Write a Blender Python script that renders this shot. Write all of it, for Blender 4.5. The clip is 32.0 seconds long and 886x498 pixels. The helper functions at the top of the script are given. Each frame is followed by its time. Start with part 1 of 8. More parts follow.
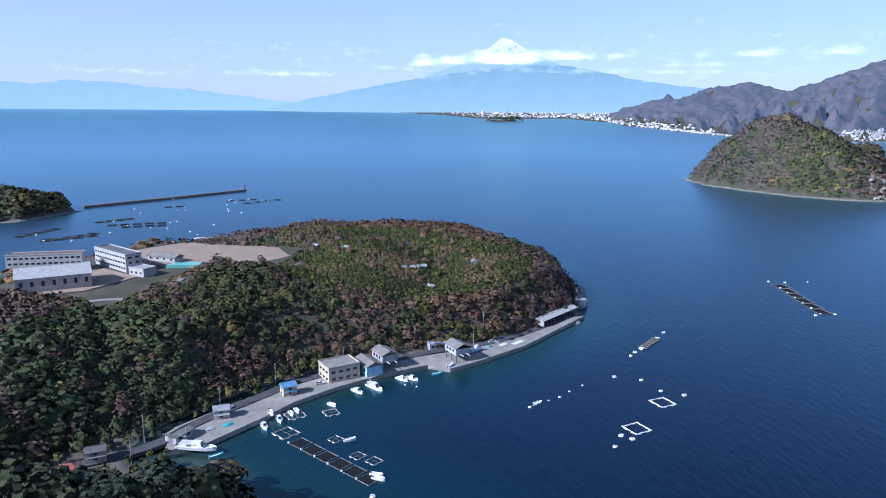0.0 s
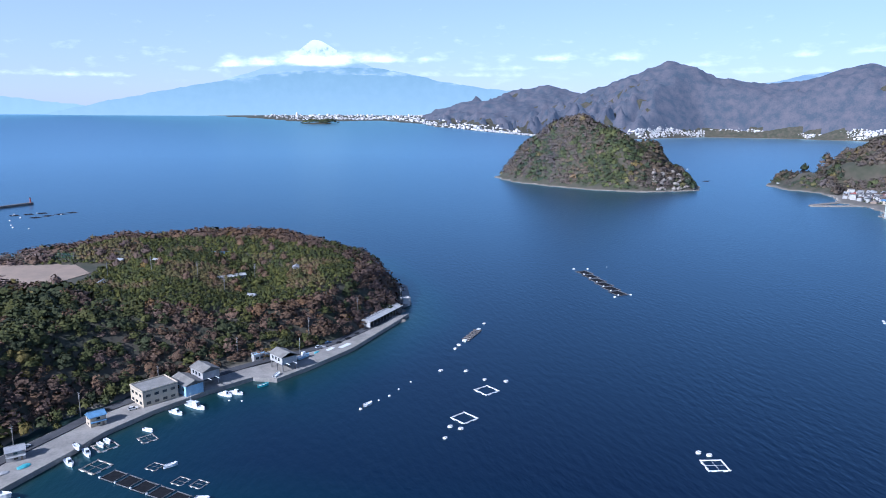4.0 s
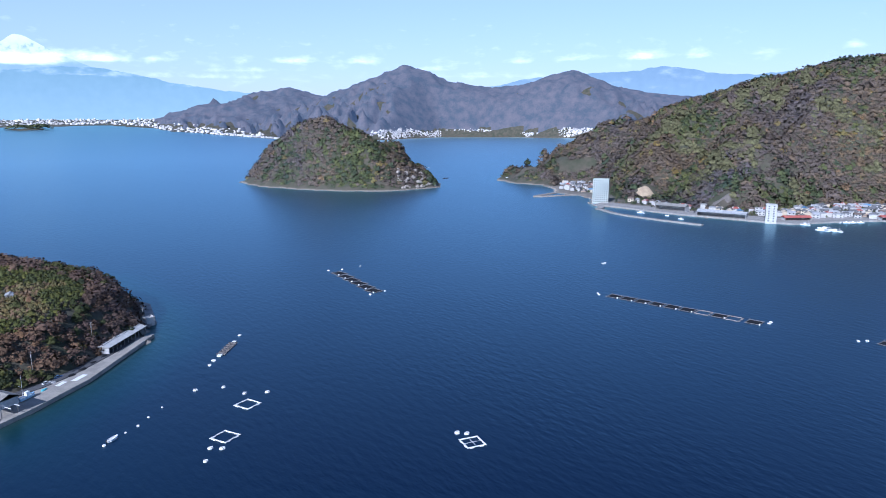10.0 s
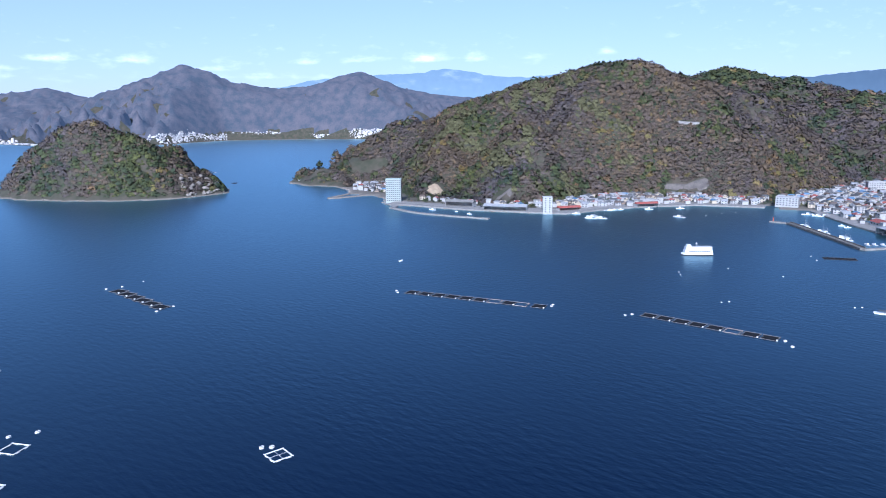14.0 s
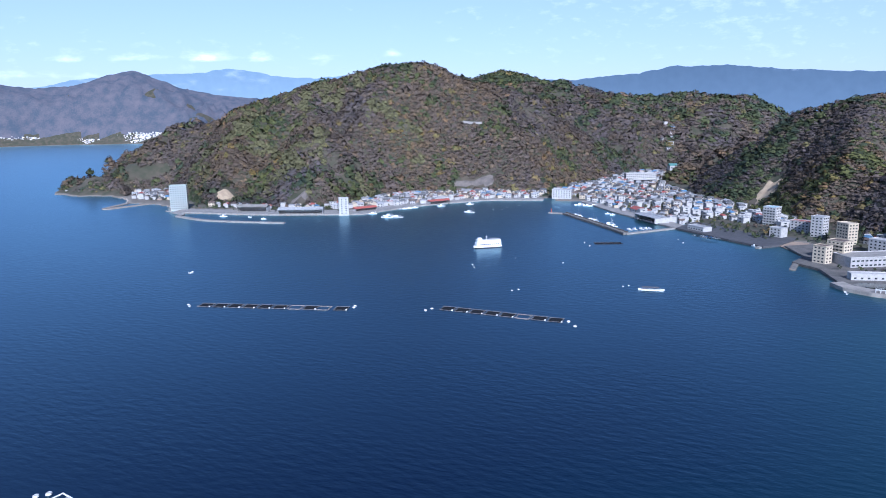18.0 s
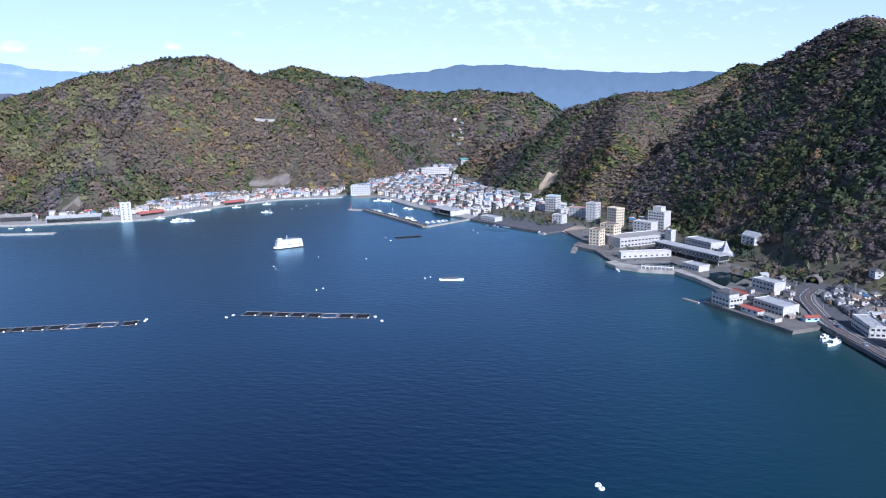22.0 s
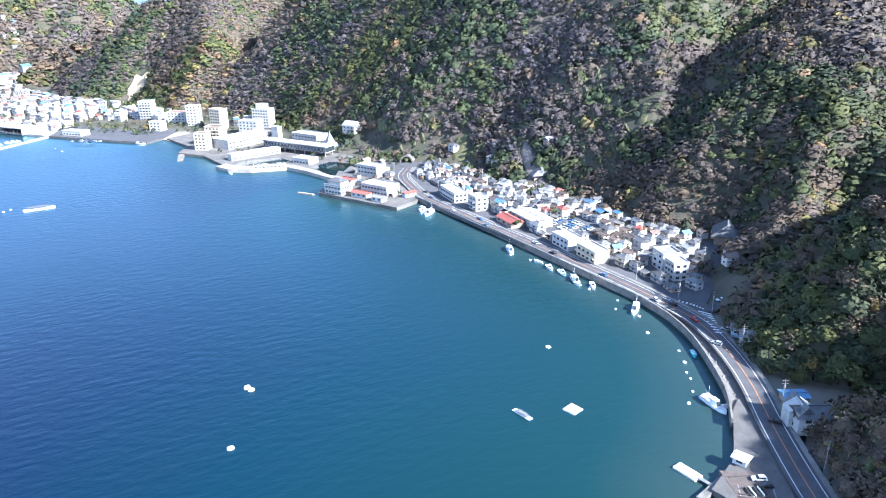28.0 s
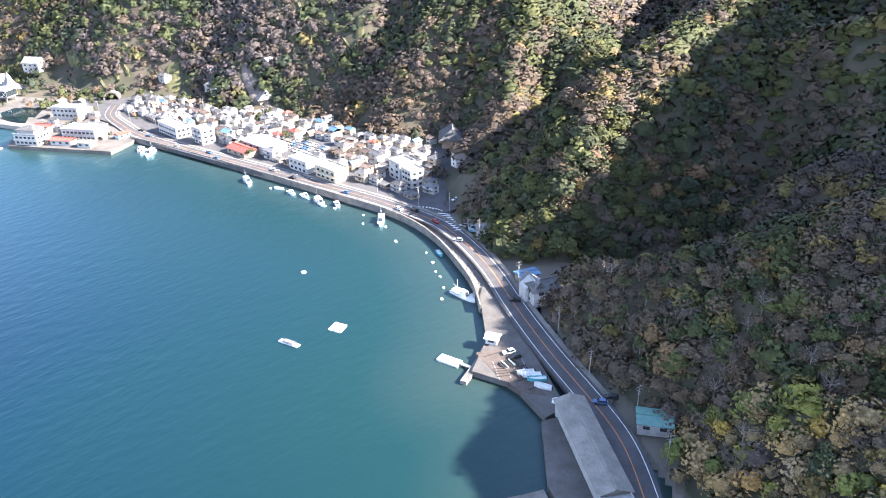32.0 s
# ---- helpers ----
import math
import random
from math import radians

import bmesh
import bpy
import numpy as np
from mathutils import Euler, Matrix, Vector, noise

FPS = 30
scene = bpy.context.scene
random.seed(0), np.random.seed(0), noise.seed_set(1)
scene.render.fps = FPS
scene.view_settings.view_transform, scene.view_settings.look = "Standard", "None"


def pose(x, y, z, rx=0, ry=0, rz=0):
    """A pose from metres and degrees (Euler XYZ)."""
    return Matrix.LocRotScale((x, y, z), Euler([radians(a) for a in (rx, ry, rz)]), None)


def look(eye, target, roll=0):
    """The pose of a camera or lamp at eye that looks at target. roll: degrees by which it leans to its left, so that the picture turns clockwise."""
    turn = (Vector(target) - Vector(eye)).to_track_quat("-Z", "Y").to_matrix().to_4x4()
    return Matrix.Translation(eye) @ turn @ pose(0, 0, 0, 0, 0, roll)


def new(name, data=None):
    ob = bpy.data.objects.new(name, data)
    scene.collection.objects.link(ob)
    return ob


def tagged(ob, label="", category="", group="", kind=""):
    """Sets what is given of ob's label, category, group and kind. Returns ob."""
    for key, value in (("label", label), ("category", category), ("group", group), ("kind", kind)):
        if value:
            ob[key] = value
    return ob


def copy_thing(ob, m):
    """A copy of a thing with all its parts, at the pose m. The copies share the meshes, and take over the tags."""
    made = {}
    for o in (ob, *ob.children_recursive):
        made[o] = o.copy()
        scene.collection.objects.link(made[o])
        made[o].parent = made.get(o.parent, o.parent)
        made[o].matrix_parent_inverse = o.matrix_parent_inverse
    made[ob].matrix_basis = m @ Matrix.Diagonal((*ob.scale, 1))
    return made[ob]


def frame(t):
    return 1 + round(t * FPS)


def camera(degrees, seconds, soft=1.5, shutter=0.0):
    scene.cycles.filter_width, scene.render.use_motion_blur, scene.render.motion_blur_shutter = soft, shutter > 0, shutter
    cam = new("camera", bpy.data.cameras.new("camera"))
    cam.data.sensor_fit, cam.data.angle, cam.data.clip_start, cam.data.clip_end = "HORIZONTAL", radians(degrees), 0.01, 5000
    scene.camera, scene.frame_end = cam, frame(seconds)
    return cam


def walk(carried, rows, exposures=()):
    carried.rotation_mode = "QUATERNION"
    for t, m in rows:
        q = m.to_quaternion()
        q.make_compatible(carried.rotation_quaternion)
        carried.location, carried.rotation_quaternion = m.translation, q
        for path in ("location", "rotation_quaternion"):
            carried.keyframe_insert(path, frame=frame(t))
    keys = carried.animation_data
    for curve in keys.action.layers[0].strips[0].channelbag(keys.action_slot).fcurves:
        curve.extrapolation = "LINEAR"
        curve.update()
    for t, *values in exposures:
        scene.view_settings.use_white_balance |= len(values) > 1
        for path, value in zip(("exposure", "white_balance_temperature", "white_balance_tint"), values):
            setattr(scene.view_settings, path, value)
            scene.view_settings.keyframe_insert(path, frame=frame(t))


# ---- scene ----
cam = camera(64.82, 32.0, soft=1.0)
PATH = [
    (0, (0.35, 3.74, 138.20), (0.37, 101.71, 118.16), 0.627),
    (0.5, (0.42, 3.72, 138.20), (3.93, 101.65, 118.23), 0.532),
    (1, (0.50, 3.71, 138.20), (7.54, 101.46, 118.32), 0.338),
    (1.5, (0.57, 3.70, 138.19), (10.98, 101.16, 118.37), 0.408),
    (2, (0.65, 3.70, 138.19), (14.22, 100.77, 118.40), 0.409),
    (2.5, (0.71, 3.70, 138.18), (17.24, 100.34, 118.47), 0.385),
    (3, (0.76, 3.72, 138.17), (20.16, 99.84, 118.52), 0.415),
    (3.5, (0.81, 3.76, 138.15), (23.03, 99.27, 118.56), 0.403),
    (5.5, (1.05, 3.93, 137.96), (33.74, 96.42, 118.58), 0.239),
    (6, (1.13, 3.98, 137.94), (36.21, 95.61, 118.58), 0.213),
    (6.5, (1.23, 4.04, 137.92), (38.84, 94.66, 118.59), 0.139),
    (7, (1.34, 4.11, 137.90), (41.46, 93.65, 118.62), 0.109),
    (7.5, (1.44, 4.17, 137.89), (44.05, 92.56, 118.60), 0.054),
    (8, (1.53, 4.22, 137.87), (46.43, 91.48, 118.63), 0.075),
    (8.5, (1.60, 4.27, 137.86), (49.16, 90.11, 118.61), -0.042),
    (9, (1.65, 4.31, 137.85), (52.22, 88.42, 118.67), -0.052),
    (9.5, (1.67, 4.33, 137.84), (55.22, 86.59, 118.70), -0.010),
    (10, (1.67, 4.34, 137.83), (58.18, 84.60, 118.74), -0.017),
    (10.5, (1.68, 4.34, 137.82), (61.12, 82.46, 118.75), -0.039),
    (11, (1.73, 4.34, 137.81), (64.01, 80.23, 118.77), -0.067),
    (11.5, (1.86, 4.35, 137.80), (66.97, 77.82, 118.77), -0.237),
    (12, (2.08, 4.40, 137.79), (69.82, 75.46, 118.75), -0.259),
    (12.5, (2.41, 4.48, 137.77), (72.65, 73.07, 118.75), -0.348),
    (13, (2.82, 4.59, 137.76), (75.49, 70.59, 118.71), -0.356),
    (13.5, (3.28, 4.72, 137.75), (78.27, 68.06, 118.69), -0.381),
    (14, (3.73, 4.88, 137.74), (80.99, 65.46, 118.72), -0.453),
    (14.5, (4.15, 5.06, 137.73), (83.55, 62.79, 118.70), -0.497),
    (16.5, (5.61, 5.77, 137.56), (92.59, 51.28, 118.49), -0.651),
    (17, (5.92, 5.94, 137.55), (94.50, 48.22, 118.41), -0.655),
    (17.5, (6.17, 6.10, 137.53), (96.22, 45.15, 118.37), -0.678),
    (18, (6.39, 6.26, 137.52), (97.77, 42.08, 118.37), -0.785),
    (18.5, (6.59, 6.42, 137.51), (99.17, 39.01, 118.34), -0.760),
    (19, (6.78, 6.59, 137.50), (100.45, 35.88, 118.27), -0.629),
    (19.5, (6.96, 6.77, 137.48), (101.60, 32.74, 118.26), -0.644),
    (20, (7.14, 6.96, 137.47), (102.63, 29.56, 118.24), -0.686),
    (20.5, (7.31, 7.14, 137.45), (103.54, 26.34, 118.19), -0.669),
    (21, (7.48, 7.32, 137.44), (104.32, 23.08, 118.12), -0.803),
    (21.5, (7.63, 7.49, 137.42), (104.97, 19.58, 117.92), -0.781),
    (22, (7.78, 7.64, 137.41), (105.41, 16.00, 117.46), -0.838),
    (22.5, (7.92, 7.77, 137.39), (105.66, 12.60, 116.81), -0.849),
    (23, (8.08, 7.89, 137.37), (105.77, 8.85, 116.05), -0.860),
    (23.5, (8.26, 8.00, 137.36), (105.73, 4.77, 115.25), -0.871),
    (24, (8.46, 8.11, 137.34), (105.43, 0.31, 114.15), -0.921),
    (24.5, (8.70, 8.20, 137.32), (104.84, -4.10, 112.71), -0.949),
    (25, (8.94, 8.26, 137.30), (104.04, -8.43, 111.25), -0.983),
    (25.5, (9.18, 8.29, 137.27), (102.97, -12.88, 109.81), -0.971),
    (27.5, (9.96, 8.31, 137.05), (96.20, -29.99, 103.94), -1.077),
    (28, (10.14, 8.29, 137.03), (93.94, -34.03, 102.57), -1.060),
    (28.5, (10.31, 8.26, 137.01), (91.45, -37.92, 101.19), -1.065),
    (29, (10.46, 8.24, 136.99), (88.76, -41.65, 99.83), -1.125),
    (29.5, (10.61, 8.22, 136.97), (85.91, -45.15, 98.48), -1.121),
    (30, (10.76, 8.21, 136.96), (82.83, -48.51, 97.10), -1.126),
    (30.5, (10.89, 8.22, 136.94), (79.57, -51.63, 95.69), -1.161),
    (31, (11.02, 8.24, 136.93), (76.20, -54.47, 94.29), -1.160),
    (31.5, (11.13, 8.28, 136.92), (72.82, -56.96, 92.90), -1.189),
    (32, (11.24, 8.33, 136.92), (69.41, -59.19, 91.57), -1.172),
]
walk(cam, [(t, look(eye, target, roll)) for t, eye, target, roll in PATH],
     [(0, 0.58, 4980, 17), (17, 0.58, 4880, 18), (21, 0.72, 5200, 19), (23, 0.95, 5200, 17), (25.5, 1.55, 5150, 14), (28, 2.4, 5350, 12), (30, 2.6, 5700, 13), (32, 2.9, 6450, 17)])

# ---------------------------------------------------------------- light
SUN_AZ, SUN_EL = 240.0, 33.0          # degrees clockwise from the y axis, degrees up
world = bpy.data.worlds.new("sky")
scene.world = world
world.use_nodes = True
wn = world.node_tree
sky = wn.nodes.new("ShaderNodeTexSky")
sky.sky_type, sky.sun_disc = "NISHITA", False
sky.sun_elevation, sky.sun_rotation = radians(SUN_EL), radians(SUN_AZ)
sky.air_density, sky.dust_density, sky.ozone_density = 1.0, 0.3, 1.6
haze = wn.nodes.new("ShaderNodeMix")
haze.data_type = "RGBA"
haze.inputs["B"].default_value = (5.4, 6.25, 8.6, 1)
# the pale air thins out towards the zenith
coord, split, thin = wn.nodes.new("ShaderNodeTexCoord"), wn.nodes.new("ShaderNodeSeparateXYZ"), wn.nodes.new("ShaderNodeMapRange")
thin.inputs["From Min"].default_value, thin.inputs["From Max"].default_value = 0.0, 0.62
thin.inputs["To Min"].default_value, thin.inputs["To Max"].default_value = 0.62, 0.04
wn.links.new(coord.outputs["Generated"], split.inputs[0])
wn.links.new(split.outputs["Z"], thin.inputs["Value"])
wn.links.new(thin.outputs[0], haze.inputs["Factor"])
wn.links.new(sky.outputs[0], haze.inputs["A"])
wn.links.new(haze.outputs["Result"], wn.nodes["Background"].inputs[0])
wn.nodes["Background"].inputs[1].default_value = 0.080

sun = new("sun", bpy.data.lights.new("sun", "SUN"))
sun.data.energy, sun.data.angle, sun.data.color = 4.8, radians(0.5), (1.0, 0.93, 0.82)
sun_dir = Vector((math.sin(radians(SUN_AZ)) * math.cos(radians(SUN_EL)), math.cos(radians(SUN_AZ)) * math.cos(radians(SUN_EL)), math.sin(radians(SUN_EL))))
sun.matrix_world = look(sun_dir * 500, (0, 0, 0))

# ---------------------------------------------------------------- materials
def mat(name, color, rough=0.7, metal=0.0, color2=None, scale=1.0, bump=0.0, bump_scale=8.0, vary=0.0, island=False, glow=None, spec=0.5):
    """A procedural surface: two colours mixed by coarse and fine noise, fine relief, and a shift of tone from piece to piece."""
    m = bpy.data.materials.new(name)
    m.use_nodes = True
    t, b = m.node_tree, m.node_tree.nodes["Principled BSDF"]
    b.inputs["Roughness"].default_value, b.inputs["Metallic"].default_value = rough, metal
    b.inputs["Specular IOR Level"].default_value = spec
    geo = t.nodes.new("ShaderNodeNewGeometry")
    c2 = color2 or tuple(c * 0.72 for c in color)
    n1, n2 = t.nodes.new("ShaderNodeTexNoise"), t.nodes.new("ShaderNodeTexNoise")
    n1.inputs["Scale"].default_value, n1.inputs["Detail"].default_value = scale, 3.0
    n2.inputs["Scale"].default_value, n2.inputs["Detail"].default_value = scale * 6.3, 2.0
    add = t.nodes.new("ShaderNodeMath")
    add.operation = "MULTIPLY_ADD"
    ramp = t.nodes.new("ShaderNodeMapRange")
    ramp.inputs["From Min"].default_value, ramp.inputs["From Max"].default_value = 0.55, 0.95
    mix = t.nodes.new("ShaderNodeMix")
    mix.data_type = "RGBA"
    mix.inputs["A"].default_value, mix.inputs["B"].default_value = (*color, 1), (*c2, 1)
    for n in (n1, n2):
        t.links.new(geo.outputs["Position"], n.inputs["Vector"])
    t.links.new(n2.outputs["Fac"], add.inputs[0])
    add.inputs[1].default_value = 0.5
    t.links.new(n1.outputs["Fac"], add.inputs[2])
    t.links.new(add.outputs[0], ramp.inputs["Value"])
    t.links.new(ramp.outputs[0], mix.inputs["Factor"])
    out = mix.outputs["Result"]
    if vary:
        hsv = t.nodes.new("ShaderNodeHueSaturation")
        rnd = t.nodes.new("ShaderNodeMapRange")
        rnd.inputs["To Min"].default_value, rnd.inputs["To Max"].default_value = 1 - vary, 1 + vary
        if island:
            t.links.new(geo.outputs["Random Per Island"], rnd.inputs["Value"])
        else:
            t.links.new(t.nodes.new("ShaderNodeObjectInfo").outputs["Random"], rnd.inputs["Value"])
        t.links.new(rnd.outputs[0], hsv.inputs["Value"])
        t.links.new(out, hsv.inputs["Color"])
        out = hsv.outputs[0]
    t.links.new(out, b.inputs["Base Color"])
    if bump:
        bn, bp = t.nodes.new("ShaderNodeTexNoise"), t.nodes.new("ShaderNodeBump")
        bn.inputs["Scale"].default_value, bn.inputs["Detail"].default_value = bump_scale, 4.0
        t.links.new(geo.outputs["Position"], bn.inputs["Vector"])
        t.links.new(bn.outputs["Fac"], bp.inputs["Height"])
        bp.inputs["Strength"].default_value, bp.inputs["Distance"].default_value = bump, 0.3
        t.links.new(bp.outputs[0], b.inputs["Normal"])
    # faint emission, used to paint haze over a far surface
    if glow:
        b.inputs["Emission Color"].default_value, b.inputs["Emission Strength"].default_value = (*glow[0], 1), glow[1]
    return m


def leaf_mat(name, tint=(1, 1, 1), far=False):
    """Foliage: each clump takes its own tone from the mesh's colour attribute."""
    m = bpy.data.materials.new(name)
    m.use_nodes = True
    t, b = m.node_tree, m.node_tree.nodes["Principled BSDF"]
    at = t.nodes.new("ShaderNodeAttribute")
    at.attribute_name = "tone"
    geo = t.nodes.new("ShaderNodeNewGeometry")
    n = t.nodes.new("ShaderNodeTexNoise")
    n.inputs["Scale"].default_value, n.inputs["Detail"].default_value = (0.55, 5.0) if far else (2.0, 4.0)
    n.inputs["Roughness"].default_value = 0.7 if far else 0.5
    t.links.new(geo.outputs["Position"], n.inputs["Vector"])
    r = t.nodes.new("ShaderNodeMapRange")
    r.inputs["From Min"].default_value, r.inputs["From Max"].default_value = 0.25, 0.75
    r.inputs["To Min"].default_value, r.inputs["To Max"].default_value = (0.5, 1.45) if far else (0.6, 1.38)
    t.links.new(n.outputs["Fac"], r.inputs["Value"])
    hsv = t.nodes.new("ShaderNodeHueSaturation")
    t.links.new(at.outputs["Color"], hsv.inputs["Color"])
    t.links.new(r.outputs[0], hsv.inputs["Value"])
    t.links.new(hsv.outputs[0], b.inputs["Base Color"])
    b.inputs["Roughness"].default_value = 0.75
    b.inputs["Specular IOR Level"].default_value = 0.25
    bp = t.nodes.new("ShaderNodeBump")
    bp.inputs["Strength"].default_value, bp.inputs["Distance"].default_value = (0.6, 1.4) if far else (0.6, 0.7)
    t.links.new(n.outputs["Fac"], bp.inputs["Height"])
    t.links.new(bp.outputs[0], b.inputs["Normal"])
    return m


LEAF = leaf_mat("foliage")
LEAF_FAR = leaf_mat("distant_foliage", far=True)
CONCRETE = mat("concrete", (0.29, 0.275, 0.25), 0.85, color2=(0.19, 0.18, 0.165), scale=0.25, bump=0.2, bump_scale=2)
ASPHALT = mat("asphalt", (0.075, 0.075, 0.08), 0.9, color2=(0.05, 0.05, 0.054), scale=0.2, bump=0.15, bump_scale=6)

# ---------------------------------------------------------------- the lie of the land
COAST_EAST = [(933, 1128), (929, 1066), (949, 1004), (905, 930), (874, 896), (870, 840), (862, 800), (815, 762), (796, 735), (805, 692), (808, 640), (815, 589), (843, 501),
              (858, 459), (949, 426), (1000, 390), (1051, 343), (1077, 256), (1078, 189), (972, 134), (854, 46), (791, -11), (760, -42), (775, -58), (720, -75), (690, -62), (666, -81),
              (619, -89), (592, -107), (589, -137), (531, -162), (489, -133), (425, -167), (438, -190), (353, -200), (288, -206), (231, -210), (193, -202), (155, -180), (129, -150),
              (121, -134), (100, -136), (92, -127), (77, -107)]
COAST_WEST = [(45, -88), (0, -92), (-50, -85), (-110, -40), (-150, 40), (-140, 100), (-90, 140), (-50, 165), (-46, 190), (-58, 218), (-78, 246), (-95, 266), (-90, 280), (-79, 291), (-68, 309),
              (-51, 327), (-27, 346), (-7, 358), (5, 353), (21, 365), (49, 391), (95, 451), (94, 472), (104, 500), (98, 565), (92, 631), (50, 655), (-80, 645), (-180, 615), (-265, 555),
              (-310, 480), (-345, 400), (-400, 250), (-520, 0), (-800, -400), (-1500, -1500), (-2500, -4950)]
COAST_NORTH = [(4950, -4950), (4950, 4950), (-1150, 4990), (-500, 4880), (-60, 4640), (255, 4322), (500, 4370), (745, 4370), (955, 4080), (968, 3880), (1060, 3715), (1140, 3530), (1266, 3477), (1387, 3480), (1560, 3330), (1879, 3205), (2140, 3320), (2391, 3389), (2600, 3250), (2736, 3097),
               (2850, 2900), (2960, 2700), (2900, 2450), (2600, 2250), (2307, 2180), (2080, 1900), (1800, 1640), (1500, 1450), (1200, 1300), (1020, 1210)]
MAIN = np.array(COAST_EAST + COAST_WEST + COAST_NORTH, float)
ISLAND = np.array([(491, 1418), (484, 1350), (491, 1290), (529, 1209), (587, 1124), (650, 1084), (752, 1086), (790, 1140), (785, 1260), (730, 1380), (620, 1445), (540, 1450)], float)
HEADLAND = np.array([(-468, 888), (-505, 800), (-560, 780), (-700, 850), (-760, 1000), (-640, 1010), (-520, 950)], float)
ISLET = np.array([(235, 4190), (350, 4165), (480, 4185), (430, 4250), (290, 4255)], float)

# ridges: crest points (x, y, height), fall per metre to the sides, roundness of the crest
RIDGES = [
    ([(978, 1128, 17), (1006, 1168, 19)], 0.8, 8),
    ([(1000, 1060, 22), (1006, 1011, 36), (1076, 951, 92), (1163, 875, 152), (1275, 761, 198), (1337, 646, 225), (1337, 573, 230), (1415, 509, 203), (1426, 496, 192), (1501, 422, 150), (1560, 330, 90)], 0.60, 30),
    ([(1337, 600, 226), (1210, 500, 140), (1120, 400, 62)], 0.62, 20),
    ([(1275, 761, 196), (1100, 680, 110), (990, 640, 50)], 0.6, 20),
    ([(1163, 875, 150), (1040, 820, 90), (950, 790, 45)], 0.6, 18),
    ([(1426, 496, 190), (1320, 340, 90), (1260, 240, 40)], 0.6, 18),
    ([(1665, 385, 145), (1795, 224, 168), (1855, 100, 170), (1907, -44, 164), (1904, -103, 138)], 0.5, 25),
    ([(1665, 385, 140), (1500, 290, 90), (1390, 230, 40)], 0.55, 18), ([(1855, 100, 165), (1650, 120, 90), (1500, 150, 35)], 0.55, 18),
    ([(1890, 700, 170), (1983, 721, 212), (2023, 597, 246), (2048, 504, 194), (1971, 390, 144)], 0.55, 40),
    ([(2255, 499, 185), (2272, 410, 206), (2289, 303, 178)], 0.5, 40),
    ([(955, 10, 30), (1038, 2, 76), (1106, -57, 112), (1151, -118, 145), (1139, -200, 148), (1170, -289, 155), (1243, -395, 195), (1133, -410, 180), (1032, -396, 190), (867, -400, 224),
      (788, -375, 200), (690, -420, 215), (560, -520, 215), (420, -640, 175), (250, -680, 130), (60, -620, 115), (-120, -520, 110), (-300, -380, 100)], 0.8, 25),
    ([(1139, -200, 146), (1000, -130, 80), (900, -60, 40)], 0.72, 34), ([(1032, -396, 186), (900, -240, 92), (800, -150, 36)], 0.72, 34),
    ([(867, -400, 220), (730, -260, 92), (660, -200, 38)], 0.72, 34), ([(690, -420, 210), (560, -300, 82), (500, -250, 30)], 0.72, 34),
    ([(560, -520, 230), (450, -390, 105), (390, -310, 35)], 0.72, 34), ([(420, -640, 170), (330, -460, 125), (270, -330, 40)], 0.72, 34),
    ([(250, -680, 126), (134, -400, 92), (148, -305, 70), (164, -256, 52), (186, -228, 28)], 1.0, 7),
    ([(60, -620, 112), (20, -470, 100), (-10, -300, 78), (33, -199, 51), (50, -201, 42), (75, -194, 28), (94, -190, 20), (110, -192, 14)], 0.95, 7),
    ([(-150, -330, 66), (-80, -160, 38), (-20, -137, 35), (8, -135, 33), (22, -136, 29), (36, -138, 21), (47, -138, 10), (54, -136, 4)], 1.0, 5), ([(-60, -118, 38), (-10, -117, 37), (10, -119, 33), (24, -123, 26), (36, -129, 16)], 0.7, 8),
    # unseen ridge outside the view, added to throw shade over the near slopes
    ([(60, -600, 175), (-20, -400, 180), (-62, -300, 150), (-80, -210, 126), (-100, -140, 76)], 1.1, 8),
    ([(-250, 30, 80), (-130, 140, 52), (-80, 163, 39), (-67, 180, 32), (-60, 192, 20)], 0.75, 8),
    ([(-120, 420, 40), (-250, 320, 44), (-330, 160, 60), (-420, -100, 90)], 0.45, 40),
    ([(-160, 540, 33), (-102, 575, 37), (-41, 590, 35), (7, 575, 33), (45, 535, 28), (62, 490, 20)], 0.55, 50), ([(0, 420, 24), (40, 470, 26), (30, 540, 30)], 0.6, 35),
    ([(-100, 380, 26), (-60, 420, 30), (-60, 520, 34)], 0.5, 45),
    ([(602, 1262, 128), (590, 1292, 122)], 0.80, 24), ([(602, 1262, 124), (648, 1180, 92), (695, 1122, 46), (738, 1104, 14)], 0.85, 14), ([(590, 1292, 120), (545, 1350, 70), (515, 1400, 20)], 0.75, 16), ([(610, 1262, 118), (690, 1290, 50)], 0.75, 18),
    ([(-530, 860, 26), (-640, 900, 34)], 0.6, 14), ([(-505, 905, 16), (-500, 900, 16)], 0.7, 6),
    ([(300, 4215, 20), (420, 4212, 22)], 0.5, 14),
    ([(1590, 4070, 170), (1620, 4020, 220), (1689, 3958, 268), (1790, 3900, 225), (1840, 3650, 232), (1910, 3560, 262), (2030, 3450, 342), (2135, 3386, 389),
      (2230, 3330, 335), (2380, 3230, 288), (2529, 3110, 272), (2650, 2990, 275), (2740, 2900, 320), (2847, 2814, 349), (2930, 2740, 310), (3007, 2641, 262), (3187, 2420, 219), (3400, 2050, 215)], 0.5, 45),
    ([(2135, 3386, 380), (2100, 3240, 210)], 0.52, 30), ([(2529, 3110, 265), (2420, 2960, 160)], 0.5, 30), ([(1910, 3560, 255), (1780, 3400, 140)], 0.5, 30), ([(2847, 2814, 340), (2720, 2700, 190)], 0.5, 30),
]
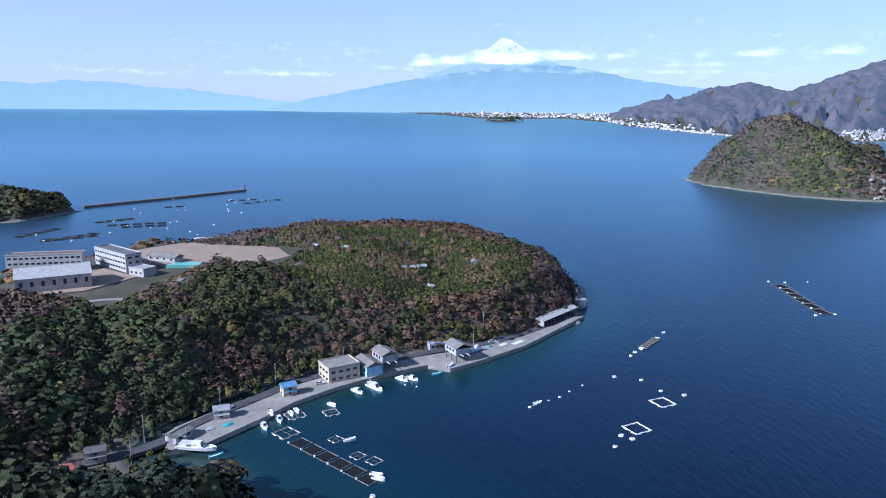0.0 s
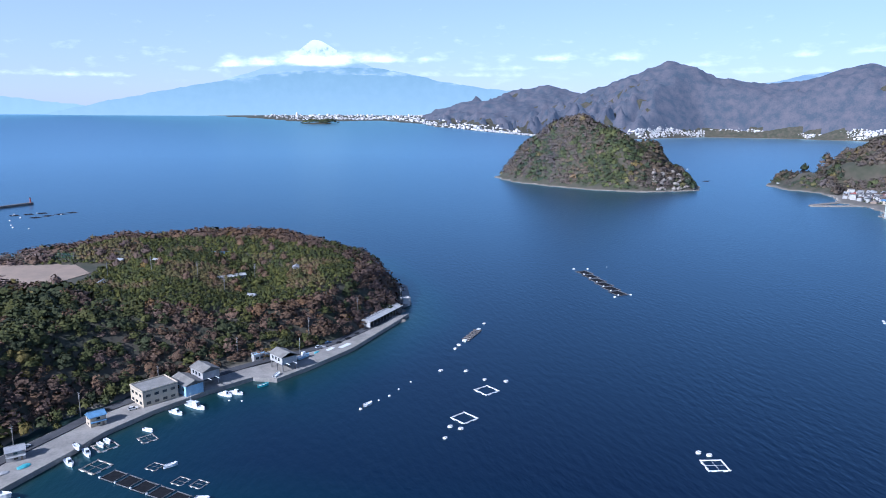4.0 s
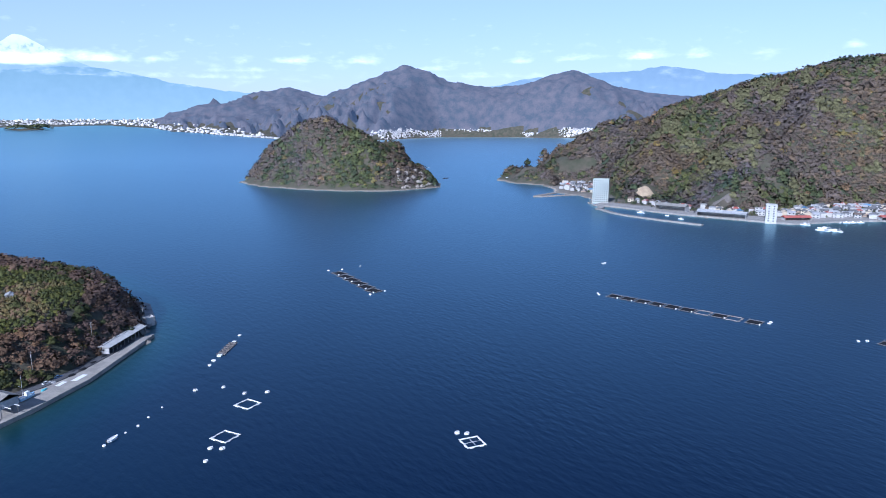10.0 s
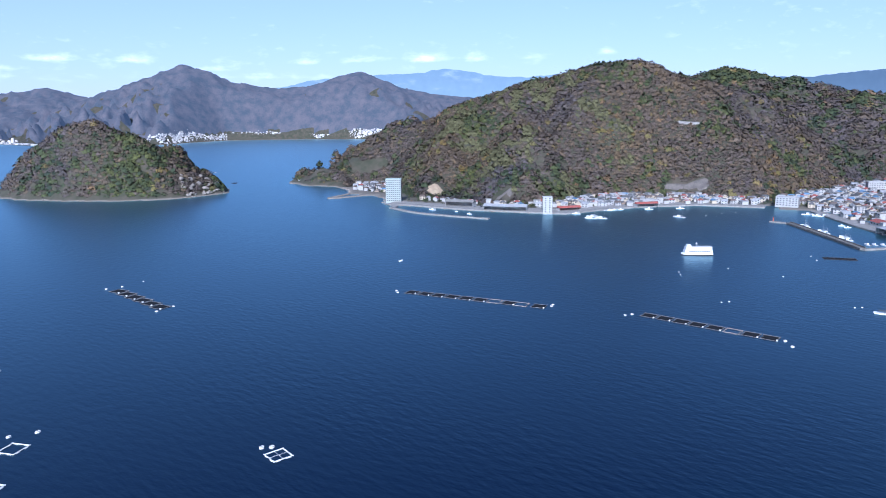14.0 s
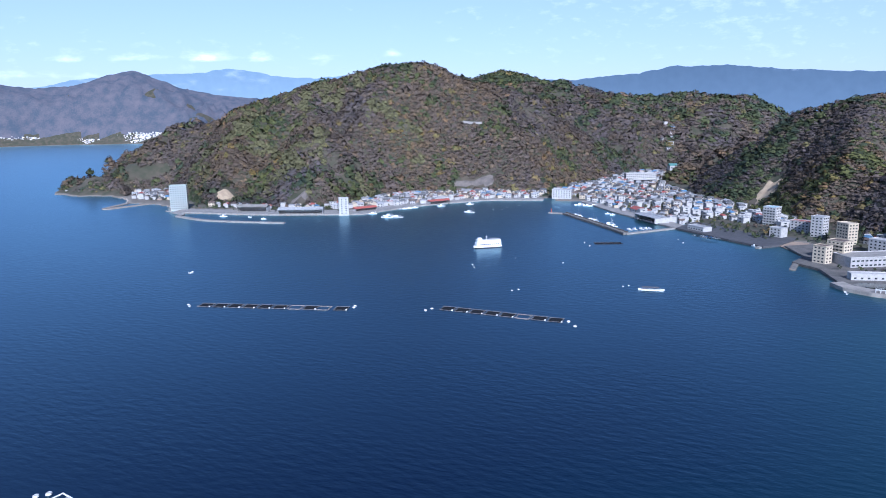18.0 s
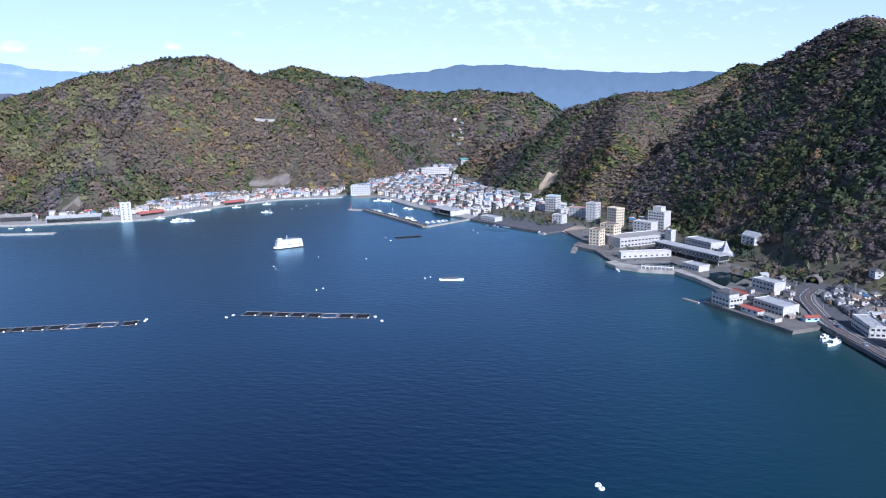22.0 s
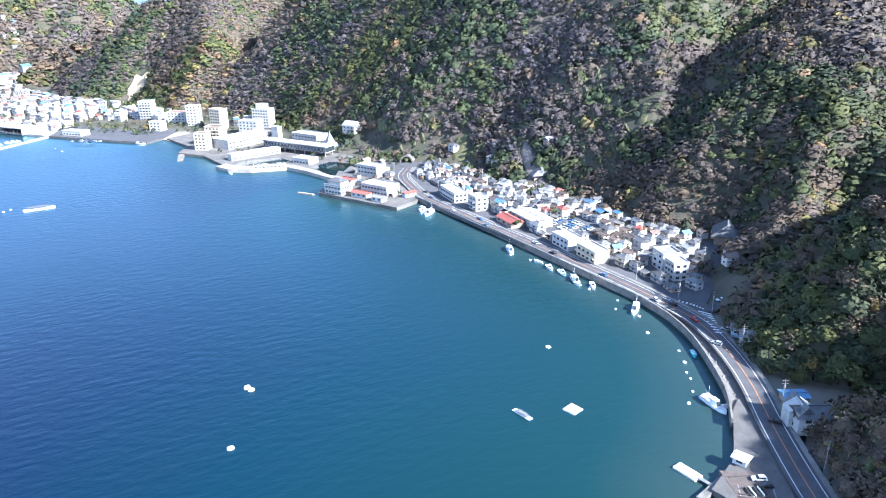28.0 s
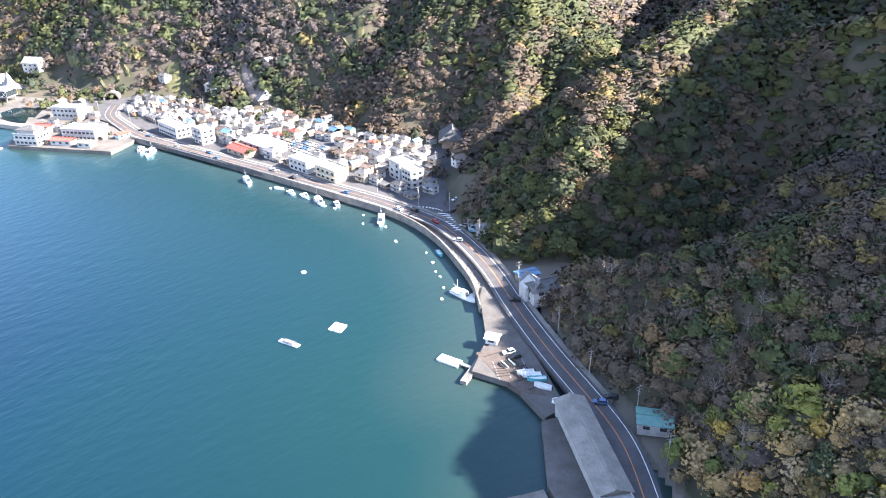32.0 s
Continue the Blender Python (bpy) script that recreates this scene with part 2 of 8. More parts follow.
# the range across the bay stands a little further out, seen at the same height of eye
for ridge in RIDGES[-5:]:
    for i, (x, y, z) in enumerate(ridge[0]):
        k = min(1.13, 4760 / math.hypot(x, y))
        ridge[0][i] = (x * k, y * k, 139 + (z - 139) * k)
RIDGES.append(([(1098, 4364, 22), (1134, 4355, 36), (1210, 4334, 66), (1286, 4312, 88), (1428, 4267, 124), (1520, 4236, 138), (1613, 4201, 140)], 0.4, 60))
# level ground of the harbour town, the village and the quays
TOWN = [
    [(905, 940), (985, 1000), (1030, 960), (975, 880), (925, 800), (880, 740), (865, 650), (890, 570), (940, 530), (1040, 520), (1110, 470), (1150, 400), (1150, 320), (1180, 270), (1260, 250),
     (1340, 215), (1430, 190), (1530, 150), (1540, 90), (1400, 95), (1300, 90), (1246, 69), (1150, 30), (1086, -8), (1060, -45), (1000, -62), (930, -90), (917, -130), (831, -165), (760, -182),
     (699, -200), (640, -212), (570, -222), (540, -150), (700, 0), (850, 300), (700, 700)],
    [(570, -222), (528, -248), (493, -265), (454, -262), (429, -276), (398, -289), (360, -294), (317, -288), (282, -305), (262, -300), (236, -254), (216, -235), (192, -219), (164, -205), (141, -188),
     (115, -170), (97, -158), (80, -150), (60, -146), (50, -128), (30, -110), (30, -60), (300, -160), (540, -120)],
    [(100, 470), (72, 439), (41, 405), (10, 389), (-19, 377), (-58, 359), (-78, 344), (-98, 324), (-116, 294), (-149, 264), (-165, 235), (-120, 225), (-60, 280), (40, 360)],
]
# level places: centre, half sizes, turn, height
PADS = [(-172, 500, 62, 42, -8, 29), (-215, 428, 52, 62, -12, 28), (1420, 130, 60, 30, 20, 16), (575, -190, 60, 40, 0, 6)]


def vnoise(x, y, cell, seed):
    """Smooth random relief in -1..1 with features of about cell metres."""
    u, v = x / cell, y / cell
    iu, iv = np.floor(u), np.floor(v)
    fu, fv = u - iu, v - iv
    fu, fv = fu * fu * (3 - 2 * fu), fv * fv * (3 - 2 * fv)

    def h(a, b):
        s = np.sin(a * 127.1 + b * 311.7 + seed * 74.7) * 43758.5453
        return s - np.floor(s)
    top = h(iu, iv) * (1 - fu) + h(iu + 1, iv) * fu
    low = h(iu, iv + 1) * (1 - fu) + h(iu + 1, iv + 1) * fu
    return 2 * (top * (1 - fv) + low * fv) - 1


def seg_far(px, py, a, b):
    """Distance to a segment and how far along it."""
    dx, dy = b[0] - a[0], b[1] - a[1]
    s = np.clip(((px - a[0]) * dx + (py - a[1]) * dy) / (dx * dx + dy * dy), 0, 1)
    return np.hypot(px - a[0] - s * dx, py - a[1] - s * dy), s


def inside(px, py, poly):
    """Signed distance to a coast, positive on land."""
    odd, far = np.zeros(px.shape, bool), np.full(px.shape, 1e9)
    for a, b in zip(poly, np.roll(poly, -1, 0)):
        cross = (a[1] > py) != (b[1] > py)
        with np.errstate(divide="ignore", invalid="ignore"):
            odd ^= cross & (px < (b[0] - a[0]) * (py - a[1]) / (b[1] - a[1]) + a[0])
        far = np.minimum(far, seg_far(px, py, a, b)[0])
    return np.where(odd, far, -far)


def shore(px, py):
    return np.maximum.reduce([inside(px, py, p) for p in (MAIN, ISLAND, HEADLAND, ISLET)])


def sea_rise(px, py):
    """The far open sea, brought in to the drawn horizon."""
    r, az = np.hypot(px, py), np.degrees(np.arctan2(px, py))
    w = np.clip((24 - az) / 7, 0, 1) * np.clip((az + 75) / 20, 0, 1)
    u = np.clip((r - 2300) / 2600, 0, 1)
    return 103 * u * u * w * w * (3 - 2 * w)


def land(px, py, sd=None):
    """Height of the ground."""
    px, py = np.asarray(px, float), np.asarray(py, float)
    sd = shore(px, py) if sd is None else sd
    hill = np.full(px.shape, -99.0)
    off = np.clip((np.hypot(px, py) - 520) / 300, 0, 1) * np.clip((3000 - np.hypot(px, py)) / 400, 0, 1)
    rough = 1 + (0.20 + 0.04 * off) * vnoise(px, py, 60, 3) + 0.14 * vnoise(px, py, 27, 5) + 0.30 * off * vnoise(px, py, 130, 4)
    for nodes, fall, rnd in RIDGES:
        for a, b in zip(nodes[:-1], nodes[1:]):
            d, s = seg_far(px, py, a, b)
            d = d * rough
            top = a[2] + (b[2] - a[2]) * s - fall * (np.sqrt(d * d + rnd * rnd) - rnd)
            k = 5.0
            hill = np.maximum(hill, top) + k * np.exp(-np.abs(hill - top) / k) * 0.5
    far = np.clip(np.hypot(px, py) / 1500, 0.25, 3)
    hill = hill + far * np.clip(hill / 40, 0, 1) * (3.0 * vnoise(px, py, 90, 11) + 1.5 * vnoise(px, py, 35, 12))
    shelf = 1.5 + 0.022 * np.clip(sd - 25, 0, 1500)
    z = np.maximum(shelf, np.minimum(hill, 2.0 + np.clip(sd - 5, 0, 1e4) * 1.45))
    for cx, cy, rx, ry, turn, h in PADS:
        c, s = math.cos(radians(turn)), math.sin(radians(turn))
        u, v = ((px - cx) * c + (py - cy) * s) / rx, (-(px - cx) * s + (py - cy) * c) / ry
        w = np.clip((1.45 - np.maximum(np.abs(u), np.abs(v))) / 0.45, 0, 1)
        z = z + (h - z) * w * w * (3 - 2 * w)
    for poly in TOWN:
        ts = inside(px, py, np.array(poly, float))
        z = np.minimum(z, shelf + np.clip(-ts, 0, 1e4) * 0.95)
    sea = -0.6 - np.clip(-sd * 0.12, 0, 25)
    return np.where(sd > 0, z, sea) + sea_rise(px, py)


def mesh_object(name, verts, faces, material, parent=None, smooth=False):
    """One mesh object from arrays; faces is an (n, 3) or (n, 4) array."""
    me = bpy.data.meshes.new(name)
    verts, faces = np.asarray(verts, np.float32), np.asarray(faces, np.int32)
    me.vertices.add(len(verts))
    me.vertices.foreach_set("co", verts.ravel())
    n, k = faces.shape
    me.loops.add(n * k)
    me.loops.foreach_set("vertex_index", faces.ravel())
    me.polygons.add(n)
    me.polygons.foreach_set("loop_start", np.arange(0, n * k, k, dtype=np.int32))
    me.polygons.foreach_set("loop_total", np.full(n, k, np.int32))
    if smooth:
        me.polygons.foreach_set("use_smooth", np.ones(n, bool))
    me.update(calc_edges=True)
    me.materials.append(material)
    ob = new(name, me)
    if parent:
        ob.parent = parent
    return ob


def polar(azimuths, radii):
    a, r = np.meshgrid(np.radians(azimuths), radii)
    x, y = r * np.sin(a), r * np.cos(a)
    n, m = len(azimuths), len(radii)
    i, j = np.meshgrid(np.arange(n - 1), np.arange(m - 1))
    q = (j * n + i).ravel()
    return x.ravel(), y.ravel(), np.stack([q, q + 1, q + n + 1, q + n], 1)


def floor_mat():
    """Forest floor, bare earth and shore rock, told apart by height and slope."""
    m = bpy.data.materials.new("ground")
    m.use_nodes = True
    t, b = m.node_tree, m.node_tree.nodes["Principled BSDF"]
    geo, sep = t.nodes.new("ShaderNodeNewGeometry"), t.nodes.new("ShaderNodeSeparateXYZ")
    t.links.new(geo.outputs["Position"], sep.inputs[0])
    n = t.nodes.new("ShaderNodeTexNoise")
    n.inputs["Scale"].default_value, n.inputs["Detail"].default_value = 0.06, 8.0
    t.links.new(geo.outputs["Position"], n.inputs["Vector"])
    ramp = t.nodes.new("ShaderNodeValToRGB")
    ramp.color_ramp.elements[0].position, ramp.color_ramp.elements[0].color = 0.35, (0.040, 0.044, 0.024, 1)
    ramp.color_ramp.elements[1].position, ramp.color_ramp.elements[1].color = 0.7, (0.088, 0.072, 0.052, 1)
    t.links.new(n.outputs["Fac"], ramp.inputs[0])
    low = t.nodes.new("ShaderNodeMapRange")
    low.inputs["From Min"].default_value, low.inputs["From Max"].default_value = 0.9, 2.3
    low.inputs["To Min"].default_value, low.inputs["To Max"].default_value = 1.0, 0.0
    t.links.new(sep.outputs["Z"], low.inputs["Value"])
    mix = t.nodes.new("ShaderNodeMix")
    mix.data_type = "RGBA"
    mix.inputs["B"].default_value = (0.19, 0.17, 0.14, 1)
    t.links.new(low.outputs[0], mix.inputs["Factor"])
    t.links.new(ramp.outputs[0], mix.inputs["A"])
    t.links.new(mix.outputs["Result"], b.inputs["Base Color"])
    b.inputs["Roughness"].default_value = 0.95
    bp = t.nodes.new("ShaderNodeBump")
    bp.inputs["Strength"].default_value, bp.inputs["Distance"].default_value = 0.6, 1.0
    t.links.new(n.outputs["Fac"], bp.inputs["Height"])
    t.links.new(bp.outputs[0], b.inputs["Normal"])
    return m


az = np.concatenate([np.arange(-42, 190.01, 0.74), np.arange(192, 318.01, 2.0)])
gx, gy, gq = polar(az, np.concatenate([[1, 30], np.geomspace(60, 4940, 270)]))
gsd = shore(gx, gy)
ground = mesh_object("ground", np.stack([gx, gy, land(gx, gy, gsd)], 1), gq, floor_mat(), smooth=True)
tagged(ground, "wooded coastal hills round the bay, bare earth and rock shores", "terrain", kind="structure")


def water_mat():
    """Sea water: deep blue, turquoise over the shallows, with wind ripples."""
    m = bpy.data.materials.new("sea_water")
    m.use_nodes = True
    t, b = m.node_tree, m.node_tree.nodes["Principled BSDF"]
    at = t.nodes.new("ShaderNodeAttribute")
    at.attribute_name = "depth"
    ramp = t.nodes.new("ShaderNodeValToRGB")
    e = ramp.color_ramp.elements
    e[0].position, e[0].color = 0.0, (0.022, 0.040, 0.036, 1)
    e[1].position, e[1].color = 1.0, (0.0003, 0.0030, 0.0165, 1)
    for p, c in ((0.10, (0.0045, 0.0255, 0.0265, 1)), (0.40, (0.0012, 0.0158, 0.0275, 1)), (0.72, (0.0006, 0.0064, 0.0215, 1))):
        n = e.new(p)
        n.color = c
    t.links.new(at.outputs["Fac"], ramp.inputs[0])
    # the water's own colour under a glossy skin that tints the sky's light blue
    deep, skin, edge, wet = (t.nodes.new(k) for k in ("ShaderNodeBsdfDiffuse", "ShaderNodeBsdfGlossy", "ShaderNodeFresnel", "ShaderNodeMixShader"))
    skin.inputs["Color"].default_value, skin.inputs["Roughness"].default_value = (0.62, 0.88, 1.0, 1), 0.30
    edge.inputs["IOR"].default_value = 1.46
    t.links.new(ramp.outputs[0], deep.inputs["Color"])
    t.links.new(edge.outputs[0], wet.inputs[0])
    t.links.new(deep.outputs[0], wet.inputs[1])
    t.links.new(skin.outputs[0], wet.inputs[2])
    t.links.new(wet.outputs[0], t.nodes["Material Output"].inputs["Surface"])
    t.nodes.remove(b)
    geo = t.nodes.new("ShaderNodeNewGeometry")
    mp = t.nodes.new("ShaderNodeMapping")
    mp.inputs["Rotation"].default_value, mp.inputs["Scale"].default_value = (0, 0, radians(-35)), (1.0, 0.42, 1.0)
    t.links.new(geo.outputs["Position"], mp.inputs["Vector"])
    hs = []
    for s, d in ((0.30, 4.0), (0.012, 3.0)):
        n = t.nodes.new("ShaderNodeTexNoise")
        n.inputs["Scale"].default_value, n.inputs["Detail"].default_value = s, d
        t.links.new(mp.outputs[0], n.inputs["Vector"])
        hs.append(n.outputs["Fac"])
    mul = t.nodes.new("ShaderNodeMath")
    mul.operation = "MULTIPLY"
    t.links.new(hs[0], mul.inputs[0])
    t.links.new(hs[1], mul.inputs[1])
    bp = t.nodes.new("ShaderNodeBump")
    bp.inputs["Strength"].default_value, bp.inputs["Distance"].default_value = 0.75, 0.65
    t.links.new(mul.outputs[0], bp.inputs["Height"])
    for node in (deep, skin, edge):
        t.links.new(bp.outputs[0], node.inputs["Normal"])
    return m


wx, wy, wq = polar(np.arange(-180, 180.01, 1.5), np.concatenate([[0.5, 25, 50], np.geomspace(70, 4960, 130)]))
wsd = shore(wx, wy)
water = mesh_object("water", np.stack([wx, wy, sea_rise(wx, wy)], 1), wq, water_mat(), smooth=True)
dep = water.data.attributes.new("depth", "FLOAT", "POINT")
near_bay = np.clip(1.5 - np.hypot(wx - 130, wy + 90) / 330, 0.18, 1.25)
dep.data.foreach_set("value", np.clip(-wsd / (300 * near_bay), 0, 1).astype(np.float32))
tagged(water, "calm deep blue bay, turquoise over the shallows", "sea", kind="structure")

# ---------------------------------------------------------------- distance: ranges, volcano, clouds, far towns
def haze_glow_mat(name, low, high, z0, z1, strength, snow=None):
    """A far range with air haze painted into its glowing colours: paler at its foot, with faint relief; snow above a
    ragged line.
    """
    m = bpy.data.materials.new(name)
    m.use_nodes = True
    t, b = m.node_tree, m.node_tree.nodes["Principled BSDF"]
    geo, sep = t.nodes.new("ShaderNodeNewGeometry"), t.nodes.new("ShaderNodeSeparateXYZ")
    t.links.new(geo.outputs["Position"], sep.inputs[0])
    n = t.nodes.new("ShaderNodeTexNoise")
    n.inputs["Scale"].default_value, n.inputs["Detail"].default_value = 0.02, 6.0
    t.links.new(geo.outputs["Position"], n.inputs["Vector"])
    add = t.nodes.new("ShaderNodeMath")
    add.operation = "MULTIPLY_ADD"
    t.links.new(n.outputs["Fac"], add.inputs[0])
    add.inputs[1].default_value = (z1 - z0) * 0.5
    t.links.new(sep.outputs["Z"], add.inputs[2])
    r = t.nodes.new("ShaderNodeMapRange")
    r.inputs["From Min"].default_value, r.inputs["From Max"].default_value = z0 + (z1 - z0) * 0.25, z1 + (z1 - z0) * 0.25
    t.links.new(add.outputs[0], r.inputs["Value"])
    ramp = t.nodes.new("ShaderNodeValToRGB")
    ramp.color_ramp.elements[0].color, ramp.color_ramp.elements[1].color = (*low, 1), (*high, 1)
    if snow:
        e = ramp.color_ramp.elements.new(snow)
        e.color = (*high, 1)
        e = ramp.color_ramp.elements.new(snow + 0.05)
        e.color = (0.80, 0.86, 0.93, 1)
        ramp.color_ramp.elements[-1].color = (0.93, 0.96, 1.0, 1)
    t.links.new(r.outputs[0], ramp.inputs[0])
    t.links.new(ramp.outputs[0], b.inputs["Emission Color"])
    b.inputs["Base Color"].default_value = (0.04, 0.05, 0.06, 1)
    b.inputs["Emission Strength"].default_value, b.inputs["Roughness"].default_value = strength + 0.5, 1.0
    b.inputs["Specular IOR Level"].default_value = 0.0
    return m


def far_range(name, label, profile, radius, depth, low, high, strength, ragged=0.06, snow=None):
    """A range beyond the bay: crest heights as (direction, elevation) in degrees, falling towards the shore in a few folds."""
    paz, pel = zip(*profile)
    azs = np.arange(paz[0], paz[-1] + 0.01, 0.12)
    el = np.interp(azs, paz, pel)
    el = np.convolve(np.pad(el, 3, mode="edge"), np.ones(7) / 7, "valid") * 0.5 + el * 0.5
    el = el + ragged * (vnoise(azs, azs * 0, 0.7, 31) + 0.6 * vnoise(azs, azs * 0, 0.25, 32))
    rows = 9
    u = np.linspace(0, 1, rows)[:, None]
    fold = 0.045 * vnoise(azs[None] * 1.0 + u * 2, u * 3 + azs[None] * 0, 0.9, 33) * np.sin(np.pi * u)
    elev = -0.75 + (el[None] + 0.75) * np.clip(u ** 0.9 + fold, 0, 1)
    r = radius - depth * (1 - u) + 0 * azs[None]
    a = np.radians(azs)[None] + 0 * u
    v = np.stack([r * np.sin(a), r * np.cos(a), 139 + r * np.tan(np.radians(elev))], -1).reshape(-1, 3)
    n = len(azs)
    i, j = np.meshgrid(np.arange(n - 1), np.arange(rows - 1))
    q = (j * n + i).ravel()
    z1 = 139 + radius * math.tan(radians(max(pel)))
    ob = mesh_object(name, v, np.stack([q, q + 1, q + n + 1, q + n], 1), haze_glow_mat(name, low, high, 90, z1, strength, snow), smooth=True)
    return tagged(ob, label, "mountains", kind="structure")


# the blues of these ranges are painted air haze, given off as emission
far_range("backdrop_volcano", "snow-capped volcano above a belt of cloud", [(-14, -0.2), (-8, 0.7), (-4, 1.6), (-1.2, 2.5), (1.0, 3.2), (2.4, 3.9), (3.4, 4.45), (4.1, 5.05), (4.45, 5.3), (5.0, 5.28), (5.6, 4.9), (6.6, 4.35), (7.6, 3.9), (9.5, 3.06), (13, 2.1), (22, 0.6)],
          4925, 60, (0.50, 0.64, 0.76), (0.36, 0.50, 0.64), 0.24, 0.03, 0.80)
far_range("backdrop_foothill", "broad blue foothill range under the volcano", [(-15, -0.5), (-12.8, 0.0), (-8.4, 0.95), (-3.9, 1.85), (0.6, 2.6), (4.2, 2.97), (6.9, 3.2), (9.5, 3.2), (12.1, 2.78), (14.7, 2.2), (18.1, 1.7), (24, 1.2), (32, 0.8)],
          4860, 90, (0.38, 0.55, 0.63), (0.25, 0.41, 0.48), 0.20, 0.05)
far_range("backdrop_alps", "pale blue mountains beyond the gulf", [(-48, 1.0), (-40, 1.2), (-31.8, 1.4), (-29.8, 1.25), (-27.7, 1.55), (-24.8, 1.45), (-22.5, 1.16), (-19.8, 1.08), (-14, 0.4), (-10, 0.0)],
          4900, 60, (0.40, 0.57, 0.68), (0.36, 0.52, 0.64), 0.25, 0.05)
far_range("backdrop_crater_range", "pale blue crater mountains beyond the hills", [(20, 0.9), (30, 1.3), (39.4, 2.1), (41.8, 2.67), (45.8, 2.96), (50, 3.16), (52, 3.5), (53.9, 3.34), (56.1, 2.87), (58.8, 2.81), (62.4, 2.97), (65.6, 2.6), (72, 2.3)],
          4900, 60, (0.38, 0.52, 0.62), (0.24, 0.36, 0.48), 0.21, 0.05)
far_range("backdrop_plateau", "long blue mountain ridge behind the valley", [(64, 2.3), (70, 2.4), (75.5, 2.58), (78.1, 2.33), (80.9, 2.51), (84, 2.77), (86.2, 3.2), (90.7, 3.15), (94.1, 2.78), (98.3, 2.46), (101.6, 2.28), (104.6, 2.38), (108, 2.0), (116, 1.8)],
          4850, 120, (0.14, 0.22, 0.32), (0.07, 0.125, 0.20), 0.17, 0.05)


def ico(sub):
    bm = bmesh.new()
    bmesh.ops.create_icosphere(bm, subdivisions=sub, radius=1)
    v = np.array([x.co[:] for x in bm.verts])
    f = np.array([[x.index for x in p.verts] for p in bm.faces])
    bm.free()
    return v, f


# the range four kilometres across the bay; its air haze is a bluish emission
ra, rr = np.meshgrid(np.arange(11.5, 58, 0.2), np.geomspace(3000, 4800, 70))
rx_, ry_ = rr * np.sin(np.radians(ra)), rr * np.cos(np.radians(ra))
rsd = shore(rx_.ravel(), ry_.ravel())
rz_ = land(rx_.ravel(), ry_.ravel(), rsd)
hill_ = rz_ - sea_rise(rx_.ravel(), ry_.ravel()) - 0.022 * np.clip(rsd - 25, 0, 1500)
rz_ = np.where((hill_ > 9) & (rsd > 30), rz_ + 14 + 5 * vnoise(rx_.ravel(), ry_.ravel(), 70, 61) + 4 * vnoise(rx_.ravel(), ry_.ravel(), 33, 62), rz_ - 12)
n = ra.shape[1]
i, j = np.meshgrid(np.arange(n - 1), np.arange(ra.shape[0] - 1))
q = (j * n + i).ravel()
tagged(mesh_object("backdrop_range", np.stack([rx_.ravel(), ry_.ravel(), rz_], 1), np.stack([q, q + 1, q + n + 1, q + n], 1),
                   mat("hazed_winter_woods", (0.100, 0.082, 0.080), 1.0, color2=(0.040, 0.046, 0.052), scale=0.022, bump=1.0, bump_scale=0.07, glow=((0.25, 0.37, 0.58), 0.125), spec=0.1)),
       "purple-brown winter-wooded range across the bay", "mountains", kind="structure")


def cloud_mat():
    """Cloud: solid where the cover is deep, torn to wisps by noise where it is thin."""
    m = bpy.data.materials.new("cloud")
    m.use_nodes = True
    t = m.node_tree
    t.nodes.remove(t.nodes["Principled BSDF"])
    out = t.nodes["Material Output"]
    geo, at = t.nodes.new("ShaderNodeNewGeometry"), t.nodes.new("ShaderNodeAttribute")
    at.attribute_name = "cover"
    mp, n = t.nodes.new("ShaderNodeMapping"), t.nodes.new("ShaderNodeTexNoise")
    mp.inputs["Scale"].default_value = (0.008, 0.008, 0.020)
    n.inputs["Scale"].default_value, n.inputs["Detail"].default_value, n.inputs["Roughness"].default_value = 1.0, 7.0, 0.6
    t.links.new(geo.outputs["Position"], mp.inputs["Vector"])
    t.links.new(mp.outputs[0], n.inputs["Vector"])
    add = t.nodes.new("ShaderNodeMath")
    add.operation = "MULTIPLY_ADD"
    t.links.new(n.outputs["Fac"], add.inputs[0])
    add.inputs[1].default_value = 1.5
    t.links.new(at.outputs["Fac"], add.inputs[2])
    r = t.nodes.new("ShaderNodeMapRange")
    r.inputs["From Min"].default_value, r.inputs["From Max"].default_value = 1.0, 1.75
    t.links.new(add.outputs[0], r.inputs["Value"])
    # the clouds' sunlit white is put in as emission, bluer where cover is thin
    glow, clear, mix = t.nodes.new("ShaderNodeEmission"), t.nodes.new("ShaderNodeBsdfTransparent"), t.nodes.new("ShaderNodeMixShader")
    tint = t.nodes.new("ShaderNodeValToRGB")
    tint.color_ramp.elements[0].color, tint.color_ramp.elements[1].color = (0.62, 0.72, 0.82, 1), (0.92, 0.93, 0.95, 1)
    t.links.new(r.outputs[0], tint.inputs[0])
    t.links.new(tint.outputs[0], glow.inputs[0])
    for k, o in enumerate((r, clear, glow)):
        t.links.new(o.outputs[0], mix.inputs[k])
    t.links.new(mix.outputs[0], out.inputs["Surface"])
    return m


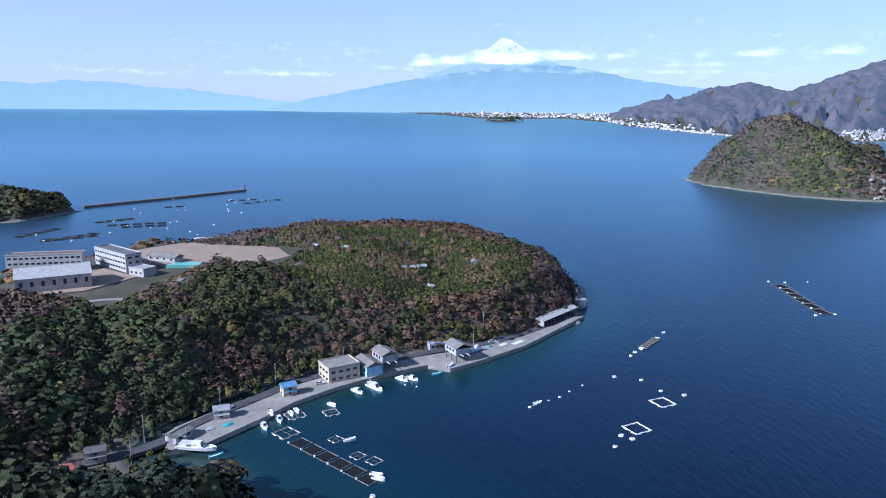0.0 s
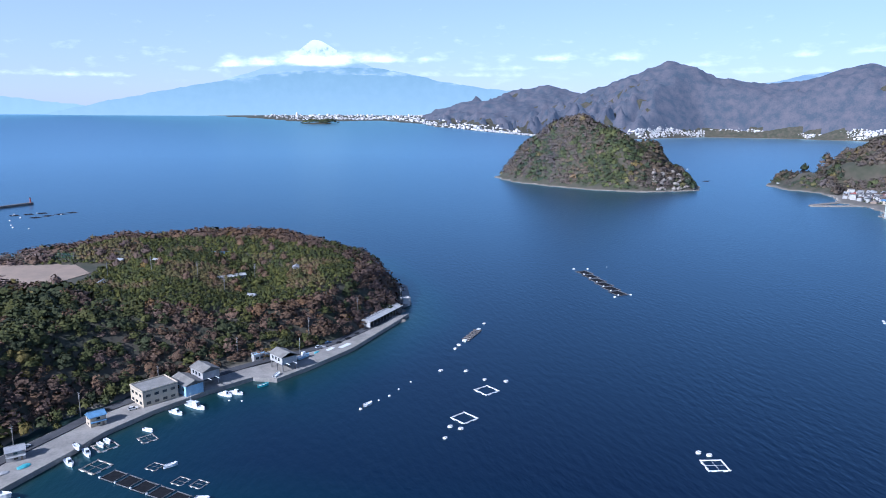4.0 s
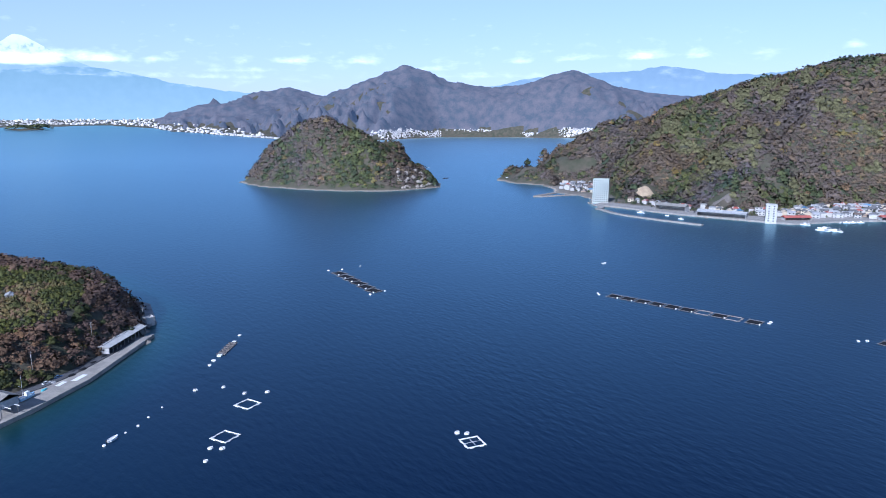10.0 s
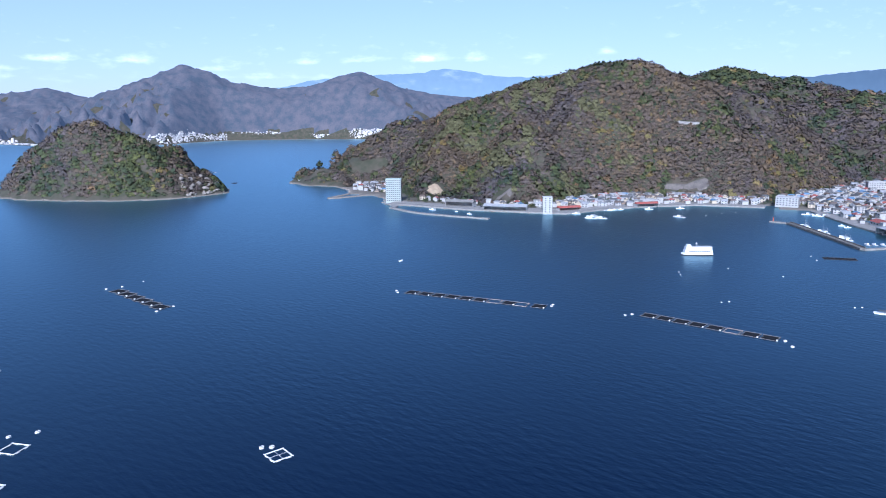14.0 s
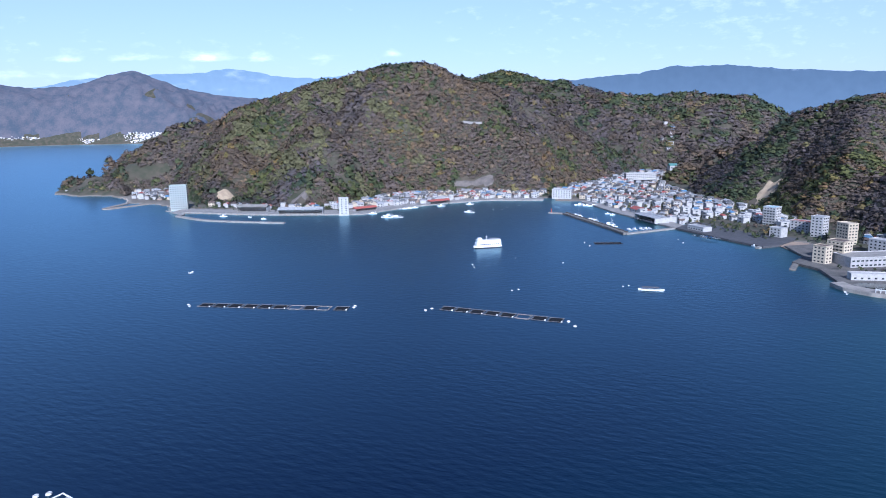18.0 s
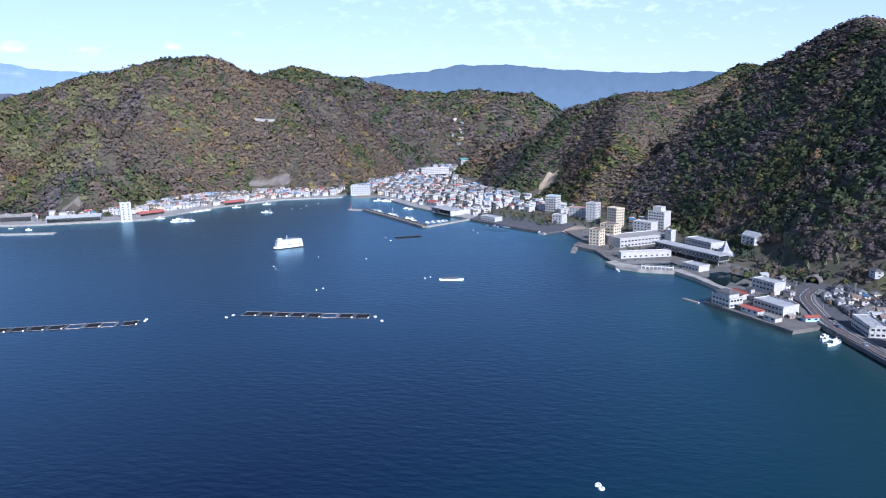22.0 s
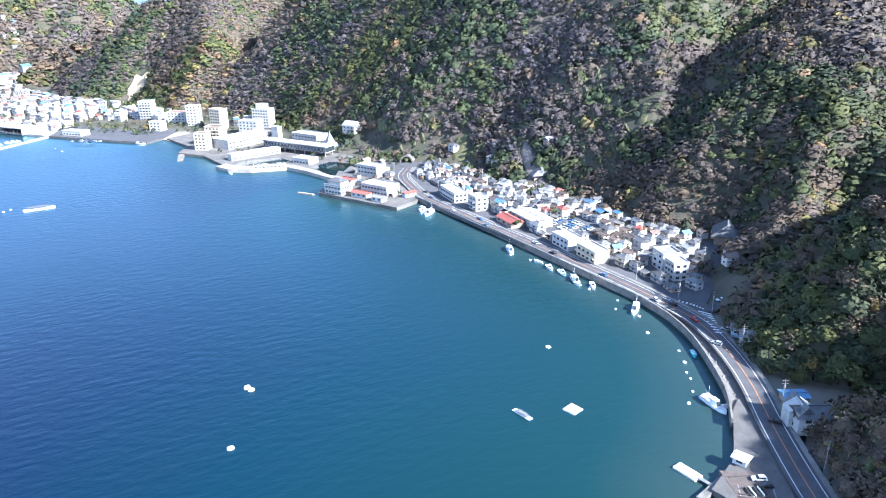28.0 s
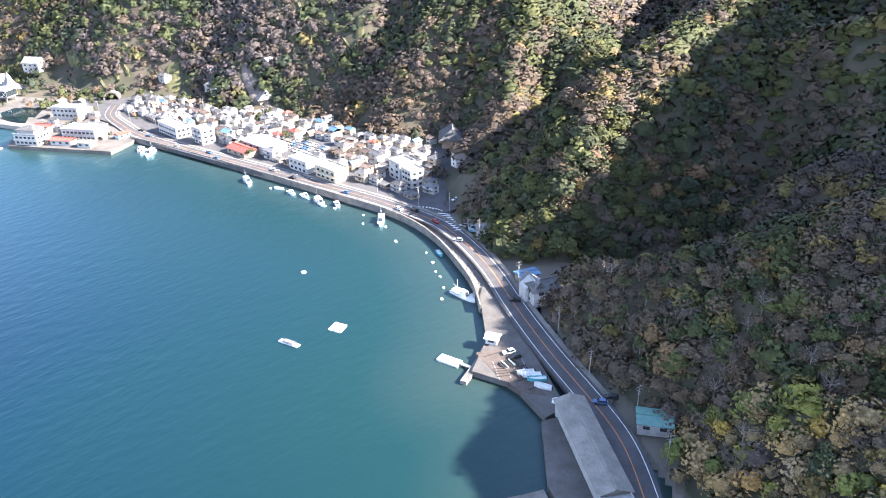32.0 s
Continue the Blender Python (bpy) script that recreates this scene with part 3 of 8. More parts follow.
# cloud banks far behind the ranges: direction, base and half sizes in degrees, depth of cover
ca, ce = np.meshgrid(np.arange(-32, 112, 0.45), np.arange(1.6, 17, 0.18))
cover = np.zeros(ca.shape)
for a, e, w, h, deep in [(4.7, 3.55, 3.2, 0.75, 1.6), (3.4, 3.75, 1.5, 0.6, 1.4), (6.2, 3.7, 1.7, 0.6, 1.4), (-1.6, 3.3, 1.2, 0.65, 1.15), (0.6, 3.4, 1.7, 0.6, 1.15), (9.6, 3.8, 2.4, 0.55, 1.1), (13.2, 3.85, 1.1, 0.4, 0.75), (-4.2, 2.9, 2.2, 0.3, 0.6),
                         (23.6, 3.9, 2.2, 0.5, 0.85), (28.6, 3.9, 1.8, 0.5, 0.85), (19, 3.2, 3.0, 0.3, 0.6), (34, 3.4, 2.5, 0.35, 0.65), (41.5, 3.9, 1.2, 0.45, 0.75), (45.3, 4.1, 1.5, 0.5, 0.8), (50.6, 4.2, 2.2, 0.55, 0.9),
                         (54.6, 4.2, 1.2, 0.55, 0.8), (59, 4.3, 1.0, 0.4, 0.6), (64.8, 4.5, 0.8, 0.5, 0.75), (-12, 2.3, 6, 0.35, 0.55), (-24, 2.2, 6, 0.35, 0.5), (15, 2.7, 9, 0.4, 0.5), (38, 2.8, 9, 0.5, 0.5)]:
    up = (ce - e) / h
    cover = np.maximum(cover, deep * np.exp(-((ca - a) / w) ** 2 - np.where(up < 0, (up * 3.2) ** 2, up * up)))
# thin high veil over the land to the south-east
veil = 0.34 * np.exp(-((ca - 96) / 26) ** 2 - ((ce - 10) / 6) ** 2) + 0.22 * np.exp(-((ca - 20) / 60) ** 2 - ((ce - 3.5) / 2.5) ** 2)
cover = np.maximum(cover, veil)
d = 4846
n = ca.shape[1]
i, j = np.meshgrid(np.arange(n - 1), np.arange(ca.shape[0] - 1))
q = (j * n + i).ravel()
ar = np.radians(ca)
clouds = mesh_object("backdrop_clouds", np.stack([d * np.sin(ar), d * np.cos(ar), 139 + d * np.tan(np.radians(ce))], -1).reshape(-1, 3), np.stack([q, q + 1, q + n + 1, q + n], 1), cloud_mat())
clouds.data.attributes.new("cover", "FLOAT", "POINT").data.foreach_set("value", cover.ravel().astype(np.float32))
tagged(clouds, "low white cloud banks over the far mountains", "clouds", kind="structure")


def specks(name, label, x, y, z, size, tall, material):
    """Far houses and blocks as small boxes with pitched tops, in one mesh."""
    n = len(x)
    b = np.array([(-1, -1, 0), (1, -1, 0), (1, 1, 0), (-1, 1, 0), (-1, -1, 1), (1, -1, 1), (1, 1, 1), (-1, 1, 1), (-1, 0, 1.35), (1, 0, 1.35)], float)
    q = np.array([(0, 1, 5, 4), (2, 3, 7, 6), (4, 5, 9, 8), (6, 7, 8, 9), (1, 2, 6, 5), (3, 0, 4, 7), (5, 6, 9, 9), (7, 4, 8, 8)])
    t = np.concatenate([q[:, :3], q[:6, [0, 2, 3]]])
    a = rng0.uniform(0, np.pi, n)
    c, s = np.cos(a)[:, None], np.sin(a)[:, None]
    px, py = b[None, :, 0] * size[:, None] * rng0.uniform(0.7, 1.5, (n, 1)), b[None, :, 1] * size[:, None]
    v = np.stack([x[:, None] + px * c - py * s, y[:, None] + px * s + py * c, z[:, None] + b[None, :, 2] * tall[:, None]], -1).reshape(-1, 3)
    f = (t[None] + (np.arange(n) * 10)[:, None, None]).reshape(-1, 3)
    return tagged(mesh_object(name, v, f, material), label, "town", kind="stuff")


rng0 = np.random.default_rng(3)
FAR_WALL = mat("far_walls", (0.42, 0.41, 0.40), 0.8, color2=(0.52, 0.49, 0.45), scale=0.02, vary=0.35, island=True)
# the city on the plain at the head of the gulf, with a dark pine belt behind its beach
ca = np.radians(np.concatenate([rng0.normal(8, 4.0, 900), rng0.uniform(1, 17, 900), rng0.uniform(12, 22, 500)]))
cr = rng0.uniform(3640, 4900, len(ca))
cx, cy = cr * np.sin(ca), cr * np.cos(ca)
csd = shore(cx, cy)
cz = land(cx, cy, csd)
ok = (csd > np.where(np.degrees(ca) < 13, 75, 12)) & (csd < 480) & (cz - sea_rise(cx, cy) < 20)
cx, cy, cz, csd = cx[ok], cy[ok], cz[ok], csd[ok]
specks("far_city", "pale city blocks and houses along the far shore", cx, cy, cz - 0.5, rng0.uniform(2.5, 8, len(cx)), rng0.lognormal(1.35, 0.45, len(cx)), FAR_WALL)
ca = np.radians(rng0.uniform(-30, 1, 420))
cx, cy = 4925 * np.sin(ca), 4925 * np.cos(ca)
specks("far_city", "thin line of pale houses along the coast of the gulf", cx, cy, sea_rise(cx, cy) + 1.0, rng0.uniform(3, 9, len(cx)), rng0.lognormal(1.0, 0.4, len(cx)), FAR_WALL)


def along(pts, n, lo, hi):
    """Random places beside a line, lo to hi metres to its left."""
    p = np.array(pts, float)
    d = np.diff(p, axis=0)
    ln = np.hypot(*d.T)
    s = rng0.uniform(0, ln.sum(), n)
    k = np.clip(np.searchsorted(np.cumsum(ln), s), 0, len(d) - 1)
    u = (s - np.concatenate([[0], np.cumsum(ln)])[k]) / ln[k]
    w = rng0.uniform(lo, hi, n)
    return p[k, 0] + d[k, 0] * u - d[k, 1] / ln[k] * w, p[k, 1] + d[k, 1] * u + d[k, 0] / ln[k] * w


ha, hr = np.radians(rng0.uniform(17, 50, 90000)), rng0.uniform(2700, 4300, 90000)
hx, hy = hr * np.sin(ha), hr * np.cos(ha)
hs = shore(hx, hy)
ok = (hs > 4) & (hs < 60 * (0.6 + 0.4 * vnoise(hx, hy, 160, 44)))
hx, hy = hx[ok], hy[ok]
specks("far_town", "white fishing town along the foot of the range", hx, hy, land(hx, hy) - 0.5, rng0.uniform(2.2, 5.0, len(hx)), rng0.uniform(3, 7, len(hx)), FAR_WALL)
hx, hy = along(COAST_NORTH[22:28], 260, 3, 26)
ok = shore(hx, hy) > 3
hx, hy = hx[ok], hy[ok]
specks("far_town", "white sheds and houses round the inner harbour", hx, hy, land(hx, hy) - 0.5, rng0.uniform(2, 4, len(hx)), rng0.uniform(2.5, 5, len(hx)), FAR_WALL)

# ---------------------------------------------------------------- kit for built things
WHITE = mat("white_wall", (0.45, 0.44, 0.425), 0.75, color2=(0.33, 0.32, 0.30), scale=0.4, bump=0.05)
HOTELWALL = mat("pale_green_grey_wall", (0.40, 0.39, 0.35), 0.7, color2=(0.36, 0.39, 0.36), scale=0.3)
CREAM = mat("cream_wall", (0.52, 0.44, 0.32), 0.75, color2=(0.42, 0.36, 0.27), scale=0.4, vary=0.1)
GREYWALL = mat("grey_wall", (0.42, 0.41, 0.40), 0.8, color2=(0.31, 0.30, 0.29), scale=0.4, vary=0.15)
WOODWALL = mat("brown_wall", (0.34, 0.26, 0.19), 0.8, color2=(0.24, 0.18, 0.14), scale=0.5, vary=0.2)
PALEBLUE = mat("pale_blue_wall", (0.38, 0.56, 0.70), 0.6, color2=(0.30, 0.45, 0.58), scale=0.5)
TILE = mat("grey_roof_tile", (0.15, 0.148, 0.146), 0.7, spec=0.2, color2=(0.09, 0.092, 0.098), scale=0.6, bump=0.4, bump_scale=5, vary=0.35)
BROWNROOF = mat("brown_roof", (0.17, 0.12, 0.095), 0.7, color2=(0.11, 0.085, 0.07), scale=0.6, bump=0.3, bump_scale=5, vary=0.3)
REDROOF = mat("red_roof", (0.33, 0.085, 0.06), 0.6, color2=(0.22, 0.07, 0.055), scale=0.6, vary=0.25)
BLUEROOF = mat("blue_roof", (0.12, 0.24, 0.38), 0.5, color2=(0.09, 0.17, 0.27), scale=0.6, vary=0.25)
GREENROOF = mat("green_roof", (0.11, 0.25, 0.22), 0.6, color2=(0.08, 0.18, 0.16), scale=0.6)
PALEROOF = mat("pale_metal_roof", (0.35, 0.355, 0.36), 0.75, spec=0.2, color2=(0.25, 0.25, 0.25), scale=0.3, bump=0.1)
SLATE = mat("worn_grey_roof", (0.24, 0.225, 0.20), 0.8, color2=(0.15, 0.14, 0.125), scale=0.25, bump=0.2)
GLASS = mat("window_glass", (0.030, 0.040, 0.048), 0.08, spec=0.8)
FRAMEW = mat("white_paint", (0.68, 0.68, 0.66), 0.5)
DARK = mat("interior_shade", (0.035, 0.033, 0.03), 0.9)
STEEL = mat("weathered_steel", (0.30, 0.29, 0.28), 0.5, metal=0.4)
RUST = mat("rusty_frame", (0.036, 0.034, 0.034), 0.8, color2=(0.07, 0.062, 0.056), scale=1.5)
FOAM = mat("white_float", (0.72, 0.72, 0.70), 0.6, color2=(0.62, 0.62, 0.58), scale=1.5)
NET = mat("dark_net", (0.010, 0.012, 0.015), 0.9, color2=(0.02, 0.02, 0.022), scale=0.8, spec=0.1)
PENFRAME = mat("grey_pen_frame", (0.17, 0.175, 0.18), 0.7, color2=(0.10, 0.10, 0.10), scale=1.0)
HULL = mat("white_hull", (0.80, 0.81, 0.81), 0.35, color2=(0.68, 0.69, 0.69), scale=0.8)
TEALHULL = mat("teal_hull", (0.10, 0.42, 0.46), 0.4)
WOOD = mat("grey_timber", (0.33, 0.29, 0.25), 0.85, color2=(0.22, 0.19, 0.165), scale=1.2, bump=0.3)
ORANGE = mat("orange_line", (0.62, 0.22, 0.04), 0.7, color2=(0.48, 0.19, 0.05), scale=1.0)
LINE = mat("white_line", (0.74, 0.74, 0.72), 0.7, color2=(0.56, 0.56, 0.54), scale=1.0)
SEAWALL = mat("dark_seawall", (0.19, 0.175, 0.155), 0.9, color2=(0.10, 0.095, 0.085), scale=0.35, bump=0.3, bump_scale=3)
APRON = mat("stained_concrete", (0.20, 0.185, 0.165), 0.9, color2=(0.12, 0.112, 0.10), scale=0.16, bump=0.15)
EARTH = mat("bare_earth", (0.33, 0.24, 0.17), 0.95, color2=(0.25, 0.19, 0.14), scale=0.12, bump=0.2, bump_scale=1)
ROCK = mat("pale_rock", (0.32, 0.28, 0.235), 0.9, color2=(0.20, 0.175, 0.15), scale=0.3, bump=0.6, bump_scale=1)
BARK = mat("bark", (0.16, 0.13, 0.11), 0.9, color2=(0.30, 0.27, 0.24), scale=1.5)
TYRE = mat("tyre", (0.025, 0.025, 0.026), 0.8)
PAINTS = [mat("car_" + n, c, 0.3, metal=0.2) for n, c in (("white", (0.75, 0.75, 0.75)), ("silver", (0.42, 0.44, 0.47)), ("black", (0.02, 0.02, 0.023)), ("red", (0.38, 0.03, 0.03)), ("blue", (0.08, 0.16, 0.32)))]


def box(x0, y0, z0, x1, y1, z1):
    v = [(x, y, z) for z in (z0, z1) for x, y in ((x0, y0), (x1, y0), (x1, y1), (x0, y1))]
    return v, [(3, 2, 1, 0), (4, 5, 6, 7), (0, 1, 5, 4), (1, 2, 6, 5), (2, 3, 7, 6), (3, 0, 4, 7)]


def join(*shapes):
    vs, fs = [], []
    for v, f in shapes:
        k = len(vs)
        vs += list(v)
        fs += [tuple(i + k for i in p) for p in f]
    return vs, fs


def tube(a, b, r, sides=6, r2=None):
    """A round bar between two points."""
    a, b = Vector(a), Vector(b)
    q = (b - a).to_track_quat("Z", "Y")
    r2 = r if r2 is None else r2
    vs = [tuple((a if k == 0 else b) + q @ Vector((rr * math.cos(i * 2 * math.pi / sides), rr * math.sin(i * 2 * math.pi / sides), 0))) for k, rr in ((0, r), (1, r2)) for i in range(sides)]
    fs = [(i, (i + 1) % sides, sides + (i + 1) % sides, sides + i) for i in range(sides)]
    return vs, fs + [tuple(range(sides))[::-1], tuple(range(sides, 2 * sides))]


def gable(w, d, z, rise, over=0.5, thick=0.25, hip=0.0):
    """A pitched roof with its ridge along x; hip: how far the ridge is drawn in at both ends."""
    a, b = w / 2 + over, d / 2 + over
    drop = rise * over / (d / 2)
    vs = []
    for t in (0, thick):
        vs += [(-a, -b, z - drop + t), (a, -b, z - drop + t), (a, b, z - drop + t), (-a, b, z - drop + t), (-a + hip, 0, z + rise + t), (a - hip, 0, z + rise + t)]
    return vs, [(6, 7, 11, 10), (8, 9, 10, 11), (7, 8, 11), (9, 6, 10), (0, 4, 5, 1), (2, 5, 4, 3), (1, 5, 2), (3, 4, 0), (0, 1, 7, 6), (1, 2, 8, 7), (2, 3, 9, 8), (3, 0, 6, 9)]


def gable_wall(w, d, h, rise):
    """House walls with pointed ends."""
    a, b = w / 2, d / 2
    vs = [(-a, -b, -0.8), (a, -b, -0.8), (a, b, -0.8), (-a, b, -0.8), (-a, -b, h), (a, -b, h), (a, b, h), (-a, b, h), (-a, 0, h + rise), (a, 0, h + rise)]
    return vs, [(0, 1, 5, 4), (2, 3, 7, 6), (1, 2, 6, 9, 5), (3, 0, 4, 8, 7), (4, 5, 9, 8), (6, 7, 8, 9), (3, 2, 1, 0)]


MESHES = {}


def part(name, data, material, parent=None, label="", m=None):
    """One mesh object under a thing or under a part; alike data share one mesh."""
    if isinstance(data, bpy.types.Mesh):
        me = data
    else:
        me = bpy.data.meshes.new(name)
        me.from_pydata([tuple(v) for v in data[0]], [], data[1])
        me.materials.append(material)
        me.update()
    ob = new(name, me)
    if m is not None:
        ob.matrix_basis = m
    if parent is not None:
        ob.parent = parent
    return tagged(ob, label)


def thing(name, label, category, m=None, group="", kind=""):
    """The Empty at the base of a thing."""
    ob = new(name)
    ob.empty_display_size = 0.5
    if m is not None:
        ob.matrix_basis = m
    return tagged(ob, label, category, group, kind)


WIN = join(box(-0.75, -0.07, -0.55, 0.75, 0.03, 0.55))
WFRAME = join(box(-0.83, -0.10, -0.63, 0.83, -0.05, -0.55), box(-0.83, -0.10, 0.55, 0.83, -0.05, 0.63), box(-0.83, -0.10, -0.55, -0.75, -0.05, 0.55), box(0.75, -0.10, -0.55, 0.83, -0.05, 0.55), box(-0.04, -0.10, -0.55, 0.04, -0.06, 0.55))


def windows(parent, w, d, levels, step=2.6, sides="fblr", wide=1.0, tall=1.0, frame_too=True, base=1.5, storey=2.9):
    """Rows of windows on the walls of a block w by d; each window is a part with its frame under it."""
    for k in range(levels):
        z = base + k * storey
        runs = {"f": (w, lambda u: (u, -d / 2, z, 0)), "b": (w, lambda u: (-u, d / 2, z, 180)), "r": (d, lambda u: (w / 2, u, z, 90)), "l": (d, lambda u: (-w / 2, -u, z, -90))}
        for s in sides:
            length, at = runs[s]
            n = max(1, int((length - 1.2) / step))
            for i in range(n):
                u = (i - (n - 1) / 2) * (length - 1.2) / n
                m = pose(*at(u)[:3], 0, 0, at(u)[3]) @ Matrix.Diagonal((wide, 1, tall, 1))
                key = "win"
                if key not in MESHES:
                    g = part("window", WIN, GLASS, parent, m=m)
                    MESHES[key] = g.data
                else:
                    g = part("window", MESHES[key], GLASS, parent, m=m)
                if frame_too:
                    if "wf" not in MESHES:
                        f = part("window_frame", WFRAME, FRAMEW, g)
                        MESHES["wf"] = f.data
                    else:
                        part("window_frame", MESHES["wf"], FRAMEW, g)


def house(w, d, storeys, roof, wall_m, roof_m, label, m, rich=True, category="house", group="", name="house"):
    """A dwelling: walls, roof with eaves, windows, door, and a porch roof or balcony."""
    h = storeys * 2.8
    e = thing(name, label, category, m, group)
    if roof == "flat":
        part("wall", box(-w / 2, -d / 2, -0.8, w / 2, d / 2, h + 0.3), wall_m, e)
        rim = join(box(-w / 2 - 0.1, -d / 2 - 0.1, h + 0.3, w / 2 + 0.1, -d / 2 + 0.2, h + 0.75), box(-w / 2 - 0.1, d / 2 - 0.2, h + 0.3, w / 2 + 0.1, d / 2 + 0.1, h + 0.75),
                   box(-w / 2 - 0.1, -d / 2 + 0.2, h + 0.3, -w / 2 + 0.2, d / 2 - 0.2, h + 0.75), box(w / 2 - 0.2, -d / 2 + 0.2, h + 0.3, w / 2 + 0.1, d / 2 - 0.2, h + 0.75))
        part("parapet", rim, wall_m, e)
        part("roof", box(-w / 2 + 0.2, -d / 2 + 0.2, h + 0.3, w / 2 - 0.2, d / 2 - 0.2, h + 0.42), roof_m, e)
        part("stair_head", box(-w / 2 + 0.6, d / 2 - 3.0, h + 0.42, -w / 2 + 3.0, d / 2 - 0.6, h + 2.4), wall_m, e)
    else:
        rise = d * 0.25
        part("wall", gable_wall(w, d, h, rise) if roof == "gable" else box(-w / 2, -d / 2, -0.8, w / 2, d / 2, h), wall_m, e)
        part("roof", gable(w, d, h, rise, hip=0 if roof == "gable" else d / 2 + 0.2), roof_m, e)
        part("ridge_cap", box(-(w / 2 + 0.4 - (0 if roof == "gable" else d / 2 + 0.1)), -0.18, h + rise + 0.15, w / 2 + 0.4 - (0 if roof == "gable" else d / 2 + 0.1), 0.18, h + rise + 0.45), roof_m, e)
    if rich:
        windows(e, w, d, storeys, 4.6, "fblr", wide=1.25, frame_too=False)
        part("door", box(w * 0.3 - 0.5, -d / 2 - 0.06, 0, w * 0.3 + 0.5, -d / 2 + 0.02, 2.05), WOODWALL, e)
        if storeys > 1:
            part("porch_roof", ([(-w / 2, -d / 2, 3.1), (w / 2, -d / 2, 3.1), (w / 2, -d / 2 - 1.1, 2.7), (-w / 2, -d / 2 - 1.1, 2.7), (-w / 2, -d / 2, 2.95), (w / 2, -d / 2, 2.95), (w / 2, -d / 2 - 1.1, 2.55), (-w / 2, -d / 2 - 1.1, 2.55)],
                                [(0, 1, 2, 3), (7, 6, 5, 4), (3, 2, 6, 7), (0, 3, 7, 4), (2, 1, 5, 6)]), roof_m, e)
    else:
        windows(e, w, d, storeys, 6.0, "fb", wide=2.0, frame_too=False)
    return e


def ground_at(x, y):
    return float(land(np.array([x], float), np.array([y], float))[0])


def smooth_line(pts, step=3.0):
    """A soft curve through the points of a plan."""
    p = [np.array(q, float) for q in pts]
    p = [2 * p[0] - p[1]] + p + [2 * p[-1] - p[-2]]
    out = []
    for a, b, c, d in zip(p[:-3], p[1:-2], p[2:-1], p[3:]):
        n = max(2, int(np.hypot(*(c - b)[:2]) / step))
        for t in np.arange(n) / n:
            out.append(0.5 * (2 * b + (c - a) * t + (2 * a - 5 * b + 4 * c - d) * t * t + (3 * b - a - 3 * c + d) * t ** 3))
    return np.array(out + [p[-2]])


def strip(pts, lo, hi, z0, z1):
    """A slab along a line: from lo to hi metres to its left, z0 up to z1."""
    p = np.array(pts, float)[:, :2]
    t = np.gradient(p, axis=0)
    t /= np.hypot(*t.T)[:, None]
    nrm = np.stack([-t[:, 1], t[:, 0]], 1)
    a, b = p + nrm * lo, p + nrm * hi
    n = len(p)
    v = [(*q, z) for z, row in ((z0, a), (z0, b), (z1, a), (z1, b)) for q in row]
    f = []
    for i in range(n - 1):
        f += [(2 * n + i, 2 * n + i + 1, 3 * n + i + 1, 3 * n + i), (i, i + 1, 2 * n + i + 1, 2 * n + i), (n + i + 1, n + i, 3 * n + i, 3 * n + i + 1)]
    return v, f + [(0, 2 * n, 3 * n, n), (n - 1, 2 * n - 1, 4 * n - 1, 3 * n - 1)]


def slab(poly, z0, z1):
    """A flat block with the outline of a plan."""
    n = len(poly)
    v = [(x, y, z) for z in (z0, z1) for x, y in poly]
    area = sum(a[0] * b[1] - b[0] * a[1] for a, b in zip(poly, poly[1:] + poly[:1]))
    f = [(i, (i + 1) % n, n + (i + 1) % n, n + i) for i in range(n)] + [tuple(range(n, 2 * n))]
    return v, f if area > 0 else [q[::-1] for q in f]


def setting(name, data, material, label, category):
    return tagged(part(name, data, material), label, category, kind="structure")


def clear_of(x, y, lines):
    keep = np.ones(len(x), bool)
    for pts, half in lines:
        for a, b in zip(pts[:-1], pts[1:]):
            keep &= seg_far(x, y, a, b)[0] > half
    return keep

CLEAR = []          # kept clear of trees: (line of plan, half width)
# ---------------------------------------------------------------- road, quays, moles
ROAD = smooth_line([(524, -221), (500, -205), (470, -198), (437, -194), (381, -198), (335, -203), (285, -208), (250, -211), (234, -211.5), (215, -211.4), (197, -208.7), (174.8, -199.5), (154.7, -188), (132.4, -172.2), (109, -157),
                    (83.7, -142.2), (69.2, -132), (55.9, -117.7), (42, -100)])
setting("road", strip(ROAD, -4.6, 4.6, 1.0, 3.0), ASPHALT, "grey asphalt coast road with worn lane markings", "road")
for name, off, half, material, label in (("centre_line", 0.0, 0.10, ORANGE, "orange centre line of the coast road"), ("edge_line", 3.5, 0.10, LINE, "white edge line of the coast road"), ("edge_line", -3.5, 0.10, LINE, "white edge line of the coast road")):
    setting(name, strip(ROAD, off - half, off + half, 2.9, 3.012), material, label, "road marking")
setting("village_ground", slab([(452, -199), (381, -203), (285, -213), (234, -216.5), (205, -216), (230, -252), (262, -299), (282, -304), (317, -287), (360, -293), (398, -288), (429, -275), (454, -261), (493, -264), (524, -247),
                              (560, -222), (545, -195), (500, -195)], -1, 2.8), ASPHALT, "paved lanes and yards between the village houses", "village ground")
setting("pavement", strip(ROAD[:150], 4.6, 6.4, 1.0, 3.14), APRON, "narrow concrete pavement along the village side of the road", "pavement")
back_street = smooth_line([(212, -214), (209, -228), (216, -240), (232, -258), (252, -275), (272, -296)])
setting("road", strip(back_street, -3.0, 3.0, 1.0, 2.985), ASPHALT, "narrow asphalt side street climbing behind the village", "road")
tunnel_road = smooth_line([(480, -201), (505, -209), (524, -222), (538, -240)])
setting("road", strip(tunnel_road, -4, 4, 1.0, 2.985), ASPHALT, "asphalt road running into the tunnel", "road")
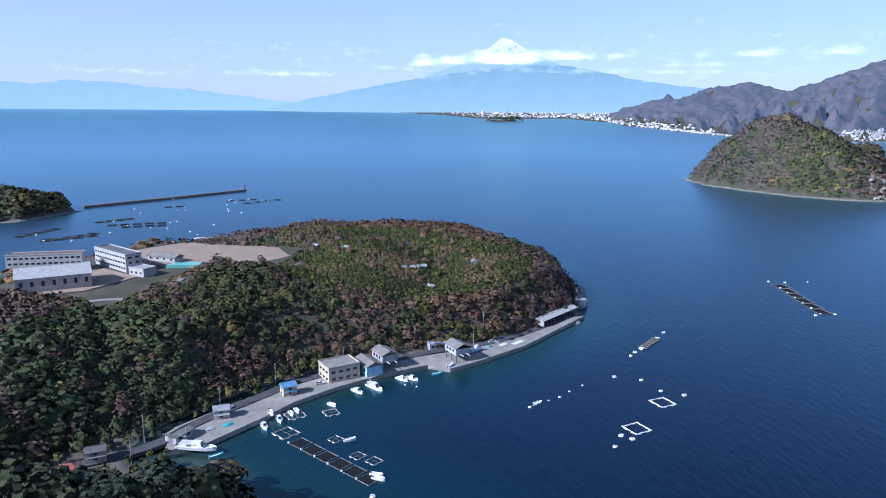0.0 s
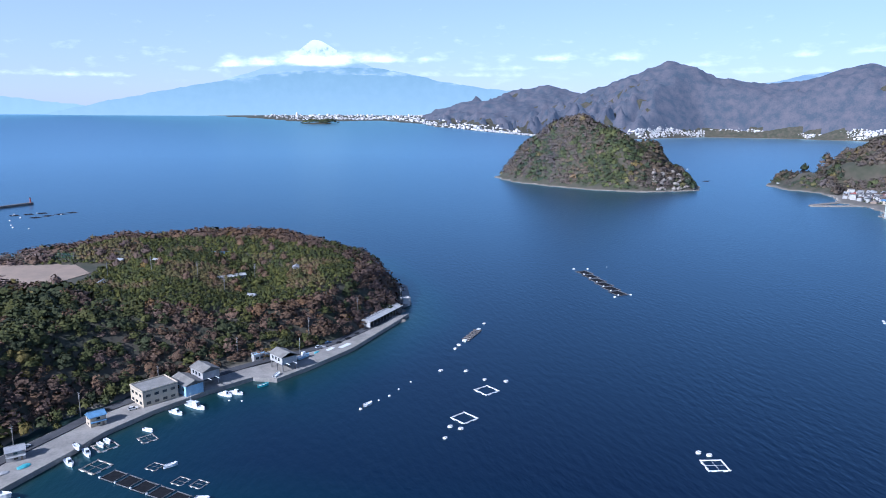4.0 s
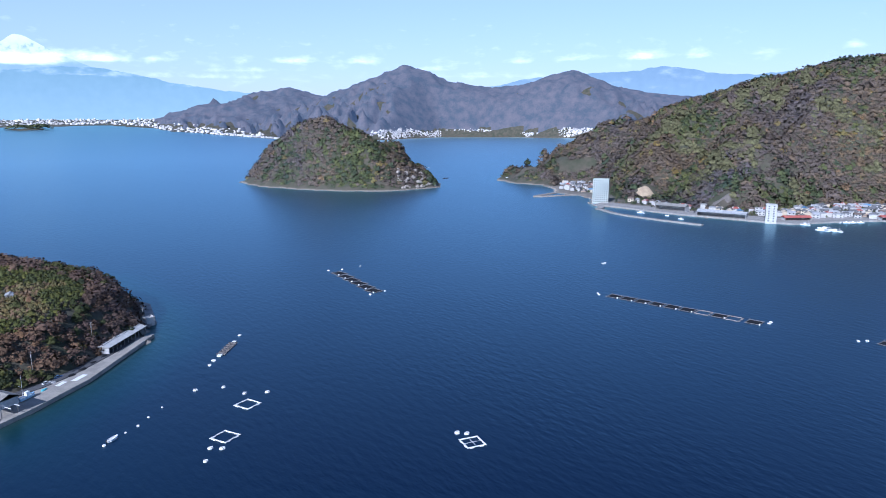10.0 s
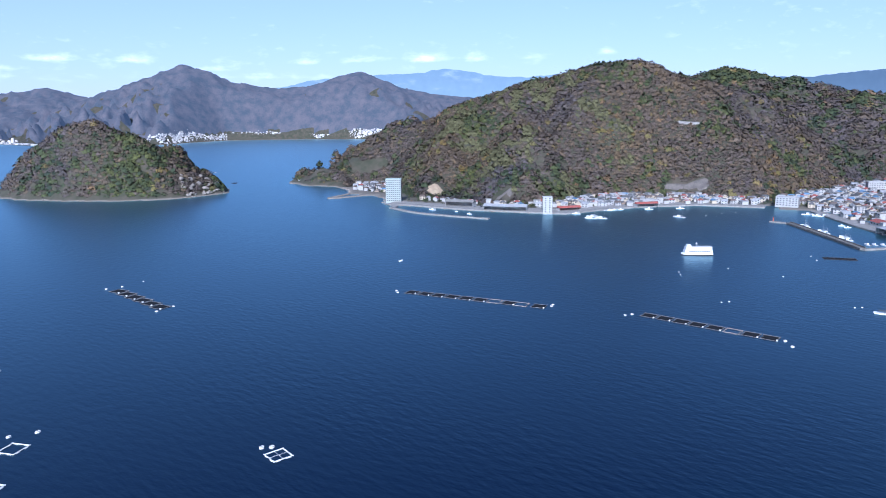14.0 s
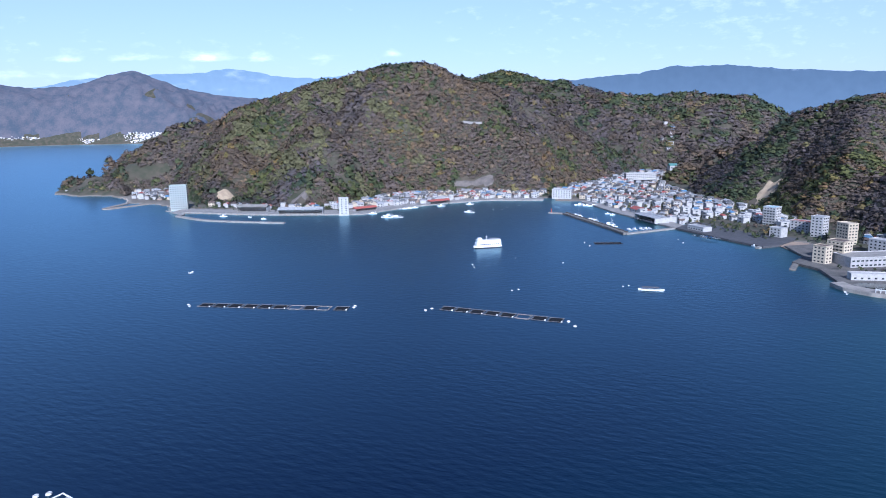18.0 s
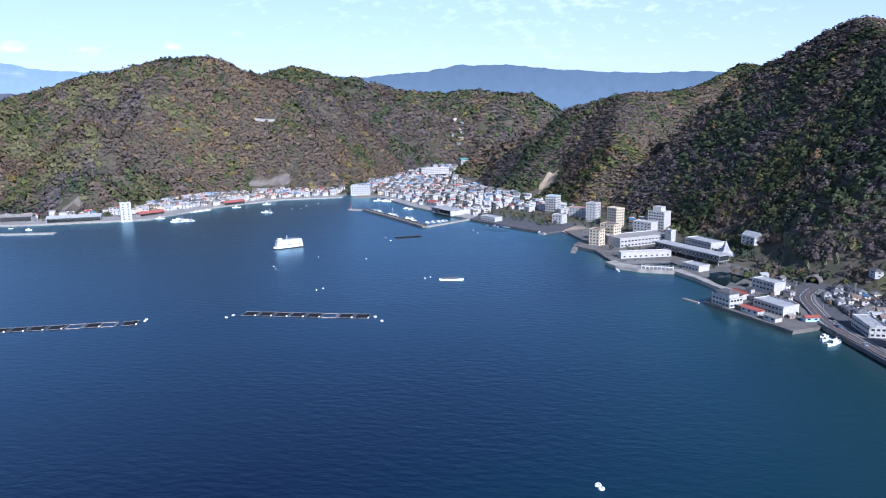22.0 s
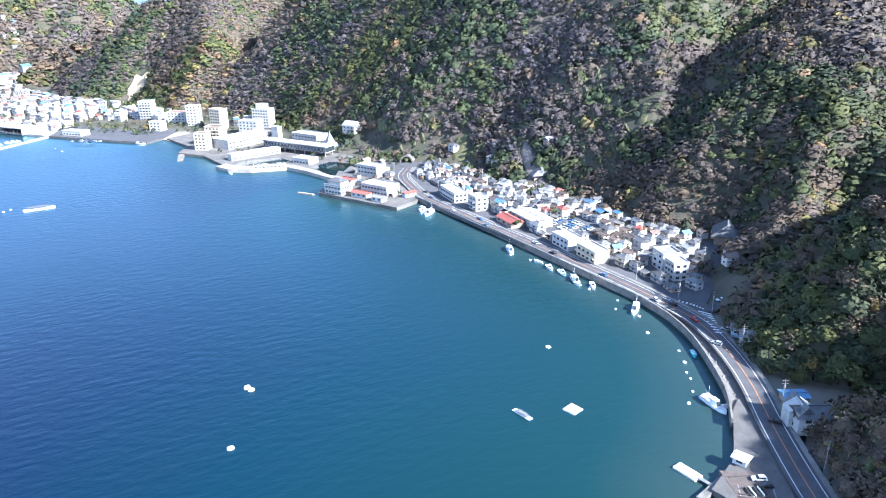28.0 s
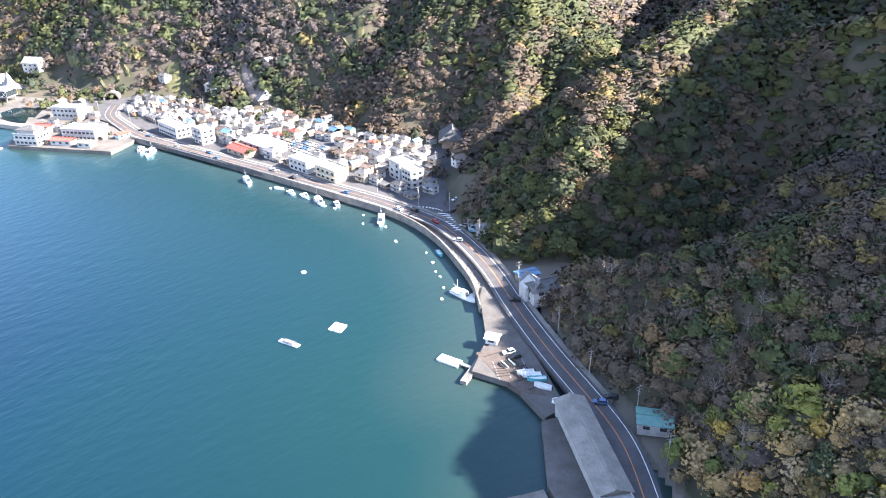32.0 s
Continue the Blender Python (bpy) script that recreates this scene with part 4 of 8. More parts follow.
for i in range(9):
    u = i / 8
    c = np.array((207.0, -219.5)) * (1 - u) + np.array((190.0, -210.0)) * u
    setting("zebra_bar", strip([(c[0] - 0.9 - 2.2 * (1 - u), c[1] - 1.0), (c[0] + 0.9 + 1.2 * (1 - u), c[1] + 1.4)], -0.36, 0.36, 2.9, 3.016), LINE, "white hatched bar of the traffic island marking", "road marking")

for i in range(10):
    u = i / 9
    setting("give_way_dash", strip([(224.6 - 14.5 * u, -215.8 - 5.8 * u - 1.6 * math.sin(3.14 * u)), (223.9 - 14.5 * u, -216.1 - 5.8 * u - 1.6 * math.sin(3.14 * u + 0.15))], -0.45, 0.45, 2.7, 3.02), LINE, "white dash across the mouth of the side street", "road marking")
slip_poly = [(127, -141.5), (115, -136.5), (103.5, -134.2), (97, -137.5), (109, -145), (121.5, -149.5)]
setting("slipway", slab(slip_poly, -3, 2.16), mat("slipway_concrete", (0.105, 0.082, 0.07), 0.9, color2=(0.065, 0.052, 0.046), scale=0.5, bump=0.4), "stained brown boat slipway at the water", "slipway")
for i in range(5):
    a = np.array((123.5 - 5.2 * i, -141.2 + 1.2 * i))
    setting("slip_rail", strip([tuple(a), tuple(a + np.array((-2.6, -6.2)))], -0.14, 0.14, 2.0, 2.42), RUST, "rusted rail of the slipway", "rail")
for i in range(2):
    for j in range(5):
        a = np.array((118.0 - 6.5 * i, -141.6 + 1.0 * i)) + np.array((-0.55, -1.1)) * j
        setting("cradle_bar", strip([tuple(a), tuple(a + np.array((-3.6, 1.3)))], -0.12, 0.12, 2.3, 2.75), FOAM if j in (1, 3) else RUST, "timber bar of a boat cradle", "boat cradle")
# sea side of the road: a low walk along the water, a dark wall above it, a parapet
quay_line = smooth_line([(440, -189), (400, -194), (353, -198.5), (288, -203.5), (250, -206), (231, -207), (212, -205), (193, -199), (172, -188), (155, -177), (142, -165)])
setting("quay", strip(quay_line, -0.5, 5.2, -4, 1.3), APRON, "low concrete walk along the water under the road", "quay")
setting("seawall", strip(quay_line, -1.2, -0.5, -3, 3.6), SEAWALL, "dark stained seawall with a parapet beside the road", "seawall")
rock_line = smooth_line([(200, -203.5), (185, -196), (170, -186.5), (158, -178.5), (147, -169)])
YARD = mat("dark_yard", (0.105, 0.10, 0.095), 0.9, color2=(0.07, 0.066, 0.062), scale=0.2, bump=0.15)
QUAYGREY = mat("worn_quay", (0.135, 0.125, 0.112), 0.9, color2=(0.075, 0.07, 0.064), scale=0.12, bump=0.15)
PALEQUAY = mat("pale_quay", (0.31, 0.285, 0.25), 0.9, color2=(0.20, 0.185, 0.165), scale=0.14, bump=0.15)
QUAYS = [
    ("the paved yard beside the slipway", [(152, -178), (148, -171), (129, -150), (122, -133), (108, -136), (92, -129), (90, -137), (110, -152), (135, -171)], 2.1, YARD),
    ("the quay at the edge of the village", [(489, -133), (425, -167), (436, -190), (452, -196), (500, -190), (545, -168), (531, -160)], 2.3, QUAYGREY),
    ("the quay behind the long shed", [(92, -127), (77, -107), (45, -88), (40, -102), (60, -116), (88, -134)], 2.0, YARD),
    ("the yard of the marine park", [(690, -62), (666, -81), (619, -89), (592, -107), (589, -137), (531, -162), (545, -190), (640, -212), (760, -180), (800, -110), (770, -62), (720, -75)], 2.2, QUAYGREY),
    ("the curved sea-front terrace of the marine park", [(612, -82), (597, -89), (585, -106), (578, -134), (556, -144), (532, -151), (516, -157), (521, -162), (535, -156), (558, -150), (583, -141), (592, -131), (599, -108), (607, -97), (618, -92)], 2.9, PALEQUAY),
    ("the wharf of the ferry square", [(854, 46), (791, -11), (760, -42), (775, -58), (830, -85), (900, -40), (905, 30)], 2.1, ASPHALT),
    ("the fishing quay of the inner harbour", [(972, 134), (854, 46), (865, 30), (990, 110), (1078, 185), (1070, 195)], 1.9, CONCRETE),
    ("the village quay under the round hill", [(1077, 256), (1051, 343), (1000, 390), (949, 426), (858, 459), (843, 501), (815, 589), (808, 640), (805, 692), (796, 735), (830, 745), (845, 640), (870, 540), (900, 475), (1000, 440), (1075, 370), (1100, 260)], 2.1, CONCRETE),
    ("the quay of the cape", [(95, 451), (49, 391), (21, 365), (5, 353), (-7, 358), (-27, 346), (-51, 327), (-68, 309), (-79, 291), (-95, 268), (-110, 260), (-114, 281), (-90, 314), (-55, 345), (-16, 369), (14, 383), (54, 413), (84, 448)], 2.2, PALEQUAY),
    ("the outer mole of the cape", [(94, 472), (103, 480), (110, 528), (98, 565), (92, 560), (98, 525), (88, 474)], 1.8, CONCRETE),
]
# the sea bed drops away at the foot of the quays and of the road's seawall
co = np.empty(len(ground.data.vertices) * 3, np.float32)
ground.data.vertices.foreach_get("co", co)
co = co.reshape(-1, 3)
low = np.nonzero((co[:, 2] < 1.7) & (co[:, 2] > -2.5) & (np.hypot(co[:, 0], co[:, 1]) < 1300))[0]
reach = np.full(len(low), 1e9)
for line in [poly + poly[:1] for _, poly, _, _ in QUAYS] + [[tuple(p) for p in quay_line]]:
    for a, b in zip(line, line[1:]):
        reach = np.minimum(reach, seg_far(co[low, 0], co[low, 1], a, b)[0])
co[low[reach < 13], 2] = -2.5
ground.data.vertices.foreach_set("co", co.ravel())
for label, poly, z, material in QUAYS:
    setting("quay", slab(poly, -5, z), material, label, "quay")
# pools and a small inlet shut in behind the terrace
SEAPOOL = mat("sheltered_water", (0.004, 0.014, 0.020), 0.10, color2=(0.006, 0.020, 0.024), scale=0.1)
for label, poly in (("dolphin pool behind the curved terrace", [(613, -97), (622, -108), (621, -139), (603, -143), (593, -130), (600, -109)]), ("dark inlet behind the mole of the marine park", [(570, -153), (580, -172), (562, -186), (546, -174), (528, -162), (548, -155)])):
    setting("pool", slab(poly, 1, 2.22), SEAPOOL, label, "pool")
MOLES = [
    ("long dark mole sheltering the fishing harbour", [(941, 195), (900, 165), (850, 129), (803, 97)], 6.0, 2.3, SEAWALL),
    ("low pale arm of the harbour mole", [(803, 97), (832, 71), (862, 44)], 5.0, 1.6, CONCRETE),
    ("short jetty with a red beacon", [(947, 217), (941, 195)], 6.0, 1.6, CONCRETE),
    ("concrete breakwater of the small harbour", [(768, 700), (750, 640), (752, 580), (761, 521)], 6.0, 1.9, CONCRETE),
    ("short quay arm under the tall hotel", [(768, 700), (790, 712), (800, 735)], 8.0, 1.9, CONCRETE),
    ("rocky point below the hotel", [(864, 889), (800, 868), (868, 850)], 8.0, 1.5, ROCK),
    ("dark concrete mole beside the beach hotel", [(662, -60), (690, -66), (700, -76)], 5.0, 1.5, SEAWALL),
    ("timber-decked ferry pier", [(757, -36), (775, -48), (800, -64)], 4.0, 1.8, CONCRETE),
    ("breakwater with a red beacon on its end", [(-480, 928), (-430, 990), (-380, 1052), (-321, 1130)], 7.0, 3.0, SEAWALL),
    ("harbour arm at the end of the island", [(476, 1392), (494, 1390)], 4.0, 1.0, CONCRETE),
    ("concrete arm of the inner bay harbour", [(2240, 2290), (2180, 2080), (2100, 1930)], 14.0, 2.2, CONCRETE),
    ("short concrete slip at the tip of the cape", [(88, 632), (100, 640)], 5.0, 1.2, SEAWALL),
    ("concrete jetty at the end of the slipway", [(127, -147), (124, -138), (121.5, -128)], 2.2, 1.3, SEAWALL),
    ("sunlit concrete pier below the long shed", [(75, -104), (82, -94), (96, -78)], 6.0, 2.1, APRON),
    ("landing stage beside the restaurants", [(503, -122), (492, -130)], 2.0, 0.9, WOOD),
]
for label, pts, w, z, material in MOLES:
    setting("mole", strip(smooth_line(pts, 6), -w / 2, w / 2, -5, z), material, label, "mole")
setting("mole_parapet", strip(smooth_line([(941, 195), (900, 165), (850, 129), (803, 97)], 8), 2.0, 3.0, 2.2, 3.4), SEAWALL, "raised parapet along the seaward side of the mole", "mole")
setting("beach", slab([(806, -62), (775, -58), (760, -64), (742, -84), (800, -92)], -1, 0.9), EARTH, "small sandy beach between the hotels", "beach")
setting("schoolyard", slab([(-236, 392), (-212, 405), (-196, 440), (-228, 462), (-252, 425)], 26, 28.6), EARTH, "bare earth yard in front of the school", "yard")
setting("sports_ground", slab([(-222, 478), (-138, 462), (-112, 505), (-130, 540), (-205, 552), (-232, 520)], 27, 29.35), EARTH, "wide bare earth sports ground of the school", "sports ground")
cape_road = smooth_line([(-160, 238), (-135, 250), (-116, 265), (-105, 286), (-86, 313), (-68, 336), (-36, 358), (-7, 377), (33, 398), (63, 426), (80, 446)])
setting("road", strip(cape_road, -2.8, 2.8, 1.0, 2.6), ASPHALT, "narrow asphalt road at the foot of the cape", "road")
hill_lane = smooth_line([(-262, 380), (-238, 366), (-220, 368), (-204, 379), (-188, 387), (-165, 389), (-146, 386)])
lane_z = land(hill_lane[:, 0], hill_lane[:, 1])
ll = strip(hill_lane, -2.2, 2.2, 0, 0)
nl = len(hill_lane)
setting("lane", ([(x, y, lane_z[i % nl] + (0.5 if i >= 2 * nl else -1.5)) for i, (x, y, z) in enumerate(ll[0])], ll[1]), CONCRETE, "pale concrete lane below the school", "lane")
CLEAR += [(ROAD, 8), (cape_road, 3.6), (hill_lane, 8), (back_street, 6), (tunnel_road, 8)]
# boulders: at the foot of the road's curve, on the island's shore and its bare shoulder
boulder_mesh = []
for k in range(6):
    v, f = ico(2)
    v = v * (1 + rng0.uniform(-0.25, 0.25, (len(v), 1))) * [1, 0.8, 0.65]
    boulder_mesh.append((v, f))


def boulders(label, x, y, z, size, material):
    vs, fs, n = [], [], 0
    for i in range(len(x)):
        v, f = boulder_mesh[i % 6]
        a = rng0.uniform(0, 6.28)
        r = np.array([[math.cos(a), -math.sin(a), 0], [math.sin(a), math.cos(a), 0], [0, 0, 1]])
        vs.append(v @ r.T * size[i] + [x[i], y[i], z[i]])
        fs.append(f + n)
        n += len(v)
    return tagged(mesh_object("boulders", np.concatenate(vs), np.concatenate(fs), material), label, "boulders", kind="stuff")


bx, by = along(rock_line, 240, 0.5, 4.5)
boulders("dark boulders piled along the seawall", bx, by, rng0.uniform(-0.3, 1.0, len(bx)), rng0.uniform(0.5, 1.1, len(bx)), SEAWALL)
bx, by = along([tuple(p) for p in ISLAND[:8]], 420, -4, 5)
boulders("pale boulders along the island shore", bx, by, rng0.uniform(-0.4, 1.6, len(bx)), rng0.uniform(0.5, 1.5, len(bx)), ROCK)
bx, by = rng0.uniform(672, 748, 60), rng0.uniform(1086, 1112, 60)
boulders("bare pale crags on the shoulder of the island", bx, by, land(bx, by) + 2.0, rng0.uniform(2, 5.5, len(bx)), ROCK)
bx, by = along(COAST_EAST[:13], 200, -3, 3)
boulders("rocks along the shore under the hotel", bx, by, rng0.uniform(-0.4, 0.8, len(bx)), rng0.uniform(0.6, 1.8, len(bx)), ROCK)
bx, by = along(COAST_WEST[22:28], 200, -3, 3)
boulders("dark rocks round the tip of the cape", bx, by, rng0.uniform(-0.4, 1.2, len(bx)), rng0.uniform(0.8, 2.2, len(bx)), SEAWALL)

# ---------------------------------------------------------------- houses
HOUSES = []
for k, (w, d, s, roof, wm, rm, label) in enumerate([
        (10, 7, 2, "gable", WHITE, TILE, "two-storey white house with a grey tiled gable roof"), (9, 8, 2, "hip", CREAM, TILE, "two-storey cream house with a grey tiled hip roof"),
        (8, 7, 2, "gable", GREYWALL, BROWNROOF, "two-storey grey house with a brown gable roof"), (11, 8, 1, "hip", WOODWALL, TILE, "low brown timber house with a grey tiled roof"),
        (9, 7, 2, "gable", WHITE, PALEROOF, "two-storey white house with a pale metal roof"), (10, 8, 3, "flat", WHITE, CONCRETE, "three-storey white concrete house with a flat roof"),
        (9, 7, 2, "hip", WHITE, REDROOF, "two-storey white house with a red roof"), (8, 6, 1, "gable", WOODWALL, SLATE, "small brown shed-like house with a worn grey roof"),
        (10, 7, 2, "hip", GREYWALL, TILE, "two-storey grey house with a dark hip roof"), (8, 7, 2, "gable", CREAM, BLUEROOF, "two-storey cream house with a blue metal roof"),
        (12, 9, 2, "flat", WHITE, PALEROOF, "broad white two-storey block with a flat roof"), (9, 7, 2, "gable", CREAM, BROWNROOF, "two-storey cream house with a brown roof")]):
    HOUSES.append((w, d, s, roof, wm, rm, label))
made_houses = {}
COUNTS = {"house": 0}


def put_house(k, x, y, turn, z=None, group="", rich=True):
    """Houses of one kind share their meshes."""
    z = ground_at(x, y) if z is None else z
    m = pose(x, y, z, 0, 0, turn)
    key = (k, rich)
    COUNTS["house"] += 1
    if key not in made_houses:
        w, d, s, roof, wm, rm, label = HOUSES[k]
        made_houses[key] = house(w, d, s, roof, wm, rm, label, m, rich=rich, group=group)
        return made_houses[key]
    e = copy_thing(made_houses[key], m)
    return tagged(e, group=group)


pick = random.Random(11)
taken = []


def free_spot(x, y, r):
    if any((x - a) ** 2 + (y - b) ** 2 < (r + c) ** 2 for a, b, c in taken):
        return False
    taken.append((x, y, r))
    return True


# ---------------------------------------------------------------- large buildings of the harbour front
def block(name, label, x, y, z, turn, w, d, levels, wall_m, roof_m, category="building", sides="fblr", storey=3.1, step=3.8, balconies="", rim=True, wide=1.2, extra=()):
    """A concrete building: walls, roof, parapet, each window, and rows of balconies where it has them."""
    taken.append((x, y, max(w, d) * 0.5))
    h = levels * storey
    e = thing(name, label, category, pose(x, y, z, 0, 0, turn))
    part("wall", box(-w / 2, -d / 2, -2, w / 2, d / 2, h), wall_m, e)
    part("roof", box(-w / 2 - 0.15, -d / 2 - 0.15, h, w / 2 + 0.15, d / 2 + 0.15, h + 0.25), roof_m, e)
    if rim:
        part("parapet", join(box(-w / 2 - 0.15, -d / 2 - 0.15, h + 0.25, w / 2 + 0.15, -d / 2 + 0.1, h + 0.9), box(-w / 2 - 0.15, d / 2 - 0.1, h + 0.25, w / 2 + 0.15, d / 2 + 0.15, h + 0.9),
                             box(-w / 2 - 0.15, -d / 2 + 0.1, h + 0.25, -w / 2 + 0.1, d / 2 - 0.1, h + 0.9), box(w / 2 - 0.1, -d / 2 + 0.1, h + 0.25, w / 2 + 0.15, d / 2 - 0.1, h + 0.9)), wall_m, e)
    windows(e, w, d, levels, step, sides, wide=wide, tall=1.15, frame_too=False, base=1.6, storey=storey)
    for s in balconies:
        for k in range(1, levels):
            y0 = -d / 2 - 1.3 if s == "f" else d / 2
            part("balcony", join(box(-w / 2 + 0.3, y0, k * storey - 0.15, w / 2 - 0.3, y0 + 1.3, k * storey), box(-w / 2 + 0.3, y0 if s == "f" else y0 + 1.2, k * storey, w / 2 - 0.3, y0 + 0.1 if s == "f" else y0 + 1.3, k * storey + 0.9)), wall_m, e)
    for nm, data, mm in extra:
        part(nm, data, mm, e)
    return e


def shed(name, label, x, y, z, turn, w, d, h, wall_m, roof_m, rise=None, bays=4, category="shed", open_front=True, frames=None):
    """A long low shed with a pitched roof and an open bay front."""
    taken.append((x, y, max(w, d) * 0.4))
    e = thing(name, label, category, pose(x, y, z, 0, 0, turn))
    rise = d * 0.18 if rise is None else rise
    if open_front:
        part("back_wall", box(-w / 2, d / 2 - 0.2, -1, w / 2, d / 2, h), wall_m, e)
        part("side_wall", box(-w / 2, -d / 2, -1, -w / 2 + 0.2, d / 2 - 0.2, h), wall_m, e)
        part("side_wall", box(w / 2 - 0.2, -d / 2, -1, w / 2, d / 2 - 0.2, h), wall_m, e)
        for i in range(bays + 1):
            u = -w / 2 + 0.4 + i * (w - 0.8) / bays
            part("post", box(u - 0.15, -d / 2, -1, u + 0.15, -d / 2 + 0.3, h), STEEL, e)
        part("beam", box(-w / 2, -d / 2 - 0.02, h - 0.5, w / 2, -d / 2 + 0.28, h), wall_m, e)
    else:
        part("wall", gable_wall(w, d, h, rise), wall_m, e)
        for i in range(bays):
            u = -w / 2 + (i + 0.5) * w / bays
            part("window", box(u - 0.9, -d / 2 - 0.06, h * 0.4, u + 0.9, -d / 2 + 0.02, h * 0.75), GLASS, e)
            part("window", box(u - 0.9, d / 2 - 0.02, h * 0.4, u + 0.9, d / 2 + 0.06, h * 0.75), GLASS, e)
        part("door", box(-w / 2 - 0.06, -1.2, 0, -w / 2 + 0.02, 1.2, min(h - 0.3, 2.6)), STEEL, e)
    part("roof", gable(w, d, h, rise, 0.6, 0.2), roof_m, e)
    part("ridge_cap", box(-w / 2 - 0.6, -0.3, h + rise + 0.1, w / 2 + 0.6, 0.3, h + rise + 0.42), roof_m, e)
    return e


# the harbour under the round hill
block("hotel_tower", "tall pale ten-storey hotel with rows of balconies and a green rooftop", 826, 748, 2, -55, 24, 13, 11, HOTELWALL, GREENROOF, "hotel", "flr", 3.2, 3.2, "f")
block("ice_plant", "white windowless tower building with a stair shaft", 850, 484, 2, -55, 13, 10, 7, WHITE, PALEROOF, "tower", "fl", 3.1, 4.0)
shed("market_hall", "long white fish market hall with a pale roof", 838, 545, 2, -68, 62, 14, 6, WHITE, PALEROOF, bays=9, category="market hall")
shed("market_hall", "white harbour warehouse with a grey roof", 838, 625, 2, -75, 44, 14, 7, WHITE, SLATE, bays=6, category="warehouse")
shed("net_shed", "low red-roofed net shed on the harbour", 890, 472, 2, -35, 34, 10, 4, WHITE, REDROOF, bays=6)
shed("net_shed", "long red-roofed shed by the quay", 990, 398, 2, -40, 34, 10, 4.5, WHITE, REDROOF, bays=6)
block("office", "white four-storey waterfront office", 1010, 402, 2.5, -40, 26, 12, 2, WHITE, PALEROOF, "office", "fl")
block("coop_building", "broad white four-storey cooperative building", 1104, 232, 3, -85, 30, 16, 4, WHITE, PALEROOF, "office", "flr")
block("school_block", "long white school on the rise above the town", 1358, 138, 12, -62, 58, 12, 3, WHITE, PALEROOF, "school", "fl", 3.3, 3.6)
shed("gymnasium", "school gymnasium with a pale green roof", 1500, 80, 18, -70, 34, 20, 9, WHITE, GREENROOF, bays=5, category="gymnasium", open_front=False)
shed("restaurant", "harbour restaurant with a broad red roof", 968, 98, 2.2, 217, 30, 14, 5, WHITE, REDROOF, bays=5, category="restaurant", open_front=False)
shed("market_hall", "flat pale fish market on the inner quay", 905, 78, 2.2, 217, 46, 20, 6, WHITE, PALEROOF, rise=0.8, bays=7, category="market hall")
block("clinic", "white waterfront hall with a flat roof", 846, 20, 2.2, 222, 26, 12, 1, WHITE, PALEROOF, "hall", "f", 4.2)
block("blue_hotel", "pale blue and white seven-storey hotel", 903, -58, 2.5, 240, 15, 13, 7, WHITE, PALEBLUE, "hotel", "fblr", 3.1, 3.4, "f")
block("inn", "three-storey white inn on the shore", 826, -60, 2.2, 230, 14, 11, 3, WHITE, PALEROOF, "inn", "fl")
block("white_hotel", "white seven-storey hotel with a round stair tower", 836, -100, 2.3, 235, 13, 12, 7, WHITE, PALEROOF, "hotel", "fblr", 3.1, 3.4)
block("annex", "four-storey white hotel wing", 862, -86, 2.3, 235, 22, 10, 4, WHITE, REDROOF, "hotel", "fl")
block("beach_hotel", "cream seven-storey hotel with balconies at the water", 708, -101, 2.3, 230, 16, 13, 6, CREAM, BROWNROOF, "hotel", "fblr", 3.0, 3.4, "f")
block("beach_hotel", "cream five-storey hotel wing", 694, -86, 2.3, 230, 12, 10, 5, CREAM, BROWNROOF, "hotel", "fblr", 3.0, 3.4)
block("beach_hotel", "cream eight-storey apartment hotel", 797, -120, 2.5, 215, 15, 12, 7, CREAM, CREAM, "hotel", "fblr", 3.0, 3.4)
block("spa_hotel", "stepped white seven-storey spa hotel", 778, -164, 4, 225, 20, 13, 6, WHITE, WHITE, "hotel", "fl", 3.1, 2.8, "", True, 1.2, [("penthouse", box(-6, -4, 18.6, 4, 5, 24), WHITE)])
block("spa_hotel", "low white hotel wing with long window bands", 752, -144, 3, 225, 22, 12, 4, WHITE, WHITE, "hotel", "fl")
# white sheds and houses on the low headland, above a concrete retaining wall
block("fishery_hall", "long white fishery hall above the retaining wall", 1040, 1098, 8, 128, 44, 12, 1, WHITE, PALEROOF, "hall", "f", 4.5, 4.0)
block("fishery_hall", "pale hall with a flat roof on the headland", 1082, 1122, 9, 128, 30, 14, 1, WHITE, PALEROOF, "hall", "f", 5.0, 4.0)
block("guest_house", "white two-storey house on the wooded headland", 1012, 1128, 11, 128, 16, 9, 2, WHITE, PALEROOF, "house", "f", 3.0, 3.0)
block("shore_house", "low white house on the tip of the headland", 962, 1122, 2.2, 150, 20, 7, 1, WHITE, PALEROOF, "house", "f", 3.4, 3.0)
for k, (x, y, w) in enumerate(((1016, 1012, 11), (1030, 1003, 13), (1049, 992, 10))):
    block("shore_house", "small white house behind the shore road", x, y, 3.0, 128, w, 8, 2, WHITE, (PALEROOF, TILE, PALEROOF)[k], "house", "f", 2.8, 3.0)
setting("retaining_wall", strip([(955, 1092), (975, 1072), (1004, 1048), (1022, 1040)], -0.6, 0.6, 0, 9.5), SEAWALL, "tall concrete retaining wall on the headland", "wall")
CLEAR.extend([([(1014, 1130), (1090, 1126)], 16), ([(950, 1082), (1030, 1034)], 13), ([(1010, 1016), (1056, 986)], 12), ([(948, 1128), (972, 1108)], 9)])
